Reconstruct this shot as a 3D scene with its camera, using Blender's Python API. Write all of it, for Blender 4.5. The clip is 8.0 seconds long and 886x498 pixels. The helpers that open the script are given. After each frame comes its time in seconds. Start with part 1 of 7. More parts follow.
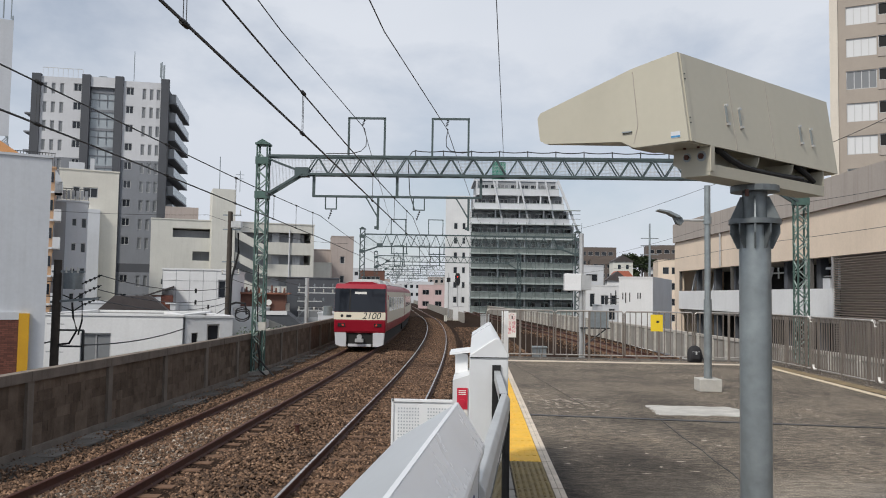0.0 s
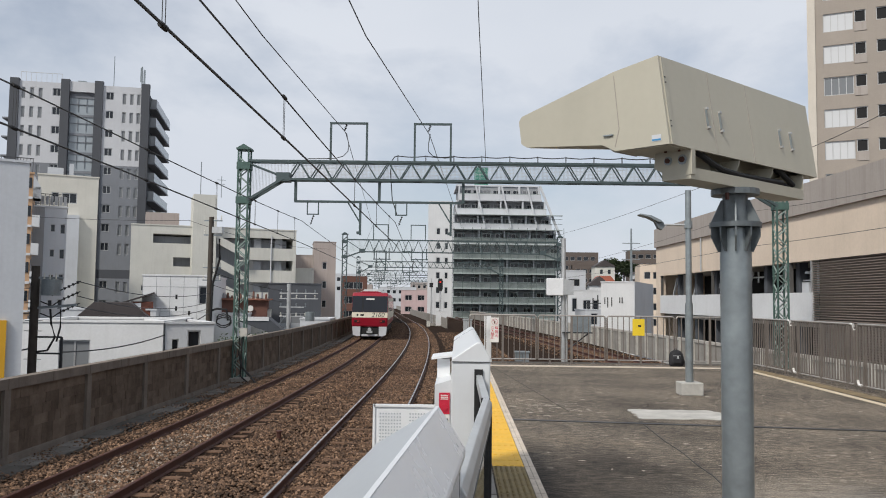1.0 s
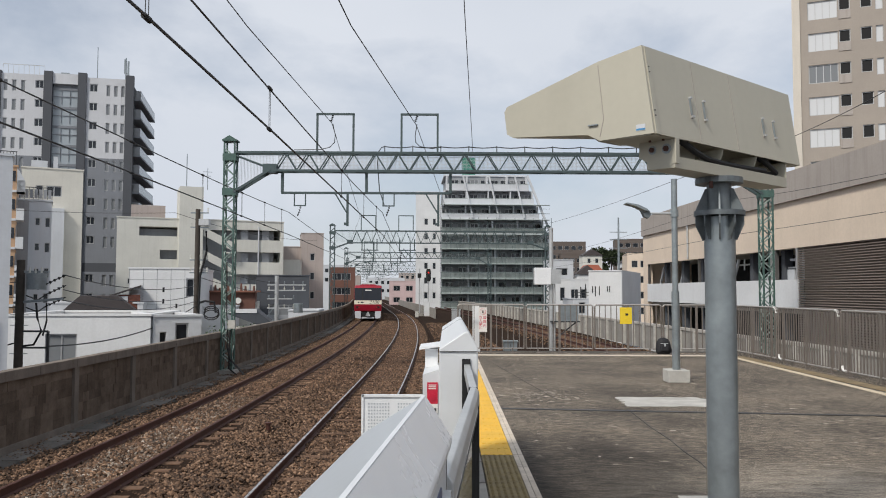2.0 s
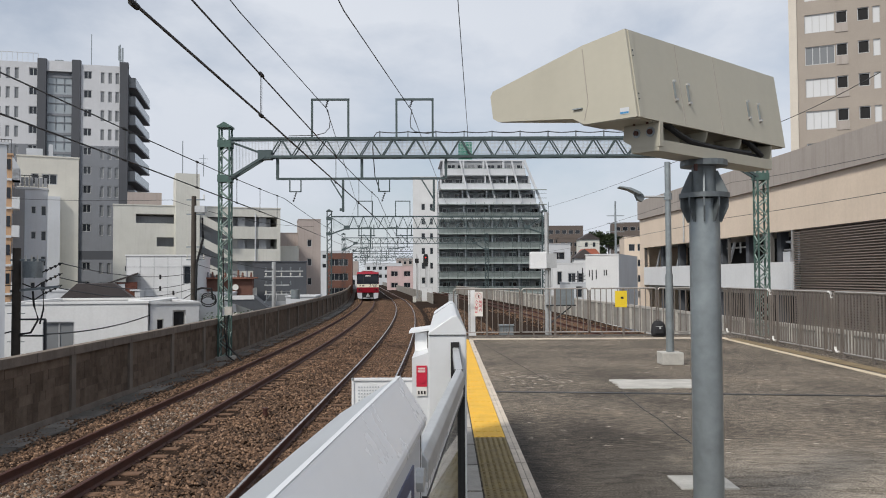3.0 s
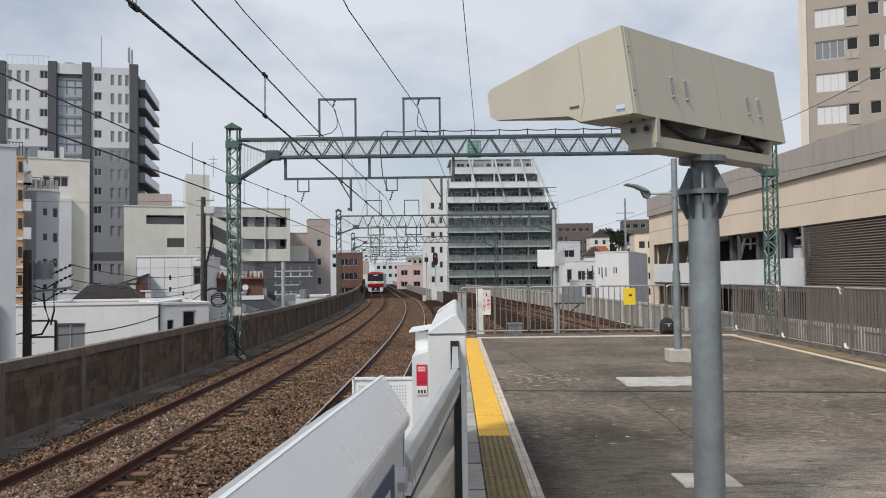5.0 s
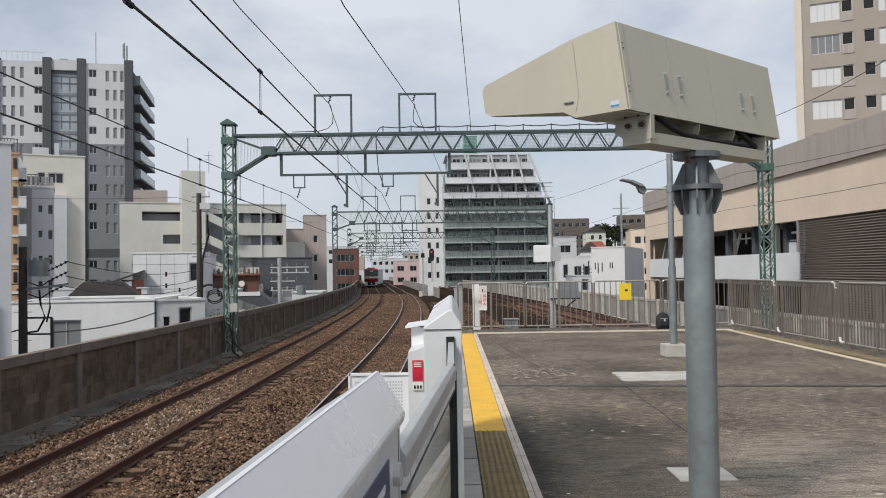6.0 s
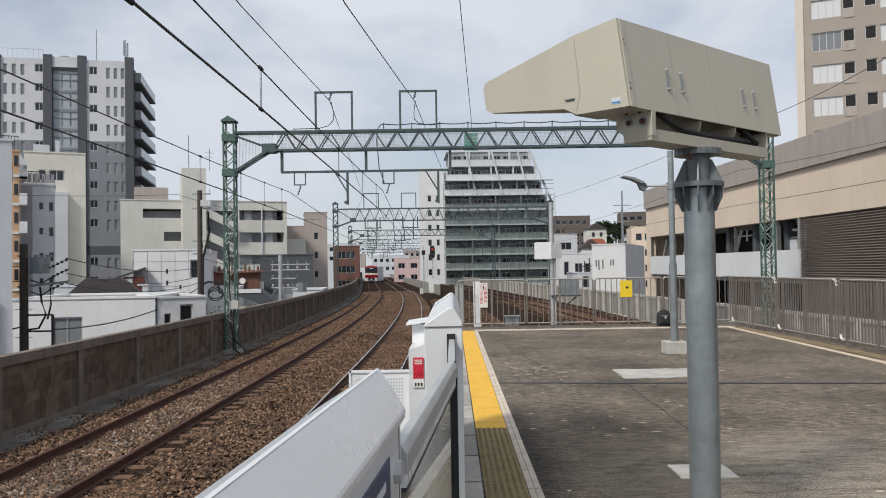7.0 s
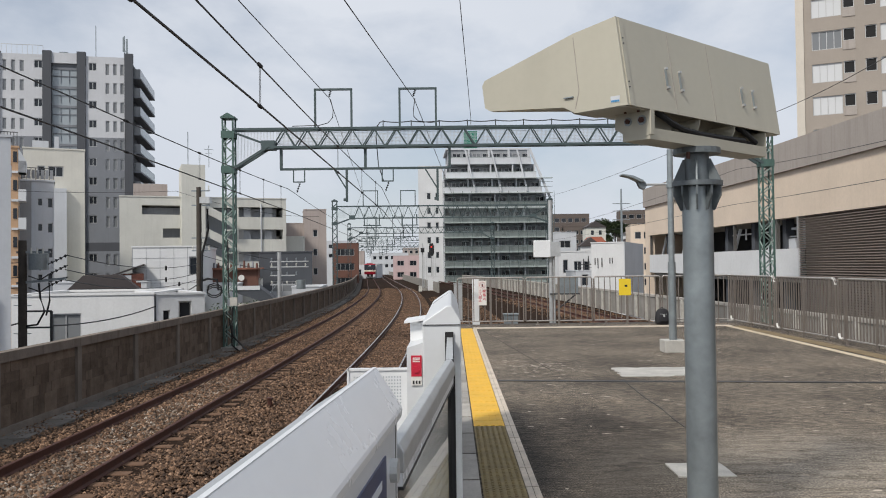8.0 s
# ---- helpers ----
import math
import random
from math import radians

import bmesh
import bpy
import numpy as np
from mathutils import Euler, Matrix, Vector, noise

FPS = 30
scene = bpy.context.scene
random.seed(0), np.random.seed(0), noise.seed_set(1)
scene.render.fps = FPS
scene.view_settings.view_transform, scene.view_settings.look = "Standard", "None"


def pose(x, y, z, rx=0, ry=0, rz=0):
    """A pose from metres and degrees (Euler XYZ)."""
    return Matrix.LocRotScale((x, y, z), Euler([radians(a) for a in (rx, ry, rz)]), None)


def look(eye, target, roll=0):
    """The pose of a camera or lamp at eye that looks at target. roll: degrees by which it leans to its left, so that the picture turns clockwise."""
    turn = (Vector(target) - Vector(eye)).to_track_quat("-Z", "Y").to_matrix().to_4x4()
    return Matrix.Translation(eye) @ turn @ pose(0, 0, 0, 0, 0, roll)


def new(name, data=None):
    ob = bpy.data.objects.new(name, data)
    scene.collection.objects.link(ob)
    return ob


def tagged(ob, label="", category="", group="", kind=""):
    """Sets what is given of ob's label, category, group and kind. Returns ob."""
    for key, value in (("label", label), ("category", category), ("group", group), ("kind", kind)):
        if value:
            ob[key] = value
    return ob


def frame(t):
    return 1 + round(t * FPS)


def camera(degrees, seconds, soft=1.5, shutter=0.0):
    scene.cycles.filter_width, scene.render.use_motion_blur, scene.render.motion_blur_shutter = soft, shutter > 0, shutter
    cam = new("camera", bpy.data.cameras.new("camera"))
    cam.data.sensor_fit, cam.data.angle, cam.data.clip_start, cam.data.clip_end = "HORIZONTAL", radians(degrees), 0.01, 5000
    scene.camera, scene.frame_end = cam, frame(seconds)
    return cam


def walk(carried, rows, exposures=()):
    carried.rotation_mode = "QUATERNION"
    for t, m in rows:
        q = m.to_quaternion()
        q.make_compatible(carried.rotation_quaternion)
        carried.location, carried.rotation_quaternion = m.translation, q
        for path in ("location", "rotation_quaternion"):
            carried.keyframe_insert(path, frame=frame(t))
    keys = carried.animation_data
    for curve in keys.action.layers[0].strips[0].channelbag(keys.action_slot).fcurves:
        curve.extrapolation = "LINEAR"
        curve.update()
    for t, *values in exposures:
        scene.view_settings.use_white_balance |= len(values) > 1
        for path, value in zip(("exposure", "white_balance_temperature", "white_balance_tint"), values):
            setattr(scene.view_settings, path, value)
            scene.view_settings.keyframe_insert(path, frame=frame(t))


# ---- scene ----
cam = camera(57.8, 8.0, soft=1.0)
PATH = [
    (0, (-0.19, -0.018, 1.755), (-0.273, 1.977, 1.869), 0.9),
    (0.5, (-0.187, -0.011, 1.751), (-0.246, 1.984, 1.876), 0.9),
    (1, (-0.184, 0.008, 1.747), (-0.224, 2.004, 1.875), 0.7),
    (1.5, (-0.18, 0.006, 1.749), (-0.201, 2.002, 1.87), 0.5),
    (3, (-0.112, -0.047, 1.74), (-0.116, 1.952, 1.807), -0.3),
    (3.5, (-0.048, -0.047, 1.74), (-0.066, 1.952, 1.8), -0.4),
    (4, (-0.039, -0.049, 1.745), (-0.069, 1.95, 1.808), -0.4),
    (4.5, (-0.04, -0.039, 1.74), (-0.074, 1.96, 1.806), -0.6),
    (6, (-0.033, -0.057, 1.742), (-0.053, 1.942, 1.795), -0.9),
    (6.5, (-0.031, -0.056, 1.743), (-0.052, 1.943, 1.791), -0.9),
    (7, (-0.033, -0.05, 1.742), (-0.055, 1.949, 1.788), -0.9),
    (7.5, (-0.029, -0.035, 1.744), (-0.051, 1.964, 1.786), -0.9),
    (8, (-0.028, -0.048, 1.745), (-0.048, 1.952, 1.785), -0.7),
]
walk(cam, [(t, look(eye, target, roll)) for t, eye, target, roll in PATH])

# ---- light ----
SUN_AZ, SUN_EL = 219.0, 46.0   # compass degrees from +y towards +x, and height
world = bpy.data.worlds.new("world")
scene.world = world
world.use_nodes = True
wn, wl = world.node_tree.nodes, world.node_tree.links
wn.clear()
w_out = wn.new("ShaderNodeOutputWorld")
w_bg = wn.new("ShaderNodeBackground")
w_sky = wn.new("ShaderNodeTexSky")
w_sky.sky_type = "NISHITA"
w_sky.sun_disc = False
w_sky.sun_elevation = radians(SUN_EL)
w_sky.sun_rotation = radians(SUN_AZ)
w_co = wn.new("ShaderNodeTexCoord")
w_map = wn.new("ShaderNodeMapping")
w_map.inputs["Scale"].default_value = (1.0, 1.0, 1.9)
w_no = wn.new("ShaderNodeTexNoise")
w_no.inputs["Scale"].default_value = 2.6
w_no.inputs["Detail"].default_value = 7.0
w_no.inputs["Roughness"].default_value = 0.55
w_no.inputs["Distortion"].default_value = 0.15
w_rmp = wn.new("ShaderNodeValToRGB")
w_rmp.color_ramp.elements[0].position = 0.30
w_rmp.color_ramp.elements[0].color = (0.35, 0.35, 0.35, 1)
w_rmp.color_ramp.elements[1].position = 0.55
w_rmp.color_ramp.elements[1].color = (0.97, 0.97, 0.97, 1)
w_no2 = wn.new("ShaderNodeTexNoise")
w_no2.inputs["Scale"].default_value = 1.7
w_no2.inputs["Detail"].default_value = 5.0
w_cl = wn.new("ShaderNodeMix")
w_cl.data_type = "RGBA"
w_cl.inputs[6].default_value = (5.6, 6.15, 7.1, 1)     # grey cloud
w_cl.inputs[7].default_value = (8.6, 8.95, 9.6, 1)    # bright cloud
w_mix = wn.new("ShaderNodeMix")
w_mix.data_type = "RGBA"
wl.new(w_co.outputs["Generated"], w_map.inputs["Vector"])
wl.new(w_map.outputs["Vector"], w_no.inputs["Vector"])
wl.new(w_map.outputs["Vector"], w_no2.inputs["Vector"])
wl.new(w_no.outputs["Fac"], w_rmp.inputs["Fac"])
wl.new(w_rmp.outputs["Color"], w_mix.inputs[0])
wl.new(w_no2.outputs["Fac"], w_cl.inputs[0])
wl.new(w_sky.outputs["Color"], w_mix.inputs[6])
wl.new(w_cl.outputs[2], w_mix.inputs[7])
wl.new(w_mix.outputs[2], w_bg.inputs["Color"])
w_bg.inputs["Strength"].default_value = 0.094
wl.new(w_bg.outputs["Background"], w_out.inputs["Surface"])

sun_data = bpy.data.lights.new("sun", "SUN")
sun_data.energy = 2.9
sun_data.angle = radians(10.0)
sun_data.color = (1.0, 0.945, 0.86)
sun = new("sun", sun_data)
_a, _e = radians(SUN_AZ), radians(SUN_EL)
sun.matrix_basis = look((math.sin(_a) * math.cos(_e) * 60, math.cos(_a) * math.cos(_e) * 60, math.sin(_e) * 60), (0, 0, 0))


# ---- materials ----
def mat(name, col, rough=0.7, metal=0.0, var=0.15, scale=1.5, fine=40.0, bump=0.15, local=False, tint=None, stretch=(1, 1, 1), spec=0.5, streak=0.0):
    """Base colour varied at two scales, with fine relief; streak adds run-down stains."""
    m = bpy.data.materials.new(name)
    m.use_nodes = True
    n, l = m.node_tree.nodes, m.node_tree.links
    b = n["Principled BSDF"]
    b.inputs["Metallic"].default_value = metal
    b.inputs["Specular IOR Level"].default_value = spec
    if local:
        co = n.new("ShaderNodeTexCoord").outputs["Object"]
    else:
        co = n.new("ShaderNodeNewGeometry").outputs["Position"]
    mp = n.new("ShaderNodeMapping")
    mp.inputs["Scale"].default_value = stretch
    l.new(co, mp.inputs["Vector"])
    n1 = n.new("ShaderNodeTexNoise")
    n1.inputs["Scale"].default_value = scale
    n1.inputs["Detail"].default_value = 6
    n1.inputs["Roughness"].default_value = 0.62
    n2 = n.new("ShaderNodeTexNoise")
    n2.inputs["Scale"].default_value = fine
    n2.inputs["Detail"].default_value = 3
    l.new(mp.outputs["Vector"], n1.inputs["Vector"])
    l.new(mp.outputs["Vector"], n2.inputs["Vector"])
    add = n.new("ShaderNodeMath")
    add.operation = "MULTIPLY_ADD"
    l.new(n2.outputs["Fac"], add.inputs[0])
    add.inputs[1].default_value = 0.45
    l.new(n1.outputs["Fac"], add.inputs[2])
    rg = n.new("ShaderNodeMapRange")
    rg.inputs["From Min"].default_value = 0.45
    rg.inputs["From Max"].default_value = 1.0
    l.new(add.outputs[0], rg.inputs["Value"])
    mx = n.new("ShaderNodeMix")
    mx.data_type = "RGBA"
    dark = [c * (1 - var) for c in col]
    lite = [min(1, c * (1 + var * 0.8)) for c in (tint or col)]
    mx.inputs[6].default_value = (*dark, 1)
    mx.inputs[7].default_value = (*lite, 1)
    l.new(rg.outputs["Result"], mx.inputs[0])
    out = mx.outputs[2]
    if streak > 0:
        ms = n.new("ShaderNodeMapping")
        ms.inputs["Scale"].default_value = (2.2, 2.2, 0.12)
        l.new(co, ms.inputs["Vector"])
        n3 = n.new("ShaderNodeTexNoise")
        n3.inputs["Scale"].default_value = 2.0
        n3.inputs["Detail"].default_value = 5
        l.new(ms.outputs["Vector"], n3.inputs["Vector"])
        r3 = n.new("ShaderNodeMapRange")
        r3.inputs["From Min"].default_value = 0.5
        r3.inputs["From Max"].default_value = 0.78
        r3.inputs["To Max"].default_value = streak
        l.new(n3.outputs["Fac"], r3.inputs["Value"])
        m3 = n.new("ShaderNodeMix")
        m3.data_type = "RGBA"
        l.new(r3.outputs["Result"], m3.inputs[0])
        l.new(out, m3.inputs[6])
        m3.inputs[7].default_value = (col[0] * 0.42, col[1] * 0.4, col[2] * 0.37, 1)
        out = m3.outputs[2]
    l.new(out, b.inputs["Base Color"])
    r2 = n.new("ShaderNodeMapRange")
    r2.inputs["To Min"].default_value = max(0.02, rough - 0.1)
    r2.inputs["To Max"].default_value = min(1, rough + 0.1)
    l.new(n1.outputs["Fac"], r2.inputs["Value"])
    l.new(r2.outputs["Result"], b.inputs["Roughness"])
    if bump > 0:
        bp = n.new("ShaderNodeBump")
        bp.inputs["Strength"].default_value = bump
        bp.inputs["Distance"].default_value = 0.01
        l.new(n2.outputs["Fac"], bp.inputs["Height"])
        l.new(bp.outputs["Normal"], b.inputs["Normal"])
    return m


def vary(m, amount=0.35):
    """Lets each object that wears m be a little lighter or darker."""
    n, l = m.node_tree.nodes, m.node_tree.links
    b = n["Principled BSDF"]
    src = b.inputs["Base Color"].links[0].from_socket
    info = n.new("ShaderNodeObjectInfo")
    rg = n.new("ShaderNodeMapRange")
    rg.inputs["To Min"].default_value = 1 - amount
    rg.inputs["To Max"].default_value = 1 + amount
    l.new(info.outputs["Random"], rg.inputs["Value"])
    mul = n.new("ShaderNodeMix")
    mul.data_type, mul.blend_type = "RGBA", "MULTIPLY"
    mul.inputs[0].default_value = 1
    l.new(src, mul.inputs[6])
    l.new(rg.outputs["Result"], mul.inputs[7])
    l.new(mul.outputs[2], b.inputs["Base Color"])
    return m


def pebbles(m):
    """Colours each stone of a joined mesh: mostly dark and rusty, a few pale."""
    n, l = m.node_tree.nodes, m.node_tree.links
    b = n["Principled BSDF"]
    src = b.inputs["Base Color"].links[0].from_socket
    geo = n.new("ShaderNodeNewGeometry")
    rp = n.new("ShaderNodeValToRGB")
    e = rp.color_ramp.elements
    e[0].color = (0.28, 0.26, 0.25, 1)
    e[1].color = (2.9, 3.1, 3.3, 1)
    for at, c in ((0.45, (0.85, 0.82, 0.8)), (0.78, (1.55, 1.5, 1.45)), (0.93, (2.1, 2.15, 2.2))):
        e.new(at).color = (*c, 1)
    l.new(geo.outputs["Random Per Island"], rp.inputs["Fac"])
    mul = n.new("ShaderNodeMix")
    mul.data_type, mul.blend_type = "RGBA", "MULTIPLY"
    mul.inputs[0].default_value = 1
    l.new(src, mul.inputs[6])
    l.new(rp.outputs["Color"], mul.inputs[7])
    l.new(mul.outputs[2], b.inputs["Base Color"])
    return m


def glass(name, col=(0.03, 0.035, 0.04), rough=0.06, clear=0.0):
    m = bpy.data.materials.new(name)
    m.use_nodes = True
    b = m.node_tree.nodes["Principled BSDF"]
    b.inputs["Base Color"].default_value = (*col, 1)
    b.inputs["Roughness"].default_value = rough
    b.inputs["IOR"].default_value = 1.5
    b.inputs["Transmission Weight"].default_value = clear
    return m


def glow(name, col, power):
    m = bpy.data.materials.new(name)
    m.use_nodes = True
    b = m.node_tree.nodes["Principled BSDF"]
    b.inputs["Base Color"].default_value = (*col, 1)
    b.inputs["Emission Color"].default_value = (*col, 1)
    b.inputs["Emission Strength"].default_value = power
    return m


def asphalt(name):
    """Worn platform asphalt: coarse grain, pale scuffs along the platform's width, broad stains, one darker area."""
    m = bpy.data.materials.new(name)
    m.use_nodes = True
    n, l = m.node_tree.nodes, m.node_tree.links
    b = n["Principled BSDF"]
    b.inputs["Roughness"].default_value = 0.93
    b.inputs["Specular IOR Level"].default_value = 0.3
    co = n.new("ShaderNodeNewGeometry").outputs["Position"]

    def noise_node(scale, detail, rough, stretch=(1, 1, 1)):
        mp = n.new("ShaderNodeMapping")
        mp.inputs["Scale"].default_value = stretch
        l.new(co, mp.inputs["Vector"])
        t = n.new("ShaderNodeTexNoise")
        t.inputs["Scale"].default_value, t.inputs["Detail"].default_value, t.inputs["Roughness"].default_value = scale, detail, rough
        l.new(mp.outputs["Vector"], t.inputs["Vector"])
        return t.outputs["Fac"]

    def ramp(src, stops):
        r = n.new("ShaderNodeValToRGB")
        e = r.color_ramp.elements
        e[0].position, e[0].color = stops[0][0], (*stops[0][1], 1)
        e[1].position, e[1].color = stops[-1][0], (*stops[-1][1], 1)
        for p, c in stops[1:-1]:
            k = e.new(p)
            k.color = (*c, 1)
        l.new(src, r.inputs["Fac"])
        return r.outputs["Color"]

    def blend(kind, fac, a, c):
        x = n.new("ShaderNodeMix")
        x.data_type, x.blend_type = "RGBA", kind
        if isinstance(fac, float):
            x.inputs[0].default_value = fac
        else:
            l.new(fac, x.inputs[0])
        l.new(a, x.inputs[6])
        l.new(c, x.inputs[7])
        return x.outputs[2]

    grain = noise_node(60, 4, 0.8)
    base = ramp(grain, [(0.38, (0.022, 0.018, 0.015)), (0.5, (0.122, 0.104, 0.086)), (0.62, (0.38, 0.33, 0.27))])
    broad = ramp(noise_node(0.55, 5, 0.6), [(0.34, (0.5, 0.49, 0.48)), (0.55, (1.0, 0.98, 0.95)), (0.75, (1.35, 1.28, 1.18))])
    col = blend("MULTIPLY", 1.0, base, broad)
    mid = ramp(noise_node(16, 7, 0.75, (0.5, 1.3, 1)), [(0.39, (0.45, 0.45, 0.45)), (0.5, (1.0, 1.0, 1.0)), (0.62, (1.8, 1.76, 1.7))])
    col = blend("MULTIPLY", 1.0, col, mid)
    trowel = ramp(noise_node(34, 5, 0.7, (0.12, 1.0, 1)), [(0.38, (0.62, 0.62, 0.62)), (0.5, (1.0, 1.0, 1.0)), (0.64, (1.5, 1.47, 1.42))])
    col = blend("MULTIPLY", 1.0, col, trowel)
    scuff = ramp(noise_node(9, 8, 0.8, (0.5, 2.2, 1)), [(0.56, (0, 0, 0)), (0.67, (0.9, 0.9, 0.9))])
    pale = ramp(grain, [(0.36, (0.10, 0.085, 0.07)), (0.64, (0.60, 0.53, 0.43))])
    col = blend("MIX", scuff, col, pale)
    # a broad dusty stain beside the pole
    mp = n.new("ShaderNodeMapping")
    mp.vector_type = "POINT"
    mp.inputs["Location"].default_value = (-1.16, -3.1, 0)
    mp.inputs["Scale"].default_value = (0.36, 0.48, 1)
    l.new(co, mp.inputs["Vector"])
    gr = n.new("ShaderNodeTexGradient")
    gr.gradient_type = "SPHERICAL"
    l.new(mp.outputs["Vector"], gr.inputs["Vector"])
    patchy = ramp(noise_node(3.4, 10, 0.82, (0.55, 1.8, 1)), [(0.40, (0.05, 0.05, 0.05)), (0.62, (1, 1, 1))])
    reach = ramp(gr.outputs["Fac"], [(0.0, (0, 0, 0)), (0.45, (0.95, 0.95, 0.95))])
    dust = blend("MULTIPLY", 1.0, reach, patchy)
    col = blend("MIX", dust, col, pale)
    # a broad darker area beside the tactile strip
    mq = n.new("ShaderNodeMapping")
    mq.vector_type = "POINT"
    mq.inputs["Location"].default_value = (-0.78, -1.75, 0)
    mq.inputs["Scale"].default_value = (0.6, 0.24, 1)
    l.new(co, mq.inputs["Vector"])
    gq = n.new("ShaderNodeTexGradient")
    gq.gradient_type = "SPHERICAL"
    l.new(mq.outputs["Vector"], gq.inputs["Vector"])
    aq = n.new("ShaderNodeMath")
    aq.operation = "MULTIPLY"
    l.new(gq.outputs["Fac"], aq.inputs[0])
    l.new(noise_node(1.6, 8, 0.7), aq.inputs[1])
    col = blend("MULTIPLY", 1.0, col, ramp(aq.outputs[0], [(0.05, (1, 1, 1)), (0.32, (0.42, 0.42, 0.43))]))
    l.new(col, b.inputs["Base Color"])
    bp = n.new("ShaderNodeBump")
    bp.inputs["Strength"].default_value = 0.6
    bp.inputs["Distance"].default_value = 0.008
    l.new(grain, bp.inputs["Height"])
    l.new(bp.outputs["Normal"], b.inputs["Normal"])
    return m


M_ASPHALT = asphalt("worn_asphalt")
M_SCAF = mat("pale_scaffold_steel", (0.36, 0.41, 0.40), 0.6, var=0.2, scale=2, fine=40, bump=0.1)
M_CONC = mat("concrete", (0.36, 0.34, 0.31), 0.88, var=0.25, scale=1.2, fine=60, bump=0.3, streak=0.4)
M_PALE = mat("pale_concrete", (0.46, 0.445, 0.41), 0.85, var=0.32, scale=3, fine=70, bump=0.3)
M_DARKCONC = mat("dirty_concrete", (0.12, 0.108, 0.095), 0.92, var=0.35, scale=1.0, fine=50, bump=0.4, spec=0.12)
M_BLOCK = vary(mat("weathered_block", (0.148, 0.113, 0.088), 0.95, var=0.42, scale=2.6, fine=45, bump=0.5, streak=0.3, spec=0.1), 0.24)
M_WALLFRAME = mat("weathered_wall_concrete", (0.20, 0.17, 0.145), 0.93, var=0.3, scale=1.5, fine=45, bump=0.4, streak=0.5, spec=0.12)
M_BALLAST = pebbles(mat("ballast_stone", (0.128, 0.077, 0.047), 0.75, var=0.4, scale=0.6, fine=30, bump=0.3, spec=0.35))
M_BALLASTPALE = pebbles(mat("pale_ballast_stone", (0.165, 0.135, 0.108), 0.75, var=0.4, scale=0.6, fine=30, bump=0.3, spec=0.35))
# bed darkened to near black, painting the shade in gaps between stones
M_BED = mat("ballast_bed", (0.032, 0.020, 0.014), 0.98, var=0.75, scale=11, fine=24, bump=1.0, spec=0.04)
M_SLEEPER = mat("sleeper_concrete", (0.16, 0.098, 0.066), 0.9, var=0.35, scale=3, fine=50, bump=0.4, spec=0.12)
M_RUST = mat("rusty_rail_steel", (0.085, 0.034, 0.024), 0.7, metal=0.2, var=0.35, scale=5, fine=60, bump=0.3)
M_SHINE = mat("polished_rail_head", (0.55, 0.53, 0.5), 0.28, metal=1.0, var=0.15, scale=4, fine=30, bump=0.02)
M_YELLOW = mat("yellow_tactile_paving", (0.78, 0.46, 0.05), 0.7, var=0.16, scale=2.5, fine=60, bump=0.2)
M_DULLYEL = mat("worn_brass_paving", (0.25, 0.19, 0.085), 0.75, var=0.35, scale=5, fine=60, bump=0.3)
M_WHITELINE = mat("worn_white_line", (0.60, 0.52, 0.43), 0.8, var=0.3, scale=4, fine=50, bump=0.2)
M_CREAMLINE = mat("worn_cream_line", (0.58, 0.49, 0.36), 0.8, var=0.25, scale=4, fine=50, bump=0.2)
M_BEIGE = mat("beige_paint", (0.475, 0.45, 0.37), 0.5, var=0.05, scale=1.5, fine=25, bump=0.03, streak=0.10)
M_GALV = mat("galvanised_steel", (0.29, 0.325, 0.34), 0.4, metal=0.55, var=0.22, scale=4, fine=18, bump=0.05, streak=0.25)
M_GALVL = mat("pale_galvanised_steel", (0.55, 0.56, 0.56), 0.45, metal=0.6, var=0.15, scale=5, fine=25, bump=0.04)
# fence steel lightened for its rails, sunlight put into the colour
M_FENCELIT = mat("sunlit_fence_steel", (0.40, 0.375, 0.35), 0.35, metal=0.35, var=0.2, scale=3, fine=30, bump=0.05)
M_PLASTWHITE = mat("white_plastic_sleeve", (0.78, 0.77, 0.74), 0.4, var=0.08, scale=6, fine=40, bump=0.03)
M_FADED = mat("faded_ochre_paint", (0.22, 0.165, 0.09), 0.85, var=0.45, scale=3, fine=40, bump=0.3)
M_FENCE = mat("dull_steel_fence", (0.21, 0.185, 0.165), 0.45, metal=0.35, var=0.2, scale=3, fine=30, bump=0.05)
M_PSD = mat("light_grey_painted_steel", (0.66, 0.675, 0.69), 0.3, var=0.05, scale=2, fine=20, bump=0.02)
M_PSDW = mat("white_painted_steel", (0.80, 0.81, 0.82), 0.28, var=0.05, scale=2, fine=20, bump=0.02)
# shaded tone of the door paint: cap's track side, panel holes
M_PSDSHADE = mat("shade_grey_steel", (0.44, 0.47, 0.50), 0.35, var=0.05, scale=2, fine=20, bump=0.02)
# near-black that paints the unlit depth behind openings
M_VOID = mat("interior_shade_black", (0.016, 0.016, 0.017), 0.9, var=0.2, scale=3, bump=0)
M_GREEN = mat("green_painted_steel", (0.062, 0.118, 0.102), 0.6, var=0.3, scale=3, fine=40, bump=0.1)
M_GREENGREY = mat("grey_green_steel", (0.06, 0.088, 0.092), 0.55, var=0.25, scale=2, fine=40, bump=0.1)
M_PALEGREEN = mat("pale_green_weathered_steel", (0.25, 0.33, 0.30), 0.6, var=0.25, scale=2, fine=40, bump=0.1)
M_BLACK = mat("black_rubber", (0.01, 0.01, 0.011), 0.7, var=0.2, scale=8, fine=60, bump=0.1)
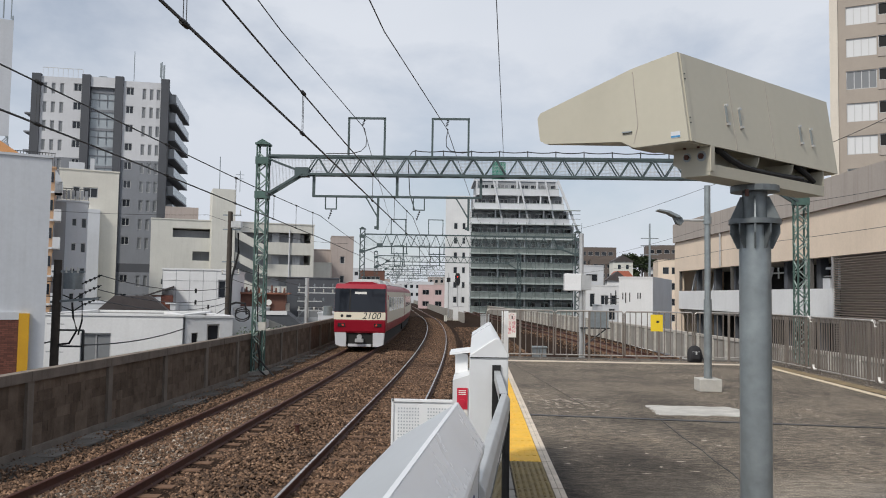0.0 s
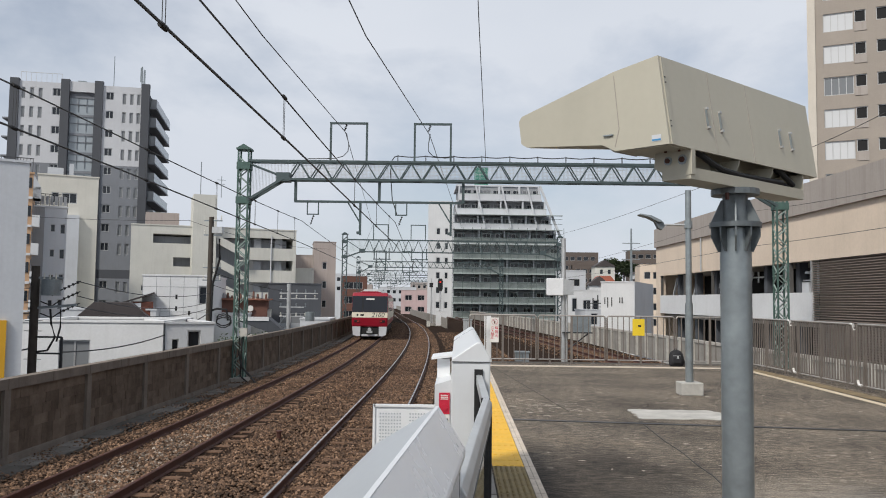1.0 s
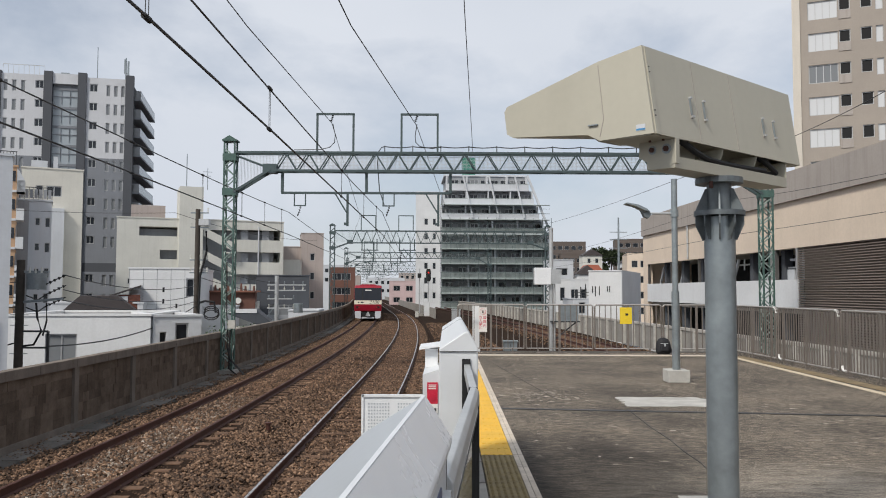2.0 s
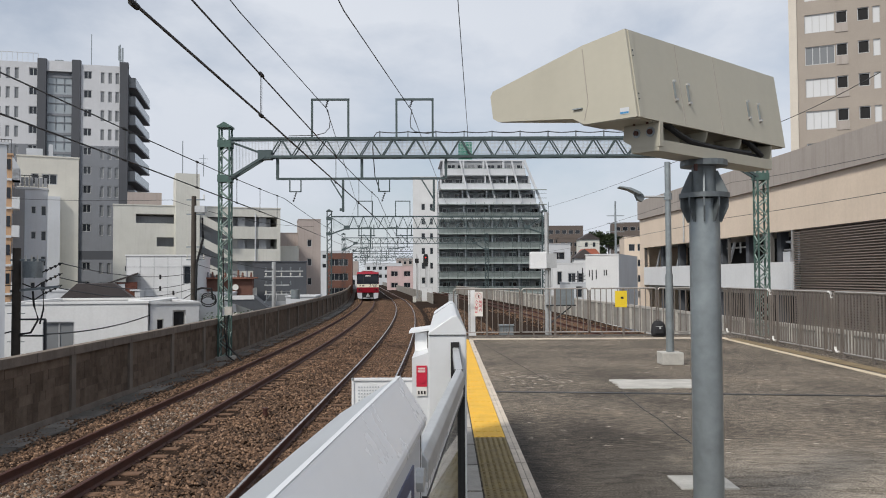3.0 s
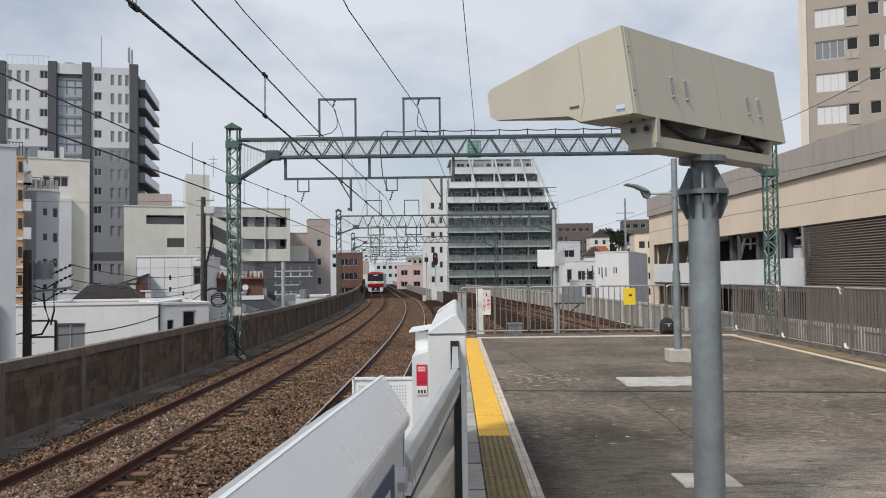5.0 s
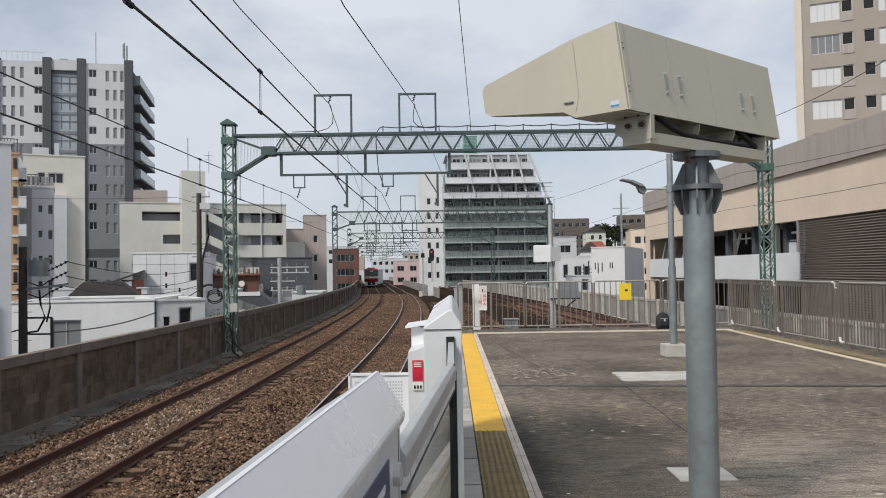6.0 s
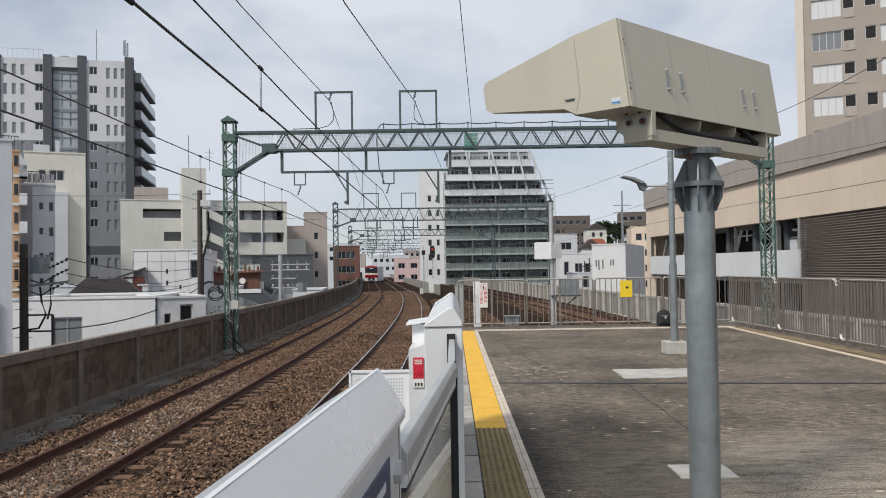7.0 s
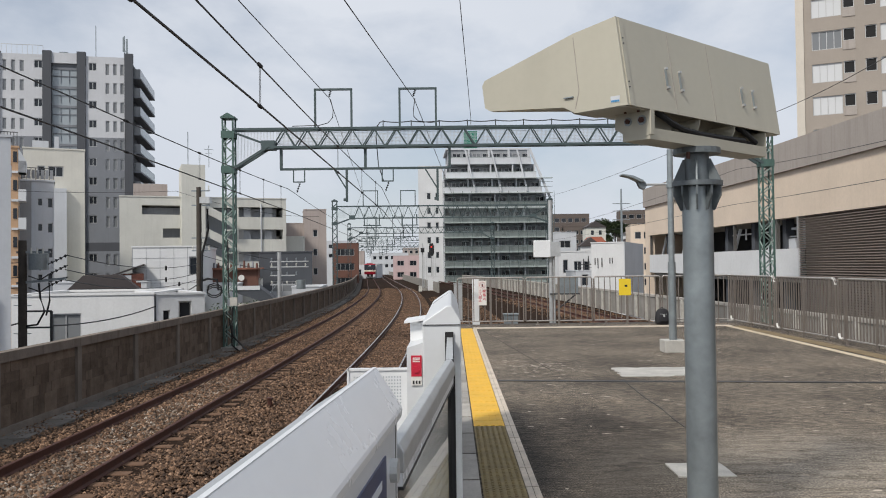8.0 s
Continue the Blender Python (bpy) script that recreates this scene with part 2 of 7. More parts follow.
M_WIRE = mat("dark_wire", (0.05, 0.052, 0.055), 0.6, var=0.2, scale=8, fine=40, bump=0)
M_DARK = mat("dark_steel", (0.05, 0.052, 0.055), 0.5, metal=0.3, var=0.2, scale=5, fine=40, bump=0.1)
M_RED = mat("red_paint", (0.29, 0.007, 0.022), 0.35, var=0.08, scale=2, fine=20, bump=0.01, local=True)
M_CREAM = mat("cream_paint", (0.74, 0.68, 0.55), 0.38, var=0.06, scale=2, fine=20, bump=0.01, local=True)
M_SKIRT = mat("pale_grey_paint", (0.56, 0.57, 0.60), 0.45, var=0.1, scale=2, fine=20, bump=0.02, local=True)
M_ROOFGREY = mat("roof_grey", (0.5, 0.5, 0.5), 0.6, var=0.15, scale=2, fine=20, bump=0.05, local=True)
M_UNDER = mat("underfloor_black", (0.012, 0.012, 0.012), 0.8, var=0.3, scale=5, fine=30, bump=0.1, local=True)
M_SIGNRED = mat("red_sign", (0.55, 0.02, 0.05), 0.4, var=0.05, bump=0)
M_SIGNWHITE = mat("white_sign", (0.78, 0.76, 0.72), 0.4, var=0.05, bump=0)
M_SIGNBLUE = mat("navy_panel", (0.035, 0.05, 0.13), 0.35, var=0.15, scale=6, bump=0)
M_SIGNYEL = mat("yellow_sign", (0.80, 0.58, 0.03), 0.45, var=0.08, bump=0)
M_INK = mat("black_print", (0.02, 0.02, 0.02), 0.5, var=0.1, bump=0)
M_BLUEINK = mat("blue_print", (0.05, 0.25, 0.5), 0.5, var=0.1, bump=0)
M_PACK = mat("black_nylon", (0.014, 0.014, 0.017), 0.75, var=0.3, scale=15, fine=80, bump=0.3)
M_GLASS = glass("window_glass", (0.02, 0.024, 0.03), 0.05)
M_GLASSPALE = glass("curtained_glass", (0.20, 0.21, 0.22), 0.12)
M_GLASSHAZE = glass("hazy_stair_glass", (0.33, 0.37, 0.40), 0.1)
M_GLASSWHITE = glass("bright_curtained_glass", (0.62, 0.63, 0.64), 0.15)
M_CLEAR = glass("clear_glass", (0.86, 0.88, 0.87), 0.02, 1.0)
M_FRAMEAL = mat("aluminium_frame", (0.5, 0.5, 0.5), 0.4, metal=0.6, var=0.1, bump=0)
M_FRAMEDK = mat("bronze_frame", (0.10, 0.095, 0.09), 0.5, var=0.1, bump=0)
M_GROUND = mat("town_ground", (0.12, 0.115, 0.11), 0.95, var=0.3, scale=0.05, fine=2, bump=0.2)
M_ROOFTILE = mat("dark_roof", (0.065, 0.055, 0.055), 0.8, var=0.25, scale=1, fine=12, bump=0.3)


def wall_mat(name, col, streak=0.22, var=0.1, rough=0.85):
    return mat(name, col, rough, var=var, scale=0.35, fine=9, bump=0.12, streak=streak)


M_TWHITE = wall_mat("tower_white_tile", (0.54, 0.55, 0.575), 0.08)
M_TGREY = wall_mat("tower_grey_tile", (0.20, 0.212, 0.235), 0.1)
M_TDARK = wall_mat("tower_dark_tile", (0.075, 0.08, 0.092), 0.08)
M_WCREAM = wall_mat("cream_render", (0.66, 0.64, 0.575), 0.08)
M_WWHITE = wall_mat("white_render", (0.68, 0.69, 0.70), 0.08)
M_WPALE = wall_mat("pale_grey_render", (0.58, 0.60, 0.63), 0.1)
M_WSILVER = wall_mat("silver_cladding", (0.55, 0.575, 0.61), 0.15, rough=0.55)
M_WIVORY = wall_mat("ivory_render", (0.62, 0.615, 0.565), 0.14)
M_WBEIGE = wall_mat("beige_tile", (0.41, 0.355, 0.33))
M_HILLBROWN = wall_mat("dark_brown_tile", (0.13, 0.105, 0.092))
M_PEACH = wall_mat("peach_render", (0.56, 0.36, 0.22), 0.15)
M_WDARK = wall_mat("charcoal_cladding", (0.075, 0.082, 0.095))
M_WGREYB = wall_mat("mid_grey_cladding", (0.30, 0.315, 0.335))
M_WBROWN = wall_mat("brown_tile", (0.155, 0.075, 0.056))
M_WPINK = wall_mat("pink_render", (0.58, 0.44, 0.44))
M_MALL = wall_mat("tan_panel", (0.72, 0.60, 0.485), 0.08)
M_MALLTOP = wall_mat("grey_parapet_panel", (0.38, 0.34, 0.31), 0.3)
M_TAUPE = wall_mat("taupe_tile", (0.34, 0.298, 0.258), 0.05)
M_TAUPEL = wall_mat("light_taupe_tile", (0.60, 0.55, 0.48), 0.05)
M_POLE = mat("dark_weathered_pole", (0.075, 0.065, 0.056), 0.9, var=0.35, scale=2, fine=30, bump=0.3, spec=0.2)
M_LOUVRE = mat("brown_louvre", (0.25, 0.205, 0.18), 0.6, var=0.15, scale=2, fine=20, bump=0.05)
M_BRICK = wall_mat("brick_red", (0.16, 0.06, 0.042))
def bricks(m):
    n, l = m.node_tree.nodes, m.node_tree.links
    b = n["Principled BSDF"]
    src = b.inputs["Base Color"].links[0].from_socket
    co = n.new("ShaderNodeTexCoord")
    mp = n.new("ShaderNodeMapping")
    mp.inputs["Rotation"].default_value = (radians(90), 0, 0)
    bt = n.new("ShaderNodeTexBrick")
    bt.inputs["Scale"].default_value = 1.0
    bt.inputs["Brick Width"].default_value = 0.22
    bt.inputs["Row Height"].default_value = 0.075
    bt.inputs["Mortar Size"].default_value = 0.006
    bt.inputs["Color1"].default_value = (1.25, 1.2, 1.2, 1)
    bt.inputs["Color2"].default_value = (0.65, 0.62, 0.62, 1)
    bt.inputs["Mortar"].default_value = (0.5, 0.6, 0.65, 1)
    l.new(co.outputs["Object"], mp.inputs["Vector"])
    l.new(mp.outputs["Vector"], bt.inputs["Vector"])
    mul = n.new("ShaderNodeMix")
    mul.data_type, mul.blend_type = "RGBA", "MULTIPLY"
    mul.inputs[0].default_value = 1
    l.new(src, mul.inputs[6])
    l.new(bt.outputs["Color"], mul.inputs[7])
    l.new(mul.outputs[2], b.inputs["Base Color"])


bricks(M_BRICK)
M_ORANGE = mat("faded_orange_paint", (0.62, 0.31, 0.13), 0.7, var=0.2, scale=2, bump=0.1)
M_OCHRE = mat("ochre_paint", (0.66, 0.36, 0.02), 0.6, var=0.1, bump=0.05)
M_NET = mat("scaffold_net_green", (0.03, 0.22, 0.16), 0.8, var=0.2, bump=0.1)
M_SCREEN = mat("dim_balcony_screen", (0.21, 0.24, 0.235), 0.5, var=0.35, scale=0.8, fine=6, bump=0.1)
M_LEAF = mat("far_foliage", (0.05, 0.07, 0.03), 0.9, var=0.4, scale=0.5, fine=3, bump=0.5)


# ---- mesh tools ----
class G:
    """Gathers boxes, tubes and prisms into one mesh."""

    def __init__(self):
        self.v, self.f = [], []

    def box(self, x0, x1, y0, y1, z0, z1):
        i = len(self.v)
        self.v += [(x0, y0, z0), (x1, y0, z0), (x1, y1, z0), (x0, y1, z0), (x0, y0, z1), (x1, y0, z1), (x1, y1, z1), (x0, y1, z1)]
        self.f += [(i + a, i + b, i + c, i + d) for a, b, c, d in ((3, 2, 1, 0), (4, 5, 6, 7), (0, 1, 5, 4), (1, 2, 6, 5), (2, 3, 7, 6), (3, 0, 4, 7))]
        return self

    def obox(self, m, sx, sy, sz):
        """A box of that size centred on the pose m."""
        i = len(self.v)
        for z in (-0.5, 0.5):
            for x, y in ((-0.5, -0.5), (0.5, -0.5), (0.5, 0.5), (-0.5, 0.5)):
                self.v.append(tuple(m @ Vector((x * sx, y * sy, z * sz))))
        self.f += [(i + a, i + b, i + c, i + d) for a, b, c, d in ((3, 2, 1, 0), (4, 5, 6, 7), (0, 1, 5, 4), (1, 2, 6, 5), (2, 3, 7, 6), (3, 0, 4, 7))]
        return self

    def bar(self, p, q, w, h=None):
        """A square bar from p to q."""
        p, q = Vector(p), Vector(q)
        d = q - p
        m = Matrix.Translation((p + q) / 2) @ d.to_track_quat("Y", "Z").to_matrix().to_4x4()
        return self.obox(m, w, d.length, h or w)

    def tube(self, pts, r, n=8, r1=None, caps=True):
        """A round tube along points."""
        pts = [Vector(p) for p in pts]
        base = len(self.v)
        for k, p in enumerate(pts):
            d = (pts[min(k + 1, len(pts) - 1)] - pts[max(k - 1, 0)]).normalized()
            q = d.to_track_quat("Z", "Y")
            rr = r if r1 is None else r + (r1 - r) * k / (len(pts) - 1)
            for a in range(n):
                t = 2 * math.pi * a / n
                self.v.append(tuple(p + q @ Vector((math.cos(t) * rr, math.sin(t) * rr, 0))))
        for k in range(len(pts) - 1):
            for a in range(n):
                b = (a + 1) % n
                self.f.append((base + k * n + a, base + k * n + b, base + (k + 1) * n + b, base + (k + 1) * n + a))
        if caps:
            self.f.append(tuple(base + a for a in reversed(range(n))))
            self.f.append(tuple(base + (len(pts) - 1) * n + a for a in range(n)))
        return self

    def prism(self, poly, e, m=None):
        """poly: (a, b) corners; swept by e along the local y axis; m places it (local x = a, z = b)."""
        i, n = len(self.v), len(poly)
        m = m or Matrix.Identity(4)
        for y in (0, e):
            self.v += [tuple(m @ Vector((a, y, b))) for a, b in poly]
        self.f.append(tuple(range(i, i + n)))
        self.f.append(tuple(reversed(range(i + n, i + 2 * n))))
        for k in range(n):
            j = (k + 1) % n
            self.f.append((i + k, i + n + k, i + n + j, i + j))
        return self

    def sweep(self, prof, path):
        """prof: closed (across, up) corners; path: (x, y, z, heading) stations."""
        i, n = len(self.v), len(prof)
        for x, y, z, h in path:
            c, s = math.cos(h), math.sin(h)
            self.v += [(x + a * c, y + a * s, z + b) for a, b in prof]
        for k in range(len(path) - 1):
            for a in range(n):
                b = (a + 1) % n
                self.f.append((i + k * n + a, i + k * n + b, i + (k + 1) * n + b, i + (k + 1) * n + a))
        self.f.append(tuple(i + a for a in reversed(range(n))))
        self.f.append(tuple(i + (len(path) - 1) * n + a for a in range(n)))
        return self

    def mesh(self, name, smooth=False):
        me = bpy.data.meshes.new(name)
        me.from_pydata(self.v, [], self.f)
        bm = bmesh.new()
        bm.from_mesh(me)
        bmesh.ops.recalc_face_normals(bm, faces=bm.faces)
        bm.to_mesh(me)
        bm.free()
        if smooth:
            me.polygons.foreach_set("use_smooth", [True] * len(me.polygons))
            me.set_sharp_from_angle(angle=radians(40))
        return me


def thing(name, label, category, at=None, group="", kind=""):
    ob = new(name)
    ob.empty_display_size = 0.2
    if at is not None:
        ob.matrix_basis = at
    return tagged(ob, label, category, group, kind)


def part(name, g, material, parent=None, label="", smooth=False, bevel=0.0):
    me = g if isinstance(g, bpy.types.Mesh) else g.mesh(name, smooth)
    if not me.materials:
        me.materials.append(material)
    ob = new(name, me)
    ob.parent = parent
    if label:
        ob["label"] = label
    if bevel > 0:
        md = ob.modifiers.new("edge", "BEVEL")
        md.width, md.segments, md.limit_method = bevel, 2, "ANGLE"
    return ob


def solid(name, g, material, label, category, kind="", group="", smooth=False, bevel=0.0):
    return tagged(part(name, g, material, None, "", smooth, bevel), label, category, group, kind)


def set_back(x, y, heading, scale):
    """Pose of a thing drawn at the given place, moved along the line of sight and sized by scale."""
    return pose(x * scale, y * scale, 1.75 * (1 - scale), 0, 0, heading) @ Matrix.Diagonal((scale, scale, scale, 1))


# ---- the line of the tracks ----
RAIL_Z = -1.27
GAUGE = 1.435


def left_x(y):
    """Centre of the far track, where the train runs."""
    if y < 25:
        return -6.2
    if y < 111:
        return -6.2 - (y - 25) ** 2 / 1608
    return -10.8 - 0.107 * (y - 111)


def near_x(y):
    return left_x(y) + 3.85


def branch_x(y):
    if y < 120:
        return 10.3 - 0.055 * (y - 15) - 0.00025 * (y - 15) ** 2
    return 1.77 - 0.107 * (y - 120)


def stations(fx, off, y0, y1, step, z):
    rows = []
    y = y0
    while y <= y1 + 1e-6:
        h = math.atan2(fx(y + 0.5) - fx(y - 0.5), 1.0)
        rows.append((fx(y) + off * math.cos(h), y + off * math.sin(h) * -1, z, -h))
        y += step
    return rows


# ---- ground and deck ----
solid("ground", G().box(-1500, 1500, -300, 2400, -7.4, -7.0), M_GROUND, "grey asphalt and earth of the town below", "ground", "structure")
deck = G()
deck.sweep([(-3.2, -2.6), (17.5, -2.6), (17.5, -1.55), (-3.2, -1.55)], stations(left_x, 0, -12, 330, 3, 0))
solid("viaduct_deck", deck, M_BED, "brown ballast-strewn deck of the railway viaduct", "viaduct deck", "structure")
bed = G()
bed.sweep([(-1.9, -1.63), (-1.45, -1.44), (5.3, -1.44), (5.75, -1.63)], stations(left_x, 0, -12, 330, 3, 0))
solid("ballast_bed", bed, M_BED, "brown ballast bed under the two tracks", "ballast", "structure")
bed2 = G()
bed2.sweep([(-2.6, -1.63), (-1.9, -1.45), (2.3, -1.45), (2.8, -1.63)], stations(branch_x, 0, -12, 130, 3, 0))
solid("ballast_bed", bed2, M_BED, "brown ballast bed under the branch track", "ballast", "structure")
trough = thing("cable_trough", "dirty grey concrete cable trough with uneven lids along the wall foot", "cable trough", kind="structure")
part("trough_body", G().sweep([(-2.46, -1.63), (-1.84, -1.63), (-1.84, -1.47), (-2.46, -1.47)], stations(left_x, 0, -12, 200, 3, 0)), M_DARKCONC, trough)
M_LID = vary(mat("trough_lid_concrete", (0.155, 0.143, 0.13), 0.92, var=0.45, scale=2.2, fine=45, bump=0.4, streak=0.2, spec=0.1), 0.38)
lid = G().prism([(-0.28, 0.0), (0.28, 0.0), (0.28, 0.035), (0.265, 0.045), (-0.265, 0.045), (-0.28, 0.035)], 0.98).mesh("lid")
lid.materials.append(M_LID)
rl_ = random.Random(31)
y = 8.0
while y < 90:
    if 29.4 < y < 31.6:
        y += 1.0
        continue
    ob = part("lid", lid, M_LID, trough)
    ob.matrix_basis = pose(left_x(y) - 2.16 + rl_.uniform(-0.03, 0.03), y, -1.468 + rl_.uniform(-0.006, 0.014), rl_.uniform(-0.8, 0.8), rl_.uniform(-2.0, 2.0), math.degrees(math.atan(left_x(y - 0.5) - left_x(y + 0.5))) + rl_.uniform(-1.2, 1.2))
    y += 1.0

# loose stones of the ballast, where the camera passes nearest
rng = np.random.default_rng(4)
def stones(name, count, y0, y1, a0, a1, fx, size, label, material=M_BALLAST):
    yy = y0 + (y1 - y0) * rng.random(count) ** 2.0
    aa = a0 + (a1 - a0) * rng.random(count)
    cx = np.array([fx(float(y)) for y in yy]) + aa
    s = size * (0.6 + 0.9 * rng.random(count))
    zz = -1.45 + 0.035 * rng.random(count) + 0.02 * np.sin(yy * 3.1) * np.sin(aa * 4)
    zz -= 0.03 * ((aa > 0.8) & (aa < 1.4)) * (fx is left_x)
    zz += 0.012 * (np.abs(aa) < 0.6) * (fx is left_x)
    zz += 0.11 * np.exp(-((aa - 1.95) / 0.5) ** 2) * (fx is left_x)
    edge = np.minimum(aa - a0, a1 - aa)
    zz -= np.clip(0.4 - edge, 0, 0.4) * (0.45 if a1 - a0 > 2 else 0.03)
    base = np.array([(1, 0, 0), (0, 1, 0), (-1, 0, 0), (0, -1, 0), (0.2, 0.2, 0.75), (-0.1, 0.1, -0.75)])
    ang = rng.random(count) * 6.283
    tri = np.array([(0, 1, 4), (1, 2, 4), (2, 3, 4), (3, 0, 4), (1, 0, 5), (2, 1, 5), (3, 2, 5), (0, 3, 5)])
    v = base[None] * (0.65 + 0.7 * rng.random((count, 6, 1))) * s[:, None, None]
    x = v[:, :, 0] * np.cos(ang)[:, None] - v[:, :, 1] * np.sin(ang)[:, None]
    y = v[:, :, 0] * np.sin(ang)[:, None] + v[:, :, 1] * np.cos(ang)[:, None]
    z = v[:, :, 2] + (rng.random(count)[:, None] - 0.5) * x * 0.9
    vv = np.stack([x + cx[:, None], y + yy[:, None], z + zz[:, None]], 2).reshape(-1, 3)
    ff = (tri[None] + 6 * np.arange(count)[:, None, None]).reshape(-1, 3)
    me = bpy.data.meshes.new(name)
    me.from_pydata(vv.tolist(), [], ff.tolist())
    me.materials.append(material)
    return tagged(new(name, me), label, "ballast", "", "stuff")


stones("ballast_stones", 190000, 6.5, 110, -1.95, 5.6, left_x, 0.030, "loose brown and grey ballast stones between the tracks")
stones("ballast_stones", 9000, 20, 75, -2.4, 2.6, branch_x, 0.045, "loose brown ballast stones along the branch track")

stones("ballast_stones", 9000, 8, 60, -2.5, -1.55, left_x, 0.026, "loose stones strewn over the trough lids at the wall foot")
stones("ballast_stones", 3600, 10.5, 24, -0.62, 0.62, left_x, 0.030, "pale grey ballast stones between the rails of the far track", M_BALLASTPALE)
stones("ballast_stones", 12000, 24, 80, 5.6, 9.5, left_x, 0.042, "loose brown ballast stones beside the near track")

# ---- rails and sleepers ----
RAILP = [(-0.064, -0.16), (0.064, -0.16), (0.064, -0.147), (0.012, -0.125), (0.012, -0.04), (0.033, -0.03), (0.033, -0.002), (-0.033, -0.002), (-0.033, -0.03), (-0.012, -0.04), (-0.012, -0.125), (-0.064, -0.147)]
for fx, label, y1 in ((left_x, "rail of the far track, rusty with a worn bright head", 330), (near_x, "rail of the near track, rusty with a polished head", 330), (branch_x, "rusty rail of the branch track beyond the platform", 200)):
    for side in (-1, 1):
        root = thing("rail", label, "rail", group="rails")
        off = side * (GAUGE / 2 + 0.033)
        st = stations(fx, off, -10, y1, 2, RAIL_Z)
        part("rail_body", G().sweep(RAILP, st), M_RUST, root)
        wd = 0.021 if fx is near_x else 0.012
        part("running_surface", G().sweep([(-wd, -0.002), (wd, -0.002), (wd, 0.002), (-wd, 0.002)], st), M_SHINE if fx is near_x else M_RUST, root, "bright worn running surface")
sl = G().prism([(-0.13, -0.17), (0.13, -0.17), (0.10, 0.0), (-0.10, 0.0)], 2.0, pose(0, 0, 0, 0, 0, 90) @ pose(0, -1.0, 0)).mesh("sleeper")
sl.materials.append(M_SLEEPER)
for fx, nm, y1 in ((left_x, "far", 70), (near_x, "near", 70), (branch_x, "branch", 70)):
    root = thing("sleeper_row", f"brown stained concrete sleepers of the {nm} track", "sleepers", kind="structure")
    y = 5.0 if fx is not branch_x else 22.0
    while y < y1:
        ob = part("sleeper", sl, M_SLEEPER, root)
        h = math.atan(fx(y + 0.5) - fx(y - 0.5))
        ob.matrix_basis = pose(fx(y), y, RAIL_Z - 0.155, 0, 0, -math.degrees(h)) @ Matrix.Diagonal((1.15, 1, 1, 1))
        y += 0.62

# short rusty marker post between the tracks
mk = thing("marker_post", "short rusty steel stub post standing in the ballast", "post")
part("post", G().tube([(-4.12, 17.9, -1.5), (-4.12, 17.9, -1.2)], 0.055, 8), M_RUST, mk)
part("cap", G().tube([(-4.12, 17.9, -1.2), (-4.12, 17.9, -1.17)], 0.075, 8), M_RUST, mk)

# ---- block wall along the viaduct ----
WALL_TOP, WALL_BASE = 0.14, -1.62


def wall_x(y):
    return left_x(y) - 2.62


wall = thing("wall_west", "weathered brown block wall with concrete posts and coping along the tracks", "wall", kind="structure")
st = lambda a, b: stations(wall_x, 0, a, b, 1.0, 0)
part("coping", G().sweep([(-0.2, WALL_TOP - 0.2), (0.03, WALL_TOP - 0.2), (0.03, WALL_TOP), (-0.2, WALL_TOP)], st(-10, 235)), M_WALLFRAME, wall)
part("footing", G().sweep([(-0.2, WALL_BASE), (0.06, WALL_BASE), (0.03, WALL_BASE + 0.28), (-0.2, WALL_BASE + 0.28)], st(-10, 235)), M_WALLFRAME, wall)
part("core", G().sweep([(-0.19, WALL_BASE + 0.2), (-0.08, WALL_BASE + 0.2), (-0.08, WALL_TOP - 0.1), (-0.19, WALL_TOP - 0.1)], st(-10, 235)), M_BLOCK, wall)
PITCH = 3.43
wall_posts = G().box(-0.16, 0.025, -0.11, 0.11, 0, WALL_TOP - 0.2 - WALL_BASE - 0.28).mesh("pilaster")
wall_posts.materials.append(M_WALLFRAME)
blk = G().box(0, 0.052, 0, 0.425, 0, 0.208).mesh("block")
blk.materials.append(M_BLOCK)
k = 0
y = 5.08
while y < 120:
    ob = part("pilaster", wall_posts, M_WALLFRAME, wall)
    ob.matrix_basis = pose(wall_x(y), y, WALL_BASE + 0.28)
    y += PITCH
# stone-faced blocks of the nearest bays, in staggered courses
rb = random.Random(8)
for bay in range(2, 11):
    ya = 5.08 + bay * PITCH + 0.12
    yb = ya + PITCH - 0.24
    for course in range(6):
        y = ya
        while y < yb - 0.1:
            run = min(rb.choice((0.22, 0.33, 0.44, 0.44, 0.55)), yb - y)
            if yb - y - run < 0.14:
                run = yb - y
            tall = 2 if course < 5 and rb.random() < 0.14 else 1
            ob = part("block", blk, M_BLOCK, wall)
            ob.matrix_basis = pose(wall_x(y) - 0.085 + rb.uniform(-0.004, 0.006) + 0.004 * (tall - 1), y, WALL_BASE + 0.28 + course * 0.213, 0, 0, -math.degrees(math.atan(wall_x(y + 0.5) - wall_x(y - 0.5)))) @ Matrix.Diagonal((1, (run - 0.006) / 0.425, tall * 1.01, 1))
            y += run
joint = G().box(-0.203, 0.034, -0.008, 0.008, WALL_TOP - 0.2, WALL_TOP + 0.003).mesh("coping_joint")
joint.materials.append(M_DARKCONC)
y = 6.8
while y < 70:
    part("coping_joint", joint, M_DARKCONC, wall).matrix_basis = pose(wall_x(y), y, 0)
    y += PITCH / 2

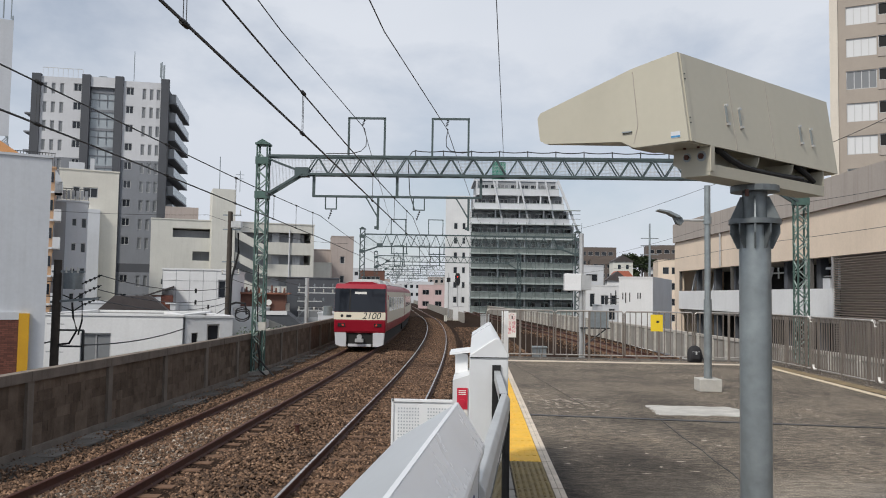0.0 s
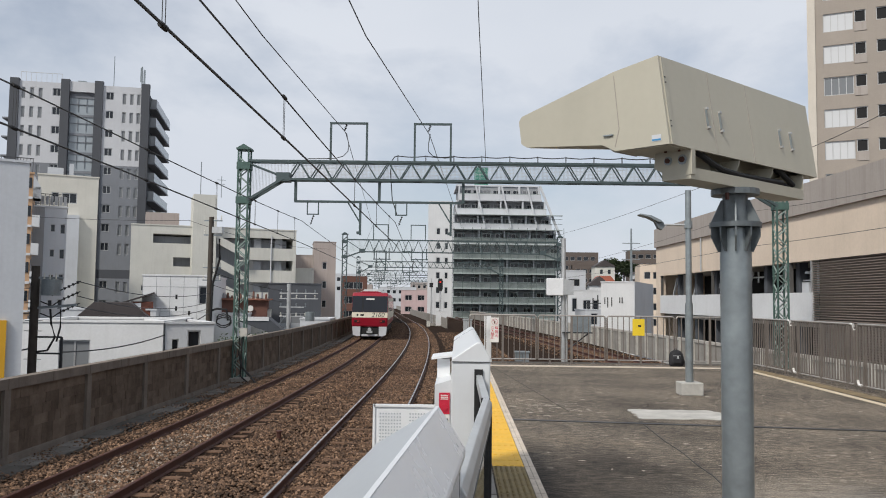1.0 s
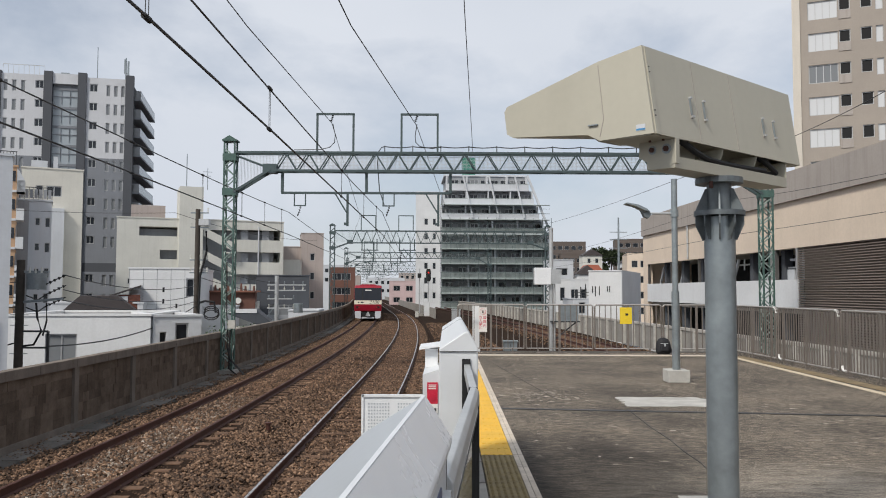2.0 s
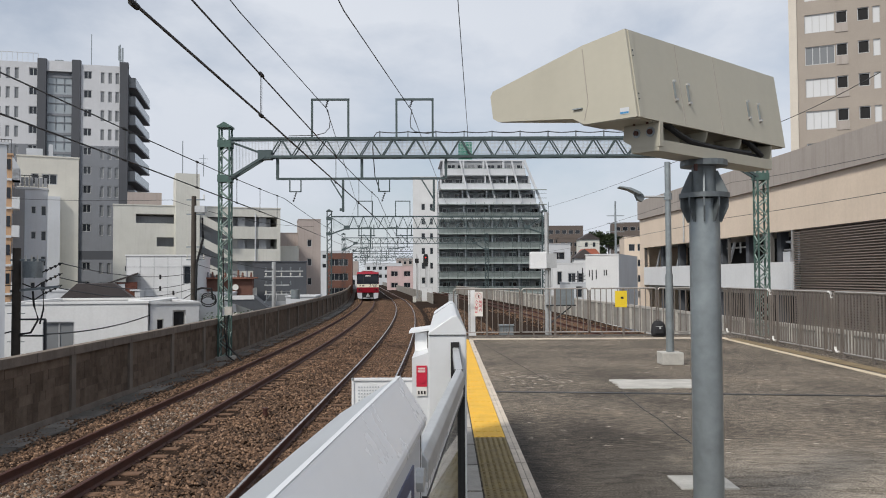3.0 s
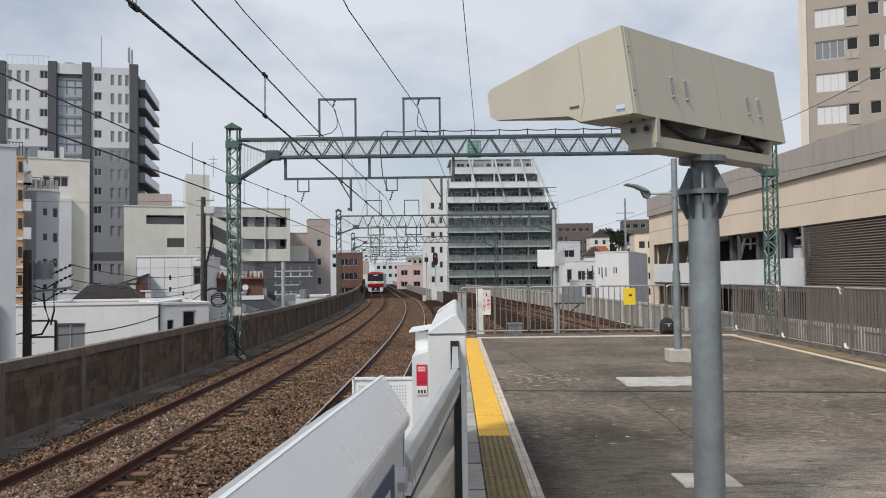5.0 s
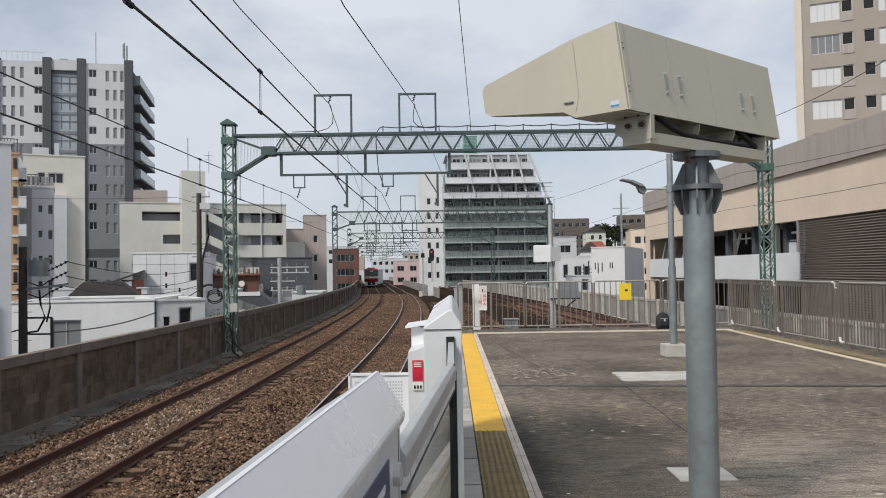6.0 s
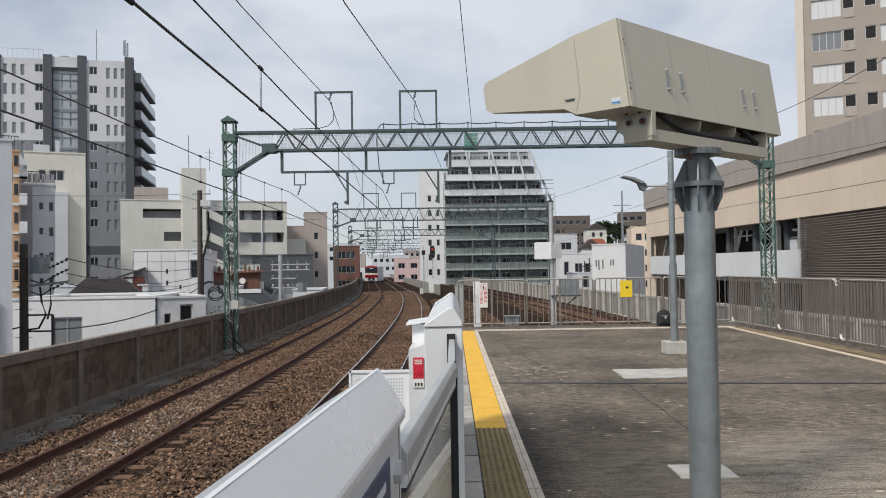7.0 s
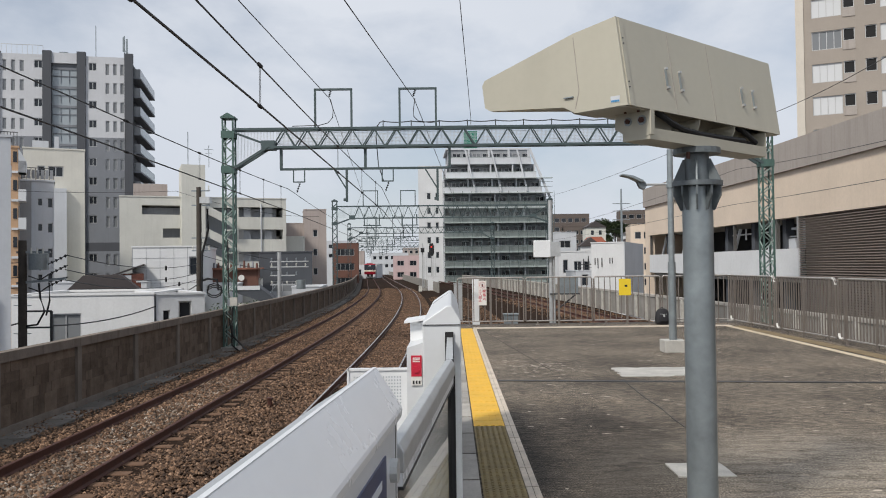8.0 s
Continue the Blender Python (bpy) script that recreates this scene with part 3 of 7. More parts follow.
# ---- platform ----
solid("platform", G().prism([(-0.42, 0), (8.8, 0), (8.8, -1.6), (-0.15, -1.6), (-0.15, -0.3), (-0.42, -0.3)], 35.0, pose(0, -12, 0)), M_ASPHALT, "worn dark asphalt railway platform", "platform", "structure")
solid("platform_end", G().box(-0.2, 8.9, 23.0, 23.6, -1.6, 0.0), M_DARKCONC, "dirty concrete end of the platform", "platform", "structure")
solid("platform_joint", G().prism([(0.0, 0.002), (0.11, 0.002), (0.11, 0.007), (0, 0.007)], 8.2, pose(0.56, 12.09, 0, 0, 0, -96.2)), M_INK, "dark expansion joint across the platform", "joint", "structure")
solid("trim", G().box(0.55, 7.55, 21.75, 22.05, 0.003, 0.02), M_WHITELINE, "worn white line at the platform end", "line", "structure")
solid("trim", G().prism([(0, 0.004), (0.16, 0.004), (0.16, 0.012), (0, 0.012)], 18, pose(7.52, 21.9, 0, 0, 0, 179)), M_CREAMLINE, "worn cream line along the fenced platform side", "line", "structure")

solid("trim", G().box(7.53, 7.84, 4, 21.74, 0.002, 0.008), M_FADED, "worn ochre painted strip under the side fence", "line", "structure")


def irregular(cx, cy, w, h, z, seed, n=48, ragged=0.16):
    r = random.Random(seed)
    g = G()
    pts = []
    for a in range(n):
        t = 2 * math.pi * a / n
        c, s = math.cos(t), math.sin(t)
        q = 1 / max(abs(c), abs(s)) * (0.98 - 0.6 * ragged + ragged * r.random())
        pts.append((cx + c * q * w / 2, cy + s * q * h / 2))
    g.v = [(x, y, 0.001) for x, y in pts] + [(x, y, z) for x, y in pts]
    g.f = [tuple(range(n, 2 * n))] + [(a, (a + 1) % n, n + (a + 1) % n, n + a) for a in range(n)]
    return g


solid("concrete_patch", irregular(3.3, 12.8, 1.45, 1.05, 0.012, 3), M_PALE, "pale concrete repair patch in the asphalt", "patch", "structure")
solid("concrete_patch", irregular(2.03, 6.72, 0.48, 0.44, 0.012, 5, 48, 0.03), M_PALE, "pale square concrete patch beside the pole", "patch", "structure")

solid("crack", G().tube([(2.51, 12.0, 0.002), (2.48, 11.2, 0.002), (2.45, 10.4, 0.002), (2.46, 9.6, 0.002), (2.42, 8.9, 0.002), (2.42, 8.3, 0.002), (2.36, 7.7, 0.002)], 0.006, 5), M_INK, "thin dark crack across the asphalt", "crack", "structure")
solid("crack", G().bar((0.75, 21.5, 0.004), (1.6, 13.0, 0.004), 0.010, 0.006), M_DARKCONC, "thin faded crack in the asphalt", "crack", "structure")
rs = random.Random(6)
fl = G()
for i in range(330):
    x, y = rs.uniform(0.8, 7.3), rs.uniform(4.5, 21)
    if i % 3 == 0:
        x, y = rs.gauss(1.35, 0.3), rs.gauss(13.6, 0.5)
    w, h = rs.uniform(0.012, 0.07), rs.uniform(0.008, 0.03)
    k = len(fl.v)
    q = 7
    for a in range(q):
        t = 2 * math.pi * a / q
        r = rs.uniform(0.5, 1.0)
        fl.v.append((x + math.cos(t) * w * r, y + math.sin(t) * h * r, 0.003))
    fl.f.append(tuple(range(k, k + q)))
solid("paint_flecks", fl, M_WHITELINE, "pale worn flecks and scuffs on the asphalt", "flecks", "stuff")

# tactile paving strip
strip = thing("tactile_strip", "yellow tactile paving strip along the platform edge", "tactile paving", kind="structure")
tile = G().box(0.0, 0.33, 0.0, 0.295, 0.0, 0.012)
for i in range(4):
    tile.box(0.03 + i * 0.077, 0.07 + i * 0.077, 0.015, 0.28, 0.012, 0.017)
tile = tile.mesh("tile")
tile.materials.append(M_YELLOW)
dtile = G().box(0.0, 0.33, 0.0, 0.295, 0.0, 0.012)
for i in range(6):
    for j in range(6):
        dtile.tube([(0.03 + i * 0.054, 0.03 + j * 0.047, 0.012), (0.03 + i * 0.054, 0.03 + j * 0.047, 0.018)], 0.014, 6)
dtile = dtile.mesh("tile")
dtile.materials.append(M_DULLYEL)
y = 8.6
while y < 21.7:
    part("tile", tile, M_YELLOW, strip).matrix_basis = pose(0.195, y, 0.001)
    y += 0.3
y = 8.3
while y > 1.5:
    part("tile", dtile, M_DULLYEL, strip, "worn brass-coloured dotted tile").matrix_basis = pose(0.195 - max(0, 5.0 - y) * 0.01, y, 0.001)
    y -= 0.3
line_seg = G().box(0, 0.048, 0, 0.58, 0, 0.008).mesh("line_piece")
line_seg.materials.append(M_WHITELINE)
wl_root = thing("edge_line", "worn white kerb line beside the tactile strip", "line", kind="structure")
y = 1.5
while y < 21.7:
    part("line_piece", line_seg, M_WHITELINE, wl_root).matrix_basis = pose(0.533, y, 0.002)
    part("line_piece", line_seg, M_WHITELINE, wl_root).matrix_basis = pose(0.586, y, 0.002)
    y += 0.595
slab = G().box(0, 0.3, 0, 0.86, 0, 0.006).mesh("edge_slab")
slab.materials.append(M_CONC)
edge_root = thing("edge_slabs", "dirty grey concrete slabs along the platform edge", "paving", kind="structure")
vary(M_CONC, 0.25)
y = 2.0
while y < 22:
    part("edge_slab", slab, M_CONC, edge_root).matrix_basis = pose(-0.12, y, 0.001)
    y += 0.9


# ---- platform fences ----
def fence_panel(length, top, label, m, bars=None, sleeves=False):
    root = thing("fence_panel", label, "fence panel", m, "platform fence panels")
    n = bars or int(length / 0.12)
    # rails wear the sunlit tone of the fence steel, uprights the dull one
    part("top_rail", G().tube([(0.02, 0, top - 0.05), (0.06, 0, top), (length - 0.06, 0, top), (length - 0.02, 0, top - 0.05)], 0.022, 8), M_FENCELIT, root)
    for x in (0.02, length - 0.02):
        part("end_post", G().tube([(x, 0, 0.12), (x, 0, top - 0.05)], 0.022, 8), M_FENCE, root)
    part("bottom_rail", G().tube([(0.02, 0, 0.12), (length - 0.02, 0, 0.12)], 0.018, 8), M_FENCELIT, root)
    part("middle_post", G().box(length / 2 - 0.03, length / 2 + 0.03, -0.02, 0.02, 0.0, top), M_FENCE, root)
    bar = G().box(-0.011, 0.011, -0.011, 0.011, 0.12, top - 0.015).mesh("bar")
    bar.materials.append(M_FENCE)
    for i in range(1, n):
        part("bar", bar, M_FENCE, root).matrix_basis = pose(length * i / n, 0, 0)
    if sleeves:
        part("corner_sleeve", G().tube([(length - 0.16, 0, top), (length - 0.08, 0, top - 0.008), (length - 0.035, 0, top - 0.05), (length - 0.02, 0, top - 0.13)], 0.027, 8), M_PLASTWHITE, root, "white corner sleeve")
        part("corner_sleeve", G().tube([(0.02, 0, 0.22), (0.03, 0, 0.16), (0.07, 0, 0.125), (0.16, 0, 0.12)], 0.027, 8), M_PLASTWHITE, root, "white corner sleeve")
        for x in (0.28, length - 0.28):
            part("post", G().box(x - 0.028, x + 0.028, -0.02, 0.02, 0.1, top - 0.01), M_FENCE, root)
    for x in (0.35, length - 0.35):
        part("foot", G().box(x - 0.02, x + 0.02, -0.02, 0.02, 0, 0.13).box(x - 0.05, x + 0.05, -0.05, 0.05, 0, 0.012), M_FENCE, root)
    return root


FT = 1.36
for i in range(4):
    fence_panel(1.93, FT, "dull steel barred fence panel across the platform end", pose(0.12 + i * 1.95, 22.95, 0), 12)
# side fence, panels in a row along the platform side
p = Vector((7.86, 22.75, 0))
for i in range(6):
    a = math.atan2(-1, 0.03)
    fence_panel(2.9, FT, "dull steel barred fence panel with white corner sleeves", Matrix.Translation(p) @ pose(0, 0, 0, 0, 0, math.degrees(a)), sleeves=True)
    p = p + Vector((math.cos(a), math.sin(a), 0)) * 2.97


# ---- lattice posts and gantries ----
def lattice_post(g, x, y, z0, z1, w):
    for sx in (-1, 1):
        for sy in (-1, 1):
            g.box(x + sx * w / 2 - 0.035, x + sx * w / 2 + 0.035, y + sy * w / 2 - 0.035, y + sy * w / 2 + 0.035, z0, z1)


def lattice_braces(g, x, y, z0, z1, w, step):
    z, k = z0, 0
    h = w / 2
    while z + step <= z1:
        a, b = (-h, h) if k % 2 == 0 else (h, -h)
        for s in (-h, h):
            g.bar((x + a, y + s, z), (x + b, y + s, z + step), 0.045)
            g.bar((x + s, y + a, z), (x + s, y + b, z + step), 0.045)
        z += step
        k += 1


def gantry(xl, xr, y, heading, top, depth, mat_post, mat_beam, label, detail=True, hang=True, base=-1.6):
    """A portal over the tracks: two lattice posts, a lattice beam with corner braces, hoops above and a hanger bar below."""
    root = thing("overhead_gantry", label, "gantry", pose(xl, y, 0, 0, 0, heading), "overhead line gantries")
    L = xr - xl
    w = 0.46
    for x in (0, L):
        post = G()
        lattice_post(post, x, 0, base, top + 0.55, w)
        post_ob = part("post", post, mat_post, root, "lattice steel post")
        if detail:
            bars = {}
            z, k, h_ = base + 0.2, 0, w / 2
            while z + 0.42 <= top + 0.5:
                for axis in (0, 1):
                    for s_ in (-h_, h_):
                        key = (axis, k % 2)
                        if key not in bars:
                            a, b = (-h_, h_) if k % 2 == 0 else (h_, -h_)
                            bars[key] = G().bar((a, 0, 0), (b, 0, 0.42), 0.045).mesh("lattice_bar") if axis == 0 else G().bar((0, a, 0), (0, b, 0.42), 0.045).mesh("lattice_bar")
                            bars[key].materials.append(M_PALEGREEN)
                        part("lattice_bar", bars[key], M_PALEGREEN, post_ob).matrix_basis = pose(x, s_, z) if axis == 0 else pose(x + s_, 0, z)
                z += 0.42
                k += 1
        else:
            br = G()
            lattice_braces(br, x, 0, base + 0.2, top + 0.5, w, 0.42)
            part("post_bracing", br, mat_post, post_ob)["kind"] = "stuff"
        part("post_cap", G().box(x - 0.32, x + 0.32, -0.32, 0.32, top + 0.5, top + 0.58).prism([(-0.3, 0), (0.3, 0), (0, 0.18)], 0.6, pose(x, -0.3, top + 0.58)), mat_post, post_ob)
        part("foot", G().box(x - 0.42, x + 0.42, -0.42, 0.42, base, base + 0.35), M_CONC, post_ob)
        for zc in (top - 0.38, top - 1.95):
            part("corner_plate", G().box(x - 0.3, x + 0.3, -0.27, 0.27, zc, zc + 0.32), mat_post, post_ob)
    z1, z0 = top, top - depth
    beam = None
    for yy in (-0.23, 0.23):
        beam = part("beam_chord", G().box(0.2, L - 0.2, yy - 0.05, yy + 0.05, z1 - 0.05, z1 + 0.05), mat_beam, root)
        part("beam_chord", G().box(1.9, L - 1.9, yy - 0.05, yy + 0.05, z0 - 0.05, z0 + 0.05), mat_beam, root)
    web = G()
    n = int((L - 4) / 1.0)
    for i in range(n):
        a = 2.0 + (L - 4.0) * i / n
        b = 2.0 + (L - 4.0) * (i + 1) / n
        for yy in (-0.23, 0.23):
            web.bar((a, yy, z0), ((a + b) / 2, yy, z1), 0.05)
            web.bar(((a + b) / 2, yy, z1), (b, yy, z0), 0.05)
        web.bar((a, -0.23, z0), (b, 0.23, z0), 0.04)
    part("beam_web", web, mat_beam, beam)
    for s, x0 in ((1, 0.0), (-1, L)):
        for yy in (-0.23, 0.23):
            part("corner_brace", G().bar((x0 + s * 0.2, yy, top - 1.8), (x0 + s * 1.85, yy, z0 + 0.05), 0.11), mat_beam, root)
            part("tie_bar", G().bar((x0 + s * 0.2, yy, top - 0.1), (x0 + s * 1.85, yy, z0 + 0.1), 0.06), mat_beam, root)
        part("gusset_plate", G().box(min(x0 + s * 1.5, x0 + s * 2.1), max(x0 + s * 1.5, x0 + s * 2.1), -0.27, 0.27, z0 - 0.1, z0 + 0.3), mat_beam, root)
    return root


def hoop(root, x, top, w, h):
    part("hoop", G().bar((x, 0, top), (x, 0, top + h), 0.09).bar((x + w, 0, top), (x + w, 0, top + h), 0.09).bar((x - 0.05, 0, top + h), (x + w + 0.05, 0, top + h), 0.09), M_GREENGREY, root)


def insulator(g, p, q, r=0.05, n=4):
    """A string of ribbed discs from p to q."""
    p, q = Vector(p), Vector(q)
    g.tube([p, q], 0.018, 6)
    for i in range(n):
        a = p.lerp(q, (i + 0.6) / (n + 0.4))
        b = p.lerp(q, (i + 0.95) / (n + 0.4))
        g.tube([a, b], r, 8, r * 0.5)


g1 = gantry(-10.0, 14.25, 36.0, 0.8, 7.95, 0.82, M_GREEN, M_GREENGREY, "grey-green steel portal gantry carrying the overhead wires", base=-2.15)
g1.matrix_basis = set_back(-10.0, 36.0, 0.8, 0.86)
for x in (3.9, 7.72):
    hoop(g1, x, 7.95, 1.64, 1.8)
    ins = G()
    insulator(ins, (x + 0.72, 0, 9.72), (x + 0.62, 0, 9.4), 0.07)
    part("insulator", ins, M_DARK, g1)
hb = G()
for x in (2.35, 6.15, 9.95):
    hb.box(x - 0.06, x + 0.06, -0.06, 0.06, 6.15, 7.15)
hb.box(2.3, 10.0, -0.05, 0.05, 6.1, 6.2)
part("hanger_bar", hb, M_GREENGREY, g1, "grey hanger frame under the beam")
for x in (2.9, 6.9):
    part("wire_bracket", G().bar((x, 0, 6.2), (x, 0, 5.55), 0.05).bar((x + 0.5, 0, 6.2), (x + 0.5, 0, 5.55), 0.05).bar((x, 0, 5.57), (x + 0.5, 0, 5.57), 0.05), M_GREENGREY, g1)
    ins = G()
    insulator(ins, (x + 0.3, 0, 5.55), (x + 0.15, 0, 5.1), 0.06)
    part("insulator", ins, M_DARK, g1)
for x in (5.3, 9.4):
    part("drop_arm", G().bar((x, 0, 6.1), (x, 0, 4.65), 0.1).bar((x, 0, 5.2), (x - 0.55, 0, 6.1), 0.06).bar((x - 0.15, 0, 4.75), (x + 0.05, 0, 4.75), 0.12), M_GREENGREY, g1)
feeder = [(6.95 + 0.32 * i, 0.25, 8.32 - 0.05 * math.sin(math.pi * (i % 4) / 4)) for i in range(40)]
part("feeder_cable", G().tube([(6.95, 0.25, 5.6), (6.72, 0.25, 6.3), (6.62, 0.25, 7.6), (6.68, 0.25, 8.1), (6.8, 0.25, 8.28)] + feeder, 0.024, 6), M_WIRE, g1, "black cable clipped along the beam")
cl = G()
for i in range(10):
    cl.box(6.95 + i * 1.28 - 0.02, 6.95 + i * 1.28 + 0.02, 0.22, 0.28, 7.98, 8.36)
part("cable_clip", cl, M_DARK, g1)
net = G()
for i in range(340):
    x = 2.1 + i * 0.06
    net.box(x - 0.006, x + 0.006, 0.26, 0.268, 7.16, 7.92)
for k in range(12):
    net.box(2.1, 22.4, 0.262, 0.27, 7.18 + k * 0.065, 7.192 + k * 0.065)
for i in range(26):
    x = 0.3 + i * 0.066
    net.box(x - 0.006, x + 0.006, 0.26, 0.268, 6.3 + 0.48 * (x - 0.3), 7.9)
part("safety_mesh", net, M_GALVL, g1, "fine pale wire mesh behind the lattice")
part("jumper_cable", G().tube([(4.6, 0, 9.3), (4.72, -0.05, 8.8), (4.7, -0.1, 8.45), (4.5, -0.2, 8.2), (4.1, -0.25, 8.08), (2.9, -0.25, 8.06)], 0.02, 6), M_WIRE, g1, "slack black jumper cable", smooth=True)
part("jumper_cable", G().tube([(8.42, 0, 9.3), (8.34, 0.05, 8.8), (8.36, 0.1, 8.5), (8.55, 0.2, 8.32), (9.1, 0.25, 8.24), (9.5, 0.25, 8.3)], 0.02, 6), M_WIRE, g1, "slack black jumper cable", smooth=True)
part("junction_box", G().box(0.1, 0.42, -0.45, -0.24, 0.05, 0.42), M_PALE, g1, "pale grey box on the post")
part("cable", G().tube([(0.1, -0.4, 0.0), (0.08, -0.4, -0.7), (0.25, -0.5, -1.3), (0.75, -0.7, -1.75), (1.05, -0.8, -2.1)], 0.04, 6), M_BLACK, g1, "black cable", smooth=True)
part("cable", G().tube([(0.2, -0.4, 0.0), (0.18, -0.42, -0.9), (0.2, -0.5, -1.7), (0.7, -0.5, -2.1)], 0.035, 6), M_BLACK, g1, "black cable", smooth=True)
part("cable", G().tube([(0.0, -0.35, 3.0), (0.02, -0.35, 1.0), (0.05, -0.38, 0.4)], 0.03, 6), M_BLACK, g1, "black cable", smooth=True)

for y, xl, xr, h in ((83, -12.05, 10.4, 3.0), (122, -15.5, 6.5, 5.5), (160, -20.0, 1.5, 6), (205, -24.6, -4.5, 6), (250, -29.5, -9, 6)):
    g = gantry(xl, xr, y, h, 7.95 if y < 100 else 7.6, 1.25 if y < 100 else 0.9, M_GREENGREY, M_GREENGREY, "distant grey-green steel gantry over the tracks", detail=False)
    net = G()
    top_, low_ = (7.95, 6.75) if y < 100 else (7.6, 6.75)
    for i in range(int((xr - xl - 0.6) / 0.12)):
        net.box(0.4 + i * 0.12, 0.416 + i * 0.12, 0.25, 0.27, low_, top_)
    part("safety_mesh", net, M_SCAF, g, "pale wire mesh behind the lattice")["kind"] = "stuff"
    c = left_x(y) - xl
    for x in (c + 0.5, c + 4.3):
        ins = G().bar((x, 0, 6.8), (x, 0, 4.7), 0.1).bar((x, 0, 5.3), (x - 0.7, 0, 6.1), 0.07).bar((x, 0, 4.8), (x - 1.6, 0, 4.55), 0.06)
        part("drop_arm", ins, M_GREENGREY, g, "drop arm steadying the contact wire")
        ins = G()
        insulator(ins, (x - 0.9, 0, 5.9), (x - 1.0, 0, 5.1), 0.11, 4)
        part("insulator", ins, M_DARK, g)
    for x in (c - 0.8, c + 3.1):
        hoop(g, x, 7.95 if y < 100 else 7.6, 1.5, 1.6)
        part("hanger_bar", G().box(x, x + 1.8, -0.05, 0.05, 5.9, 6.0).box(x + 0.05, x + 0.15, -0.05, 0.05, 5.9, 7.1).box(x + 1.6, x + 1.7, -0.05, 0.05, 5.9, 7.1), M_GREENGREY, g)


# ---- overhead wires ----
def wire(pts, r, label, sag=0.0, n=14):
    out = []
    for a, b in zip(pts[:-1], pts[1:]):
        a, b = Vector(a), Vector(b)
        for i in range(n):
            t = i / n
            p = a.lerp(b, t)
            p.z -= sag * 4 * t * (1 - t)
            out.append(p)
    out.append(Vector(pts[-1]))
    return solid("overhead_wire", G().tube(out, r, 6), M_WIRE, label, "wire", group="overhead wires", smooth=True)


SPAN = (-14.0, 31.0)


def contact_x(fx, y):
    """Staggered line of the contact wire before the first gantry."""
    if fx is near_x:
        return -2.55 if y < 10.7 else -2.55 - 0.0055 * (y - 10.7)
    return -5.94 if y < 12.5 else -5.94 - 0.019 * (y - 12.5)


def hung(y):
    """Height of the sagging messenger wire."""
    t = (y - SPAN[0]) / (SPAN[1] - SPAN[0])
    return 4.77 - 0.32 * 4 * t * (1 - t)


for fx, nm in ((left_x, "far"), (near_x, "near")):
    near_ys = [SPAN[0] + i * 2.5 for i in range(19)]
    far_pts = [(fx(y) + (0.2 if y % 2 else -0.2), y) for y in (83, 122, 160, 205, 250)]
    wire([(contact_x(fx, y), y, 3.9) for y in near_ys] + [(x, y, 3.9) for x, y in far_pts], 0.014, f"dark contact wire over the {nm} track", 0.0, 3)
    wire([(contact_x(fx, y) - 0.02, y, hung(y)) for y in near_ys], 0.011, f"thin messenger wire over the {nm} track", 0.0, 2)
    wire([(contact_x(fx, 31) - 0.02, 31, 4.77)] + [(x, y, 4.9) for x, y in far_pts], 0.012, f"thin messenger wire beyond the gantry over the {nm} track", 0.35)
wire([(-5.25, -10, 8.25), (-4.95, 18.8, 8.03), (-4.69, 31.05, 8.29), (-9.2, 83, 9.4), (-15, 122, 9.0)], 0.014, "feeder wire carried by the hoops", 0.0)
wire([(-3.6, -10, 8.0), (-2.37, 18.0, 7.77), (-1.39, 31.2, 8.24), (0.1, 83, 9.2)], 0.015, "feeder wire carried by the hoops", 0.0)
wire([(-0.95, -10.3, 9.1), (0.2, 17.5, 7.99), (0.8, 30.9, 7.43), (0.8, 31.0, 7.1)], 0.010, "thin wire running up to the gantry", 0.0)
wire([(13.6, 25, 8.06), (13.2, 37, 8.0), (10.7, 84, 8.9)], 0.012, "thin feeder wire past the shopping building", 0.2)
wire([(13.4, 10, 5.2), (13.2, 37, 6.0), (11, 84, 5.6)], 0.010, "thin messenger wire over the branch track", 0.25)
wire([(13.4, 10, 4.2), (12.9, 37, 4.35), (10.5, 84, 4.2)], 0.010, "thin contact wire over the branch track", 0.1)
wire([(-30, 33, 6.1), (-15.5, 45, 6.1), (-9.9, 60, 5.5)], 0.012, "thin cable across the houses", 0.4)
# droppers between messenger and contact wires
for fx, y in ((near_x, 6.2), (near_x, 10.6), (near_x, 18.3), (near_x, 23.5), (near_x, 28.0), (left_x, 10.1), (left_x, 14.6), (left_x, 19.2), (left_x, 23.2), (left_x, 26.4), (left_x, 29.4)):
    x0 = x1 = contact_x(fx, y) - 0.01
    za, zb = hung(y), 3.9
    dp = thing("wire_dropper", "thin dropper with clamps between the overhead wires", "wire dropper", group="wire droppers")
    part("link", G().tube([(x0, y, za), (x1, y, zb)], 0.004, 5).tube([(x0, y + 0.07, za), (x1, y + 0.07, zb)], 0.004, 5), M_WIRE, dp)
    part("upper_clamp", G().tube([(x0, y - 0.04, za), (x0, y + 0.11, za)], 0.026, 8), M_BLACK, dp)
    part("lower_clamp", G().tube([(x1, y - 0.03, zb), (x1, y + 0.10, zb)], 0.026, 8), M_BLACK, dp)


# ---- beige equipment housing on its pole ----
hu = Vector((0.753, 0.658, 0))
hv = Vector((-0.76, 0.65, 0))
hc = Vector((0.89, 4.33, 0))
HL = 1.68


def hp(a, b, z):
    """A place on the housing: a along its length, b towards its nose."""
    p = hc + hu * a + hv * b
    return (p.x, p.y, z)


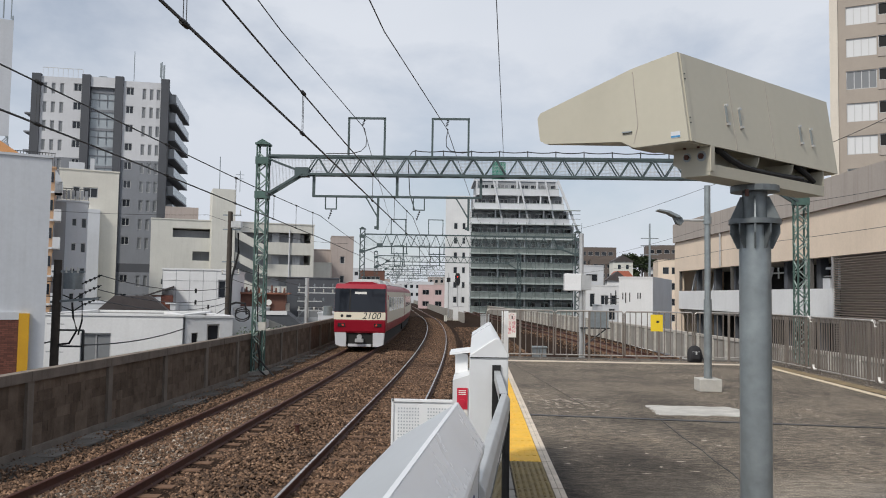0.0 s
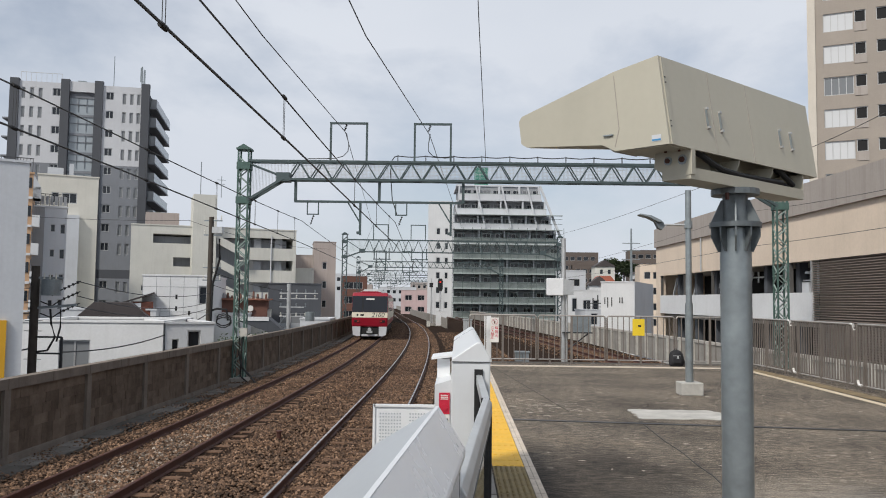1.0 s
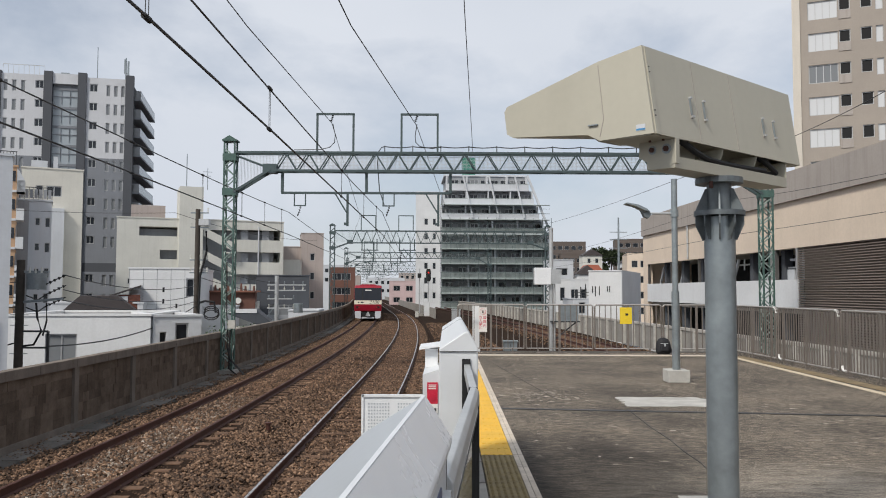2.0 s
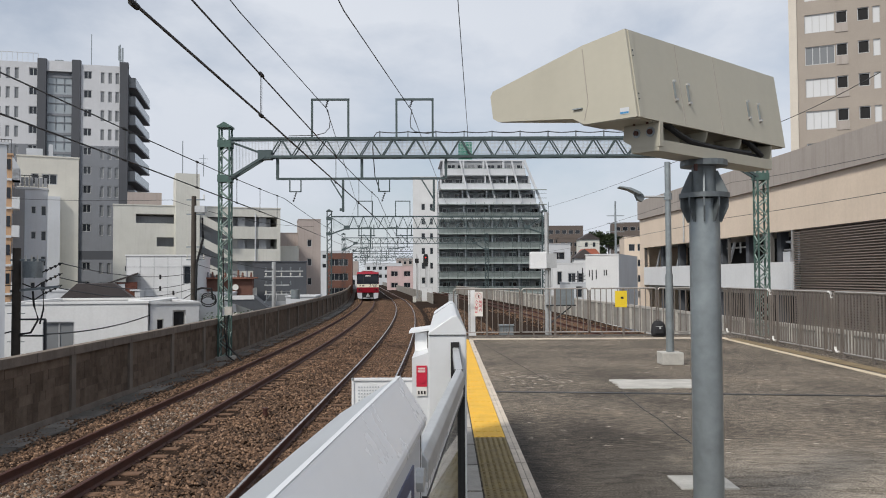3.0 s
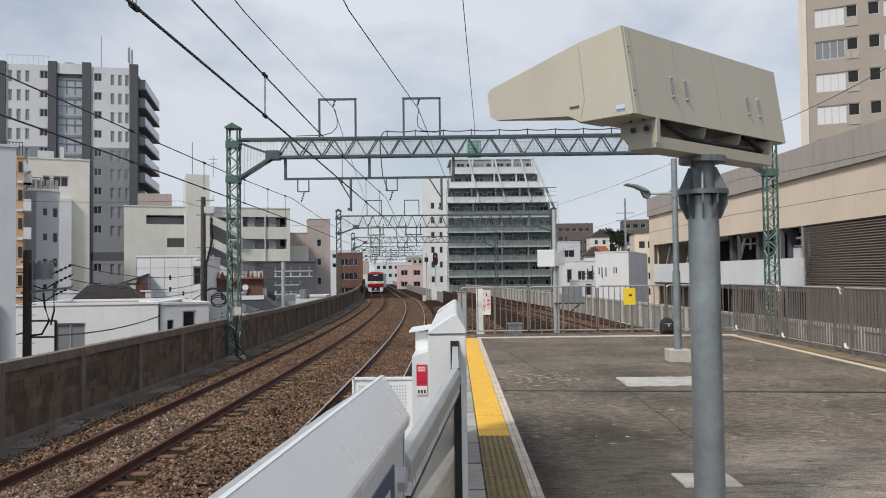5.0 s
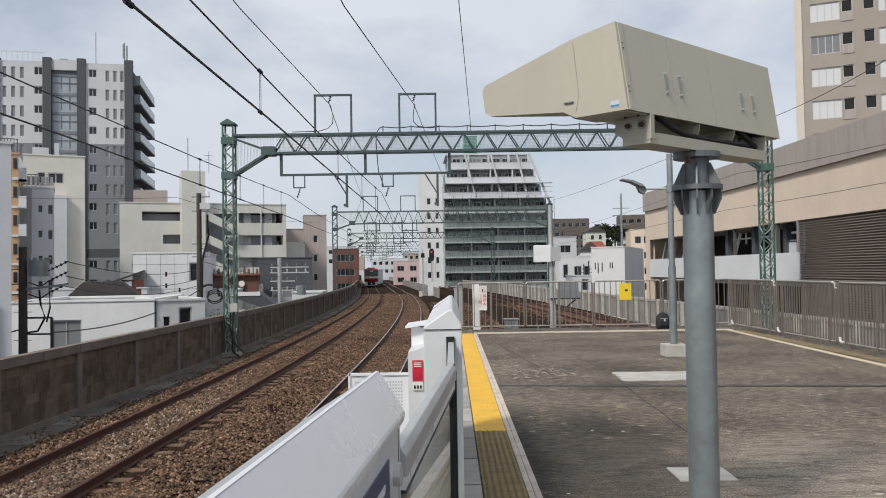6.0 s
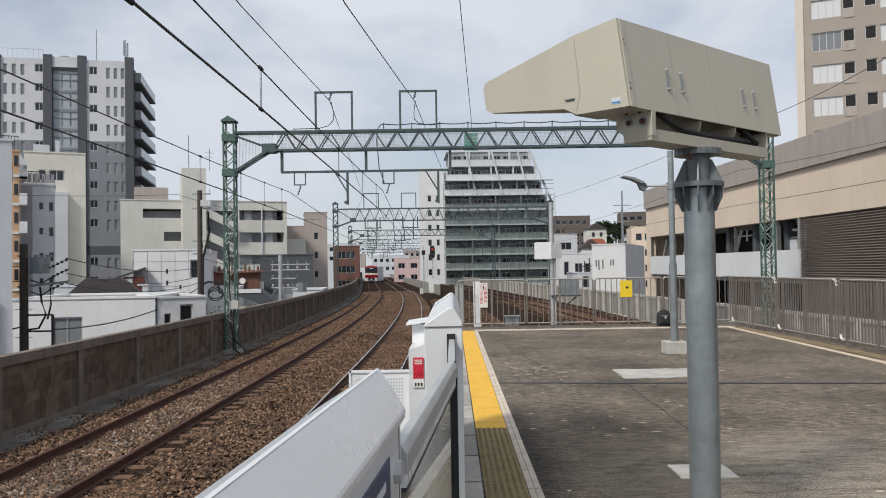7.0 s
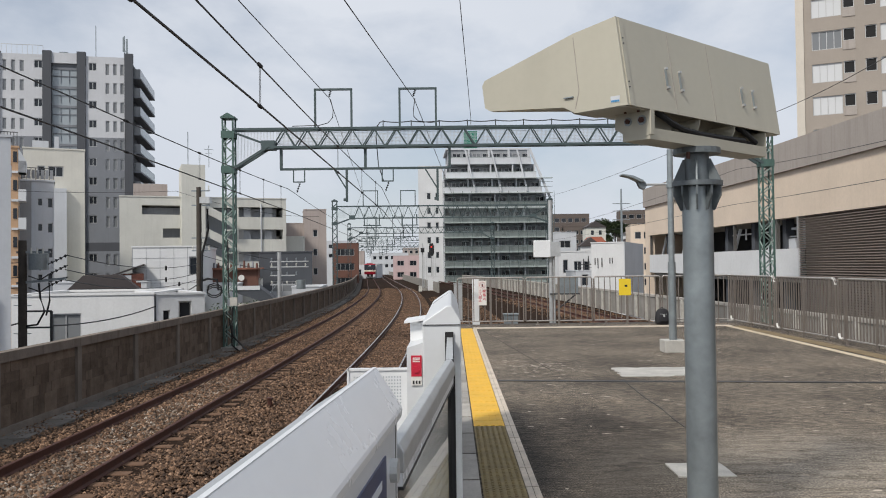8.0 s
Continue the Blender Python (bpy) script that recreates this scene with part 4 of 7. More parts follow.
housing = thing("equipment_housing", "beige painted steel equipment housing with a sloping nose", "equipment housing")
def along(prof, a0, a1):
    """A body of that outline between two places along the housing; a1 may vary with b."""
    g, q = G(), len(prof)
    g.v = [hp(a0, b, z) for b, z in prof] + [hp(a1(b), b, z) for b, z in prof]
    g.f = [tuple(range(q)), tuple(range(q, 2 * q))] + [(i, (i + 1) % q, q + (i + 1) % q, q + i) for i in range(q)]
    return g


# the box is open below, with a deep cavity
part("shell", along([(-0.068, 2.60), (0.0, 3.095), (0.27, 3.052), (0.262, 2.60), (0.13, 2.60), (0.13, 2.69), (-0.035, 2.69), (-0.052, 2.60)], 0.0, lambda b: HL), M_BEIGE, housing)
part("nose", along([(0.272, 3.051), (0.91, 2.885), (0.93, 2.855), (0.91, 2.715), (0.87, 2.69), (0.34, 2.64), (0.272, 2.59)], 0.0, lambda b: 0.02 + 0.3 * (0.95 - b)), M_BEIGE, housing, "sloping beige nose", bevel=0.008)
for a0 in (-0.006, HL):
    ends = [(-0.068, 2.60), (0.0, 3.095), (0.27, 3.052), (0.262, 2.60)] if a0 > 0 else [(-0.068, 2.60), (0.0, 3.095), (0.27, 3.052), (0.91, 2.885), (0.93, 2.855), (0.91, 2.715), (0.87, 2.69), (0.34, 2.64), (0.26, 2.597)]
    part("end_plate", along(ends, a0, lambda b: a0 + 0.006), M_BEIGE, housing)


def side_at(a, h):
    """A place on the long leaning side: a along it, h the share of its height."""
    return Vector(hp(a, -0.068 + 0.068 * h, 2.60 + 0.49 * h))


n_out = (side_at(1, 0.5) - side_at(0, 0.5)).cross(side_at(0, 1) - side_at(0, 0)).normalized()
if n_out.y > 0:
    n_out = -n_out


def strip_on_side(a0, h0, a1, h1, w, t):
    p, q = side_at(a0, h0) + n_out * t / 2, side_at(a1, h1) + n_out * t / 2
    d = (q - p).normalized()
    x = d.cross(n_out)
    m = Matrix((x, d, n_out)).transposed().to_4x4()
    m.translation = (p + q) / 2
    return G().obox(m, w, (q - p).length, t)


for a in (0.47, 0.89):
    part("door_seam", strip_on_side(a, 0.02, a, 0.99, 0.004, 0.002), M_MALLTOP, housing, "fine seam between the doors")
part("corner_strip", strip_on_side(0.03, 0.0, 0.03, 1.0, 0.035, 0.006), M_BEIGE, housing, "riveted corner strip")
for h in (0.2, 0.26, 0.7, 0.76):
    part("rivet", strip_on_side(0.025, h, 0.025, h + 0.012, 0.008, 0.01), M_DARK, housing)
for a in (0.40, 0.54, 1.24, 1.38):
    hd = part("handle", strip_on_side(a, 0.28, a, 0.54, 0.022, 0.003), M_MALLTOP, housing, "grey latch plate")
    part("grip", strip_on_side(a - 0.008, 0.32, a - 0.008, 0.52, 0.005, 0.014), M_GALV, hd, "bright bow handle")
    part("slot", strip_on_side(a + 0.004, 0.33, a + 0.004, 0.51, 0.009, 0.004), M_DARK, hd)
    part("stud", strip_on_side(a, 0.29, a, 0.315, 0.018, 0.018), M_GALVL, hd)
    part("stud", strip_on_side(a, 0.515, a, 0.54, 0.018, 0.018), M_GALVL, hd)
# nose face: seam, latch and a maker's label
e_in = Vector(hp(0, 0.5, 2.8)) - Vector(hp(0.1, 0.5, 2.8))
e_in.normalize()


def on_end(b0, z0, b1, z1, w, t):
    p, q = Vector(hp(-0.006, b0, z0)) + e_in * t / 2, Vector(hp(-0.006, b1, z1)) + e_in * t / 2
    d = (q - p).normalized()
    x = d.cross(e_in)
    m = Matrix((x, d, e_in)).transposed().to_4x4()
    m.translation = (p + q) / 2
    return G().obox(m, w, (q - p).length, t)


part("end_seam", on_end(0.27, 3.03, 0.235, 2.72, 0.004, 0.002), M_MALLTOP, housing)
part("end_seam", on_end(0.235, 2.72, 0.26, 2.62, 0.004, 0.002), M_MALLTOP, housing)
part("end_latch", on_end(0.27, 2.69, 0.33, 2.69, 0.007, 0.012), M_GALV, housing)
part("maker_label", on_end(-0.02, 2.64, 0.035, 2.64, 0.036, 0.002), M_WPALE, housing, "small pale label with blue bars")
part("label_print", on_end(-0.018, 2.63, 0.033, 2.63, 0.01, 0.003), M_BLUEINK, housing)
part("lifting_eye", G().tube([hp(0.15, 0.24, 3.03), hp(0.15, 0.24, 3.085), hp(0.19, 0.24, 3.1), hp(0.22, 0.24, 3.08), hp(0.22, 0.24, 3.03)], 0.008, 6), M_DARK, housing)


def beam_along(a0, a1, b0, b1, z0, z1):
    g = G()
    g.v = [hp(a, b, z) for z in (z0, z1) for a, b in ((a0, b0), (a1, b0), (a1, b1), (a0, b1))]
    g.f = [(3, 2, 1, 0), (4, 5, 6, 7), (0, 1, 5, 4), (1, 2, 6, 5), (2, 3, 7, 6), (3, 0, 4, 7)]
    return g


part("soffit", beam_along(0.003, 0.21, -0.05, 0.255, 2.594, 2.60), M_BEIGE, housing, "flat beige soffit plate")
part("soffit", beam_along(1.5, HL - 0.003, -0.05, 0.255, 2.594, 2.60), M_BEIGE, housing)
part("cavity_wall", beam_along(0.21, 1.5, 0.12, 0.13, 2.50, 2.69), M_BEIGE, housing)
part("carrier_beam", beam_along(0.21, 1.5, -0.058, 0.11, 2.492, 2.5), M_BEIGE, housing, "beige steel channel under the housing")
part("carrier_flange", beam_along(0.21, 1.5, -0.062, -0.054, 2.435, 2.5), M_BEIGE, housing)
part("carrier_flange", beam_along(0.21, 1.5, 0.10, 0.108, 2.435, 2.5), M_BEIGE, housing)
part("carrier_end", beam_along(0.203, 0.211, -0.062, 0.108, 2.435, 2.5), M_BEIGE, housing)
part("carrier_bottom", beam_along(0.21, 1.5, -0.054, 0.10, 2.435, 2.443), M_BEIGE, housing)
eb = G()
eb_prof = [(-0.06, 2.594), (-0.062, 2.46), (-0.03, 2.45), (0.09, 2.47), (0.155, 2.51), (0.15, 2.594)]
for a in (0.20, 0.212):
    eb.v += [hp(a, b, z) for b, z in eb_prof]
eb.f = [tuple(range(6)), tuple(range(6, 12))] + [(i, (i + 1) % 6, 6 + (i + 1) % 6, 6 + i) for i in range(6)]
part("end_bracket", eb, M_BEIGE, housing, "beige bracket plate with round bolts")
part("bracket_return", beam_along(0.2, 0.235, -0.07, -0.06, 2.46, 2.6), M_BEIGE, housing)
for b, z, q in ((-0.015, 2.545, 0.017), (0.07, 2.545, 0.015)):
    bo = part("bolt", G().tube([hp(0.2, b, z), hp(0.185, b, z)], q, 6), M_RUST, housing, "rusty hexagon bolt")
    part("washer", G().tube([hp(0.2, b, z), hp(0.196, b, z)], q * 1.7, 12), M_GALV, bo)
for b in (-0.02, 0.06):
    part("soffit_screw", G().tube([hp(0.16, b, 2.594), hp(0.16, b, 2.585)], 0.008, 6), M_RUST, housing)
for a in (0.72, 1.12):
    gp = G()
    gq = [(-0.056, 2.60), (-0.05, 2.56), (-0.03, 2.52), (0.0, 2.5), (0.12, 2.5), (0.12, 2.60)]
    for q in (a, a + 0.008):
        gp.v += [hp(q, b, z) for b, z in gq]
    gp.f = [tuple(range(6)), tuple(range(6, 12))] + [(i, (i + 1) % 6, 6 + (i + 1) % 6, 6 + i) for i in range(6)]
    part("gusset", gp, M_BEIGE, housing, "curved beige gusset plate")
part("end_plate_lower", beam_along(1.5, 1.508, -0.06, 0.12, 2.435, 2.60), M_BEIGE, housing)
part("cable", G().tube([hp(0.33, -0.02, 2.62), hp(0.36, -0.035, 2.585), hp(0.44, -0.045, 2.55), hp(0.55, -0.045, 2.525), hp(0.75, -0.04, 2.515), hp(1.0, -0.04, 2.515), hp(1.25, -0.045, 2.52)], 0.018, 8), M_BLACK, housing, "black cable", smooth=True)
part("cable_gland", G().tube([hp(0.31, -0.02, 2.63), hp(0.36, -0.03, 2.60)], 0.03, 10), M_BLACK, housing)
part("cable", G().tube([hp(1.22, -0.02, 2.62), hp(1.25, -0.035, 2.59), hp(1.33, -0.045, 2.55), hp(1.4, -0.045, 2.52)], 0.017, 8), M_BLACK, housing, "black cable", smooth=True)
part("cable_gland", G().tube([hp(1.2, -0.02, 2.63), hp(1.25, -0.03, 2.60)], 0.028, 10), M_BLACK, housing)
part("cable", G().tube([hp(0.55, -0.03, 2.53), hp(0.8, -0.015, 2.512), hp(1.1, -0.02, 2.512), hp(1.38, -0.03, 2.515)], 0.012, 8), M_BLACK, housing, "black cable", smooth=True)
M_COLLAR = mat("dull_galvanised_steel", (0.16, 0.18, 0.19), 0.5, metal=0.5, var=0.3, scale=5, fine=20, bump=0.08, streak=0.3)
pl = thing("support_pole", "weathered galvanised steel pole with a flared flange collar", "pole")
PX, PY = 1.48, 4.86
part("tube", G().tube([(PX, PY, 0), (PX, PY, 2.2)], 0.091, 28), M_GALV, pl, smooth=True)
part("collar_plate", G().tube([(PX, PY, 2.205), (PX, PY, 2.235)], 0.15, 28), M_COLLAR, pl, smooth=True)
part("neck", G().tube([(PX, PY, 2.235), (PX, PY, 2.40)], 0.074, 24, 0.072), M_COLLAR, pl, smooth=True)
part("top_plate", G().tube([(PX, PY, 2.40), (PX, PY, 2.435)], 0.14, 20), M_COLLAR, pl, "dark square head plate")
part("head_bolt", G().tube([(PX - 0.09, PY - 0.13, 2.40), (PX - 0.09, PY - 0.13, 2.36)], 0.012, 6), M_RUST, pl)
for i in range(10):
    a = 2 * math.pi * i / 10
    m = pose(PX, PY, 0, 0, 0, math.degrees(a))
    part("rib", G().prism([(0.09, 2.06), (0.105, 2.06), (0.146, 2.15), (0.146, 2.205), (0.09, 2.205)], 0.01, m @ pose(0, -0.005, 0)), M_COLLAR, pl)
for i in range(5):
    a = 2 * math.pi * (i + 0.5) / 5
    m = pose(PX, PY, 0, 0, 0, math.degrees(a))
    part("rib", G().prism([(0.068, 2.235), (0.145, 2.235), (0.14, 2.25), (0.085, 2.37), (0.068, 2.37)], 0.01, m @ pose(0, -0.005, 0)), M_COLLAR, pl)
part("base_plate", G().box(PX - 0.2, PX + 0.2, PY - 0.2, PY + 0.2, 0, 0.025), M_GALV, pl)


# ---- platform screen doors ----
# the row of units runs at a slight angle to the edge
DOOR = pose(-0.39, 0, 0, 0, 0, -4.3)
near_u = thing("screen_door_casing", "light grey painted platform screen door casing with a peaked cap", "screen door casing", DOOR, "platform screen doors")
part("body", G().box(-0.14, 0.062, -1.2, 2.06, 0.0, 1.346), M_PSD, near_u, bevel=0.006)
# cap in two tones: light and shade of its slopes are in the colours
part("cap_track_side", G().prism([(-0.157, 1.346), (-0.157, 1.378), (-0.004, 1.474), (-0.001, 1.474), (-0.001, 1.35)], 3.31, pose(0, -1.22, 0)), M_PSDSHADE, near_u, "sloping track side of the cap, greyed as in shade")
M_CAPLIT = mat("lit_white_steel", (0.90, 0.905, 0.91), 0.25, var=0.03, scale=2, fine=20, bump=0)
part("cap", G().prism([(0.0, 1.35), (0.0, 1.474), (0.004, 1.474), (0.069, 1.374), (0.072, 1.366), (0.069, 1.346), (0.05, 1.3465)], 3.31, pose(0, -1.22, 0)), M_CAPLIT, near_u, "steep platform side of the cap, whitened as if lit")
part("ridge_strip", G().box(-0.006, 0.003, -1.22, 2.09, 1.473, 1.4765), M_PSD, near_u)
pan = part("poster_panel", G().box(0.062, 0.066, 1.36, 1.85, 0.55, 1.30), M_SIGNBLUE, near_u, "navy information panel with pale print")
for k, (ya, yb, za) in enumerate(((1.5, 1.78, 1.24), (1.42, 1.72, 1.17), (1.42, 1.6, 1.11), (1.5, 1.7, 1.02))):
    part("print_bar", G().box(0.066, 0.067, ya, yb, za, za + 0.02), M_WPALE, pan)
part("picture_patch", G().box(0.066, 0.067, 1.62, 1.83, 0.9, 1.0), M_BLUEINK, pan)
part("latch", G().tube([(0.062, 1.95, 1.24), (0.08, 1.95, 1.24)], 0.03, 12), M_GALVL, near_u)
part("panel_seam", G().box(0.062, 0.063, 2.02, 2.026, 0.1, 1.34), M_DARK, near_u)
leaf = thing("screen_door_leaf", "glazed sliding platform door with a pale metal top rail", "screen door", DOOR, "platform screen doors")
part("top_rail", G().prism([(0.034, 1.20), (0.078, 1.20), (0.078, 1.255), (0.062, 1.278), (0.034, 1.278)], 1.87, pose(0, 2.08, 0)), M_GALVL, leaf, bevel=0.004)
part("upper_panel", G().box(0.04, 0.072, 2.08, 3.93, 1.165, 1.2), M_PSDW, leaf)
part("glass_pane", G().box(0.05, 0.06, 2.08, 3.93, 0.12, 1.165), M_CLEAR, leaf)
part("glass_trim", G().box(0.038, 0.074, 2.08, 3.93, 1.155, 1.165), M_DARK, leaf)
part("bottom_rail", G().box(0.02, 0.07, 2.08, 3.93, 0.02, 0.12), M_PSDW, leaf)
part("stile", G().box(0.034, 0.078, 3.93, 3.96, 0.02, 1.24), M_BLACK, leaf, "black rubber edge")
leaf2 = thing("screen_door_leaf", "half-closed glazed platform door leaf sliding into the end casing", "screen door", None, "platform screen doors")
part("top_rail", G().box(-0.062, -0.025, 4.05, 5.34, 1.205, 1.265), M_GALVL, leaf2)
part("glass_pane", G().box(-0.05, -0.04, 4.05, 5.34, 0.12, 1.205), M_CLEAR, leaf2)
part("bottom_rail", G().box(-0.062, -0.03, 4.05, 5.34, 0.02, 0.12), M_PSDW, leaf2)
part("stile", G().box(-0.066, -0.022, 4.02, 4.05, 0.02, 1.265), M_BLACK, leaf2, "black rubber edge")

FAR = pose(0, 0, 0, 0, 0, 0)
far_u = thing("screen_door_casing", "grey end casing of the platform doors with a sloping peaked roof", "screen door casing", FAR, "platform screen doors")
fb = G()
prof = [(-0.225, 0.0), (-0.225, 1.365), (-0.06, 1.475), (-0.03, 1.475), (0.03, 1.375), (0.03, 0.0)]
fb.prism(prof, 3.2, pose(0, 5.3, 0))
part("body", fb, M_PSD, far_u, bevel=0.008)
part("seam", G().box(-0.222, 0.027, 5.292, 5.3, 1.345, 1.350), M_DARK, far_u)
part("lock_pocket", G().box(-0.075, -0.02, 5.285, 5.3, 0.25, 1.30), M_BLACK, far_u, "black slot that takes the sliding door")
part("side_cabinet", G().prism([(-0.335, 0.0), (-0.335, 1.19), (-0.225, 1.225), (-0.225, 0.0)], 0.55, pose(0, 5.36, 0)), M_PSD, far_u)
part("sensor_hood", G().prism([(-0.37, 1.33), (-0.22, 1.35), (-0.22, 1.365), (-0.37, 1.345)], 0.4, pose(0, 5.7, 0)).box(-0.33, -0.24, 5.75, 6.0, 1.2, 1.335), M_PSDW, far_u, "white hood over a sensor")
part("red_sign", G().box(-0.305, -0.235, 5.349, 5.355, 1.0, 1.14), M_SIGNRED, far_u, "red door-release sign with a button")
for k in range(3):
    part("sign_print", G().box(-0.295, -0.245, 5.3475, 5.349, 1.12 - 0.012 * k, 1.126 - 0.012 * k), M_SIGNWHITE, far_u)
part("sign_button", G().tube([(-0.27, 5.349, 1.045), (-0.27, 5.343, 1.045)], 0.022, 14), M_SIGNRED, far_u)
for k in range(3):
    part("sign_symbol", G().box(-0.296 + k * 0.02, -0.284 + k * 0.02, 5.3475, 5.349, 0.95, 0.972), M_INK, far_u)
part("sign_foot", G().box(-0.305, -0.235, 5.349, 5.355, 0.94, 0.998), M_SIGNWHITE, far_u, "white label with black symbols")
panel = thing("perforated_panel", "white perforated steel panel on the track side of the doors", "panel")
part("plate", G().box(-0.74, -0.335, 5.45, 5.47, 0.3, 1.03), M_PSDW, panel, bevel=0.004)
# flat grey discs, their colour standing for the shaded holes
hole = G().tube([(0, 0, 0), (0, -0.002, 0)], 0.0055, 8).mesh("perforation")
hole.materials.append(M_PSDSHADE)
for x0, nx in ((-0.70, 8), (-0.50, 7)):
    for i in range(nx):
        for k in range(12):
            part("perforation", hole, M_PSDSHADE, panel).matrix_basis = pose(x0 + i * 0.019, 5.449, 0.985 - k * 0.022)
part("rim", G().box(-0.745, -0.335, 5.44, 5.48, 1.03, 1.045).box(-0.75, -0.735, 5.44, 5.48, 0.3, 1.045), M_PSDW, panel)

# ---- lamp post ----
lp = thing("lamp_post", "galvanised platform lamp post with a flat head and concrete base", "lamp post")
LX, LY = 4.27, 15.65
part("base", G().box(LX - 0.21, LX + 0.21, LY - 0.21, LY + 0.21, 0, 0.24), M_PALE, lp, "stained concrete base block", bevel=0.015)
part("lower_tube", G().tube([(LX, LY, 0.24), (LX, LY, 1.75)], 0.075, 16), M_GALV, lp, smooth=True)
part("upper_tube", G().tube([(LX, LY, 1.75), (LX, LY, 3.95)], 0.058, 16), M_GALV, lp, smooth=True)
part("arm", G().tube([(LX, LY, 3.27), (LX - 0.62, LY, 3.27)], 0.022, 8), M_GALVL, lp)
head = part("lamp_head", G().prism([(-0.97, 3.45), (-0.96, 3.475), (-0.74, 3.44), (-0.55, 3.35), (-0.53, 3.31), (-0.6, 3.31), (-0.78, 3.40)], 0.26, pose(LX, LY - 0.13, 0)), M_GALV, lp, "flat grey lamp head", bevel=0.008)
part("driver_box", G().prism([(-0.66, 3.33), (-0.6, 3.36), (-0.5, 3.32), (-0.47, 3.24), (-0.52, 3.17), (-0.6, 3.2)], 0.14, pose(LX, LY - 0.07, 0)), M_COLLAR, head, "ribbed driver box")
part("clamp", G().tube([(LX, LY, 3.2), (LX, LY, 3.34)], 0.08, 12), M_GALV, lp)


# ---- buildings ----
def cut_wall(w, z0, z1, holes, thick=0.3):
    """A wall along x with rectangular openings (x, z, width, height), as strips of solid wall round them."""
    g = G()
    xs = sorted({0.0, w, *[round(min(max(v, 0.0), w), 4) for h in holes for v in (h[0], h[0] + h[2])]})
    zs = sorted({z0, z1, *[round(min(max(v, z0), z1), 4) for h in holes for v in (h[1], h[1] + h[3])]})
    nx, nz = len(xs) - 1, len(zs) - 1
    solid_cell = {}
    for i in range(nx):
        for k in range(nz):
            cx, cz = (xs[i] + xs[i + 1]) / 2, (zs[k] + zs[k + 1]) / 2
            solid_cell[i, k] = not any(h[0] < cx < h[0] + h[2] and h[1] < cz < h[1] + h[3] for h in holes)
    index = {}

    def vert(i, k, side):
        key = (i, k, side)
        if key not in index:
            index[key] = len(g.v)
            g.v.append((xs[i], thick * side, zs[k]))
        return index[key]

    for (i, k), full in solid_cell.items():
        if not full:
            continue
        for s in (0, 1):
            g.f.append((vert(i, k, s), vert(i + 1, k, s), vert(i + 1, k + 1, s), vert(i, k + 1, s)))
        for di, dk, a, b in ((-1, 0, (i, k), (i, k + 1)), (1, 0, (i + 1, k), (i + 1, k + 1)), (0, -1, (i, k), (i + 1, k)), (0, 1, (i, k + 1), (i + 1, k + 1))):
            if not solid_cell.get((i + di, k + dk), False):
                g.f.append((vert(*a, 0), vert(*b, 0), vert(*b, 1), vert(*a, 1)))
    return g


PANES = {}


def window_mesh(w, h, frame_mat, pane_mat, split):
    key = (round(w, 2), round(h, 2), frame_mat.name, pane_mat.name, split)
    if key not in PANES:
        t = min(0.07, w * 0.12)
        cell = (w - t * (split + 1)) / split
        fr = cut_wall(w, 0.0, h, [(t + i * (cell + t), t, cell, h - 2 * t) for i in range(split)], 0.08)
        fr.v = [(x, y + 0.05, z) for x, y, z in fr.v]
        me = fr.mesh("window")
        me.materials.append(frame_mat)
        pn = G().box(t, w - t, 0.085, 0.1, t, h - t).mesh("pane")
        pn.materials.append(pane_mat)
        PANES[key] = (me, pn)
    return PANES[key]


def put_window(parent, m, w, h, frame_mat=M_FRAMEAL, pane_mat=M_GLASS, split=2):
    me, pn = window_mesh(w, h, frame_mat, pane_mat, split)
    ob = part("window", me, frame_mat, parent)
    ob.matrix_basis = m
    part("pane", pn, pane_mat, ob)


def block_building(name, label, m, w, d, z0, z1, wall_m, front=(), right=(), left=(), category="building", roof_m=None, parapet=0.5, frame_mat=M_FRAMEAL, pane_mat=M_GLASS):
    """A building whose front runs along local x, facing local -y. front, right, left: openings (x, z, w, h[, panes[, pane material]])."""
    root = thing(name, label, category, m, kind="")
    sides = (("front", pose(0, 0, 0), w, front), ("right", pose(w, 0.3, 0, 0, 0, 90), d - 0.3, right), ("left", pose(0, d, 0, 0, 0, -90), d - 0.3, left), ("back", pose(w, d, 0, 0, 0, 180), w, ()))
    for nm, mm, ww, holes in sides:
        ob = part("wall", cut_wall(ww, z0, z1, holes), wall_m, root)
        ob.matrix_basis = mm
        for h in holes:
            sp = h[4] if len(h) > 4 else 2
            pm = h[5] if len(h) > 5 else pane_mat
            if sp > 0:
                put_window(ob, pose(h[0], 0.05, h[1]), h[2], h[3], frame_mat, pm, sp)
    part("roof", G().box(0.3, w - 0.3, 0.3, d - 0.3, z1 - parapet - 0.3, z1 - parapet), roof_m or M_CONC, root)
    part("coping", G().box(-0.05, w + 0.05, -0.05, 0.35, z1, z1 + 0.1).box(-0.05, w + 0.05, d - 0.35, d + 0.05, z1, z1 + 0.1).box(-0.05, 0.35, 0.35, d - 0.35, z1, z1 + 0.1).box(w - 0.35, w + 0.05, 0.35, d - 0.35, z1, z1 + 0.1), wall_m, root)
    part("core", G().box(0.8, w - 0.8, 0.9, d - 0.8, z0, z1 - parapet - 0.4), M_WGREYB, root)
    return root


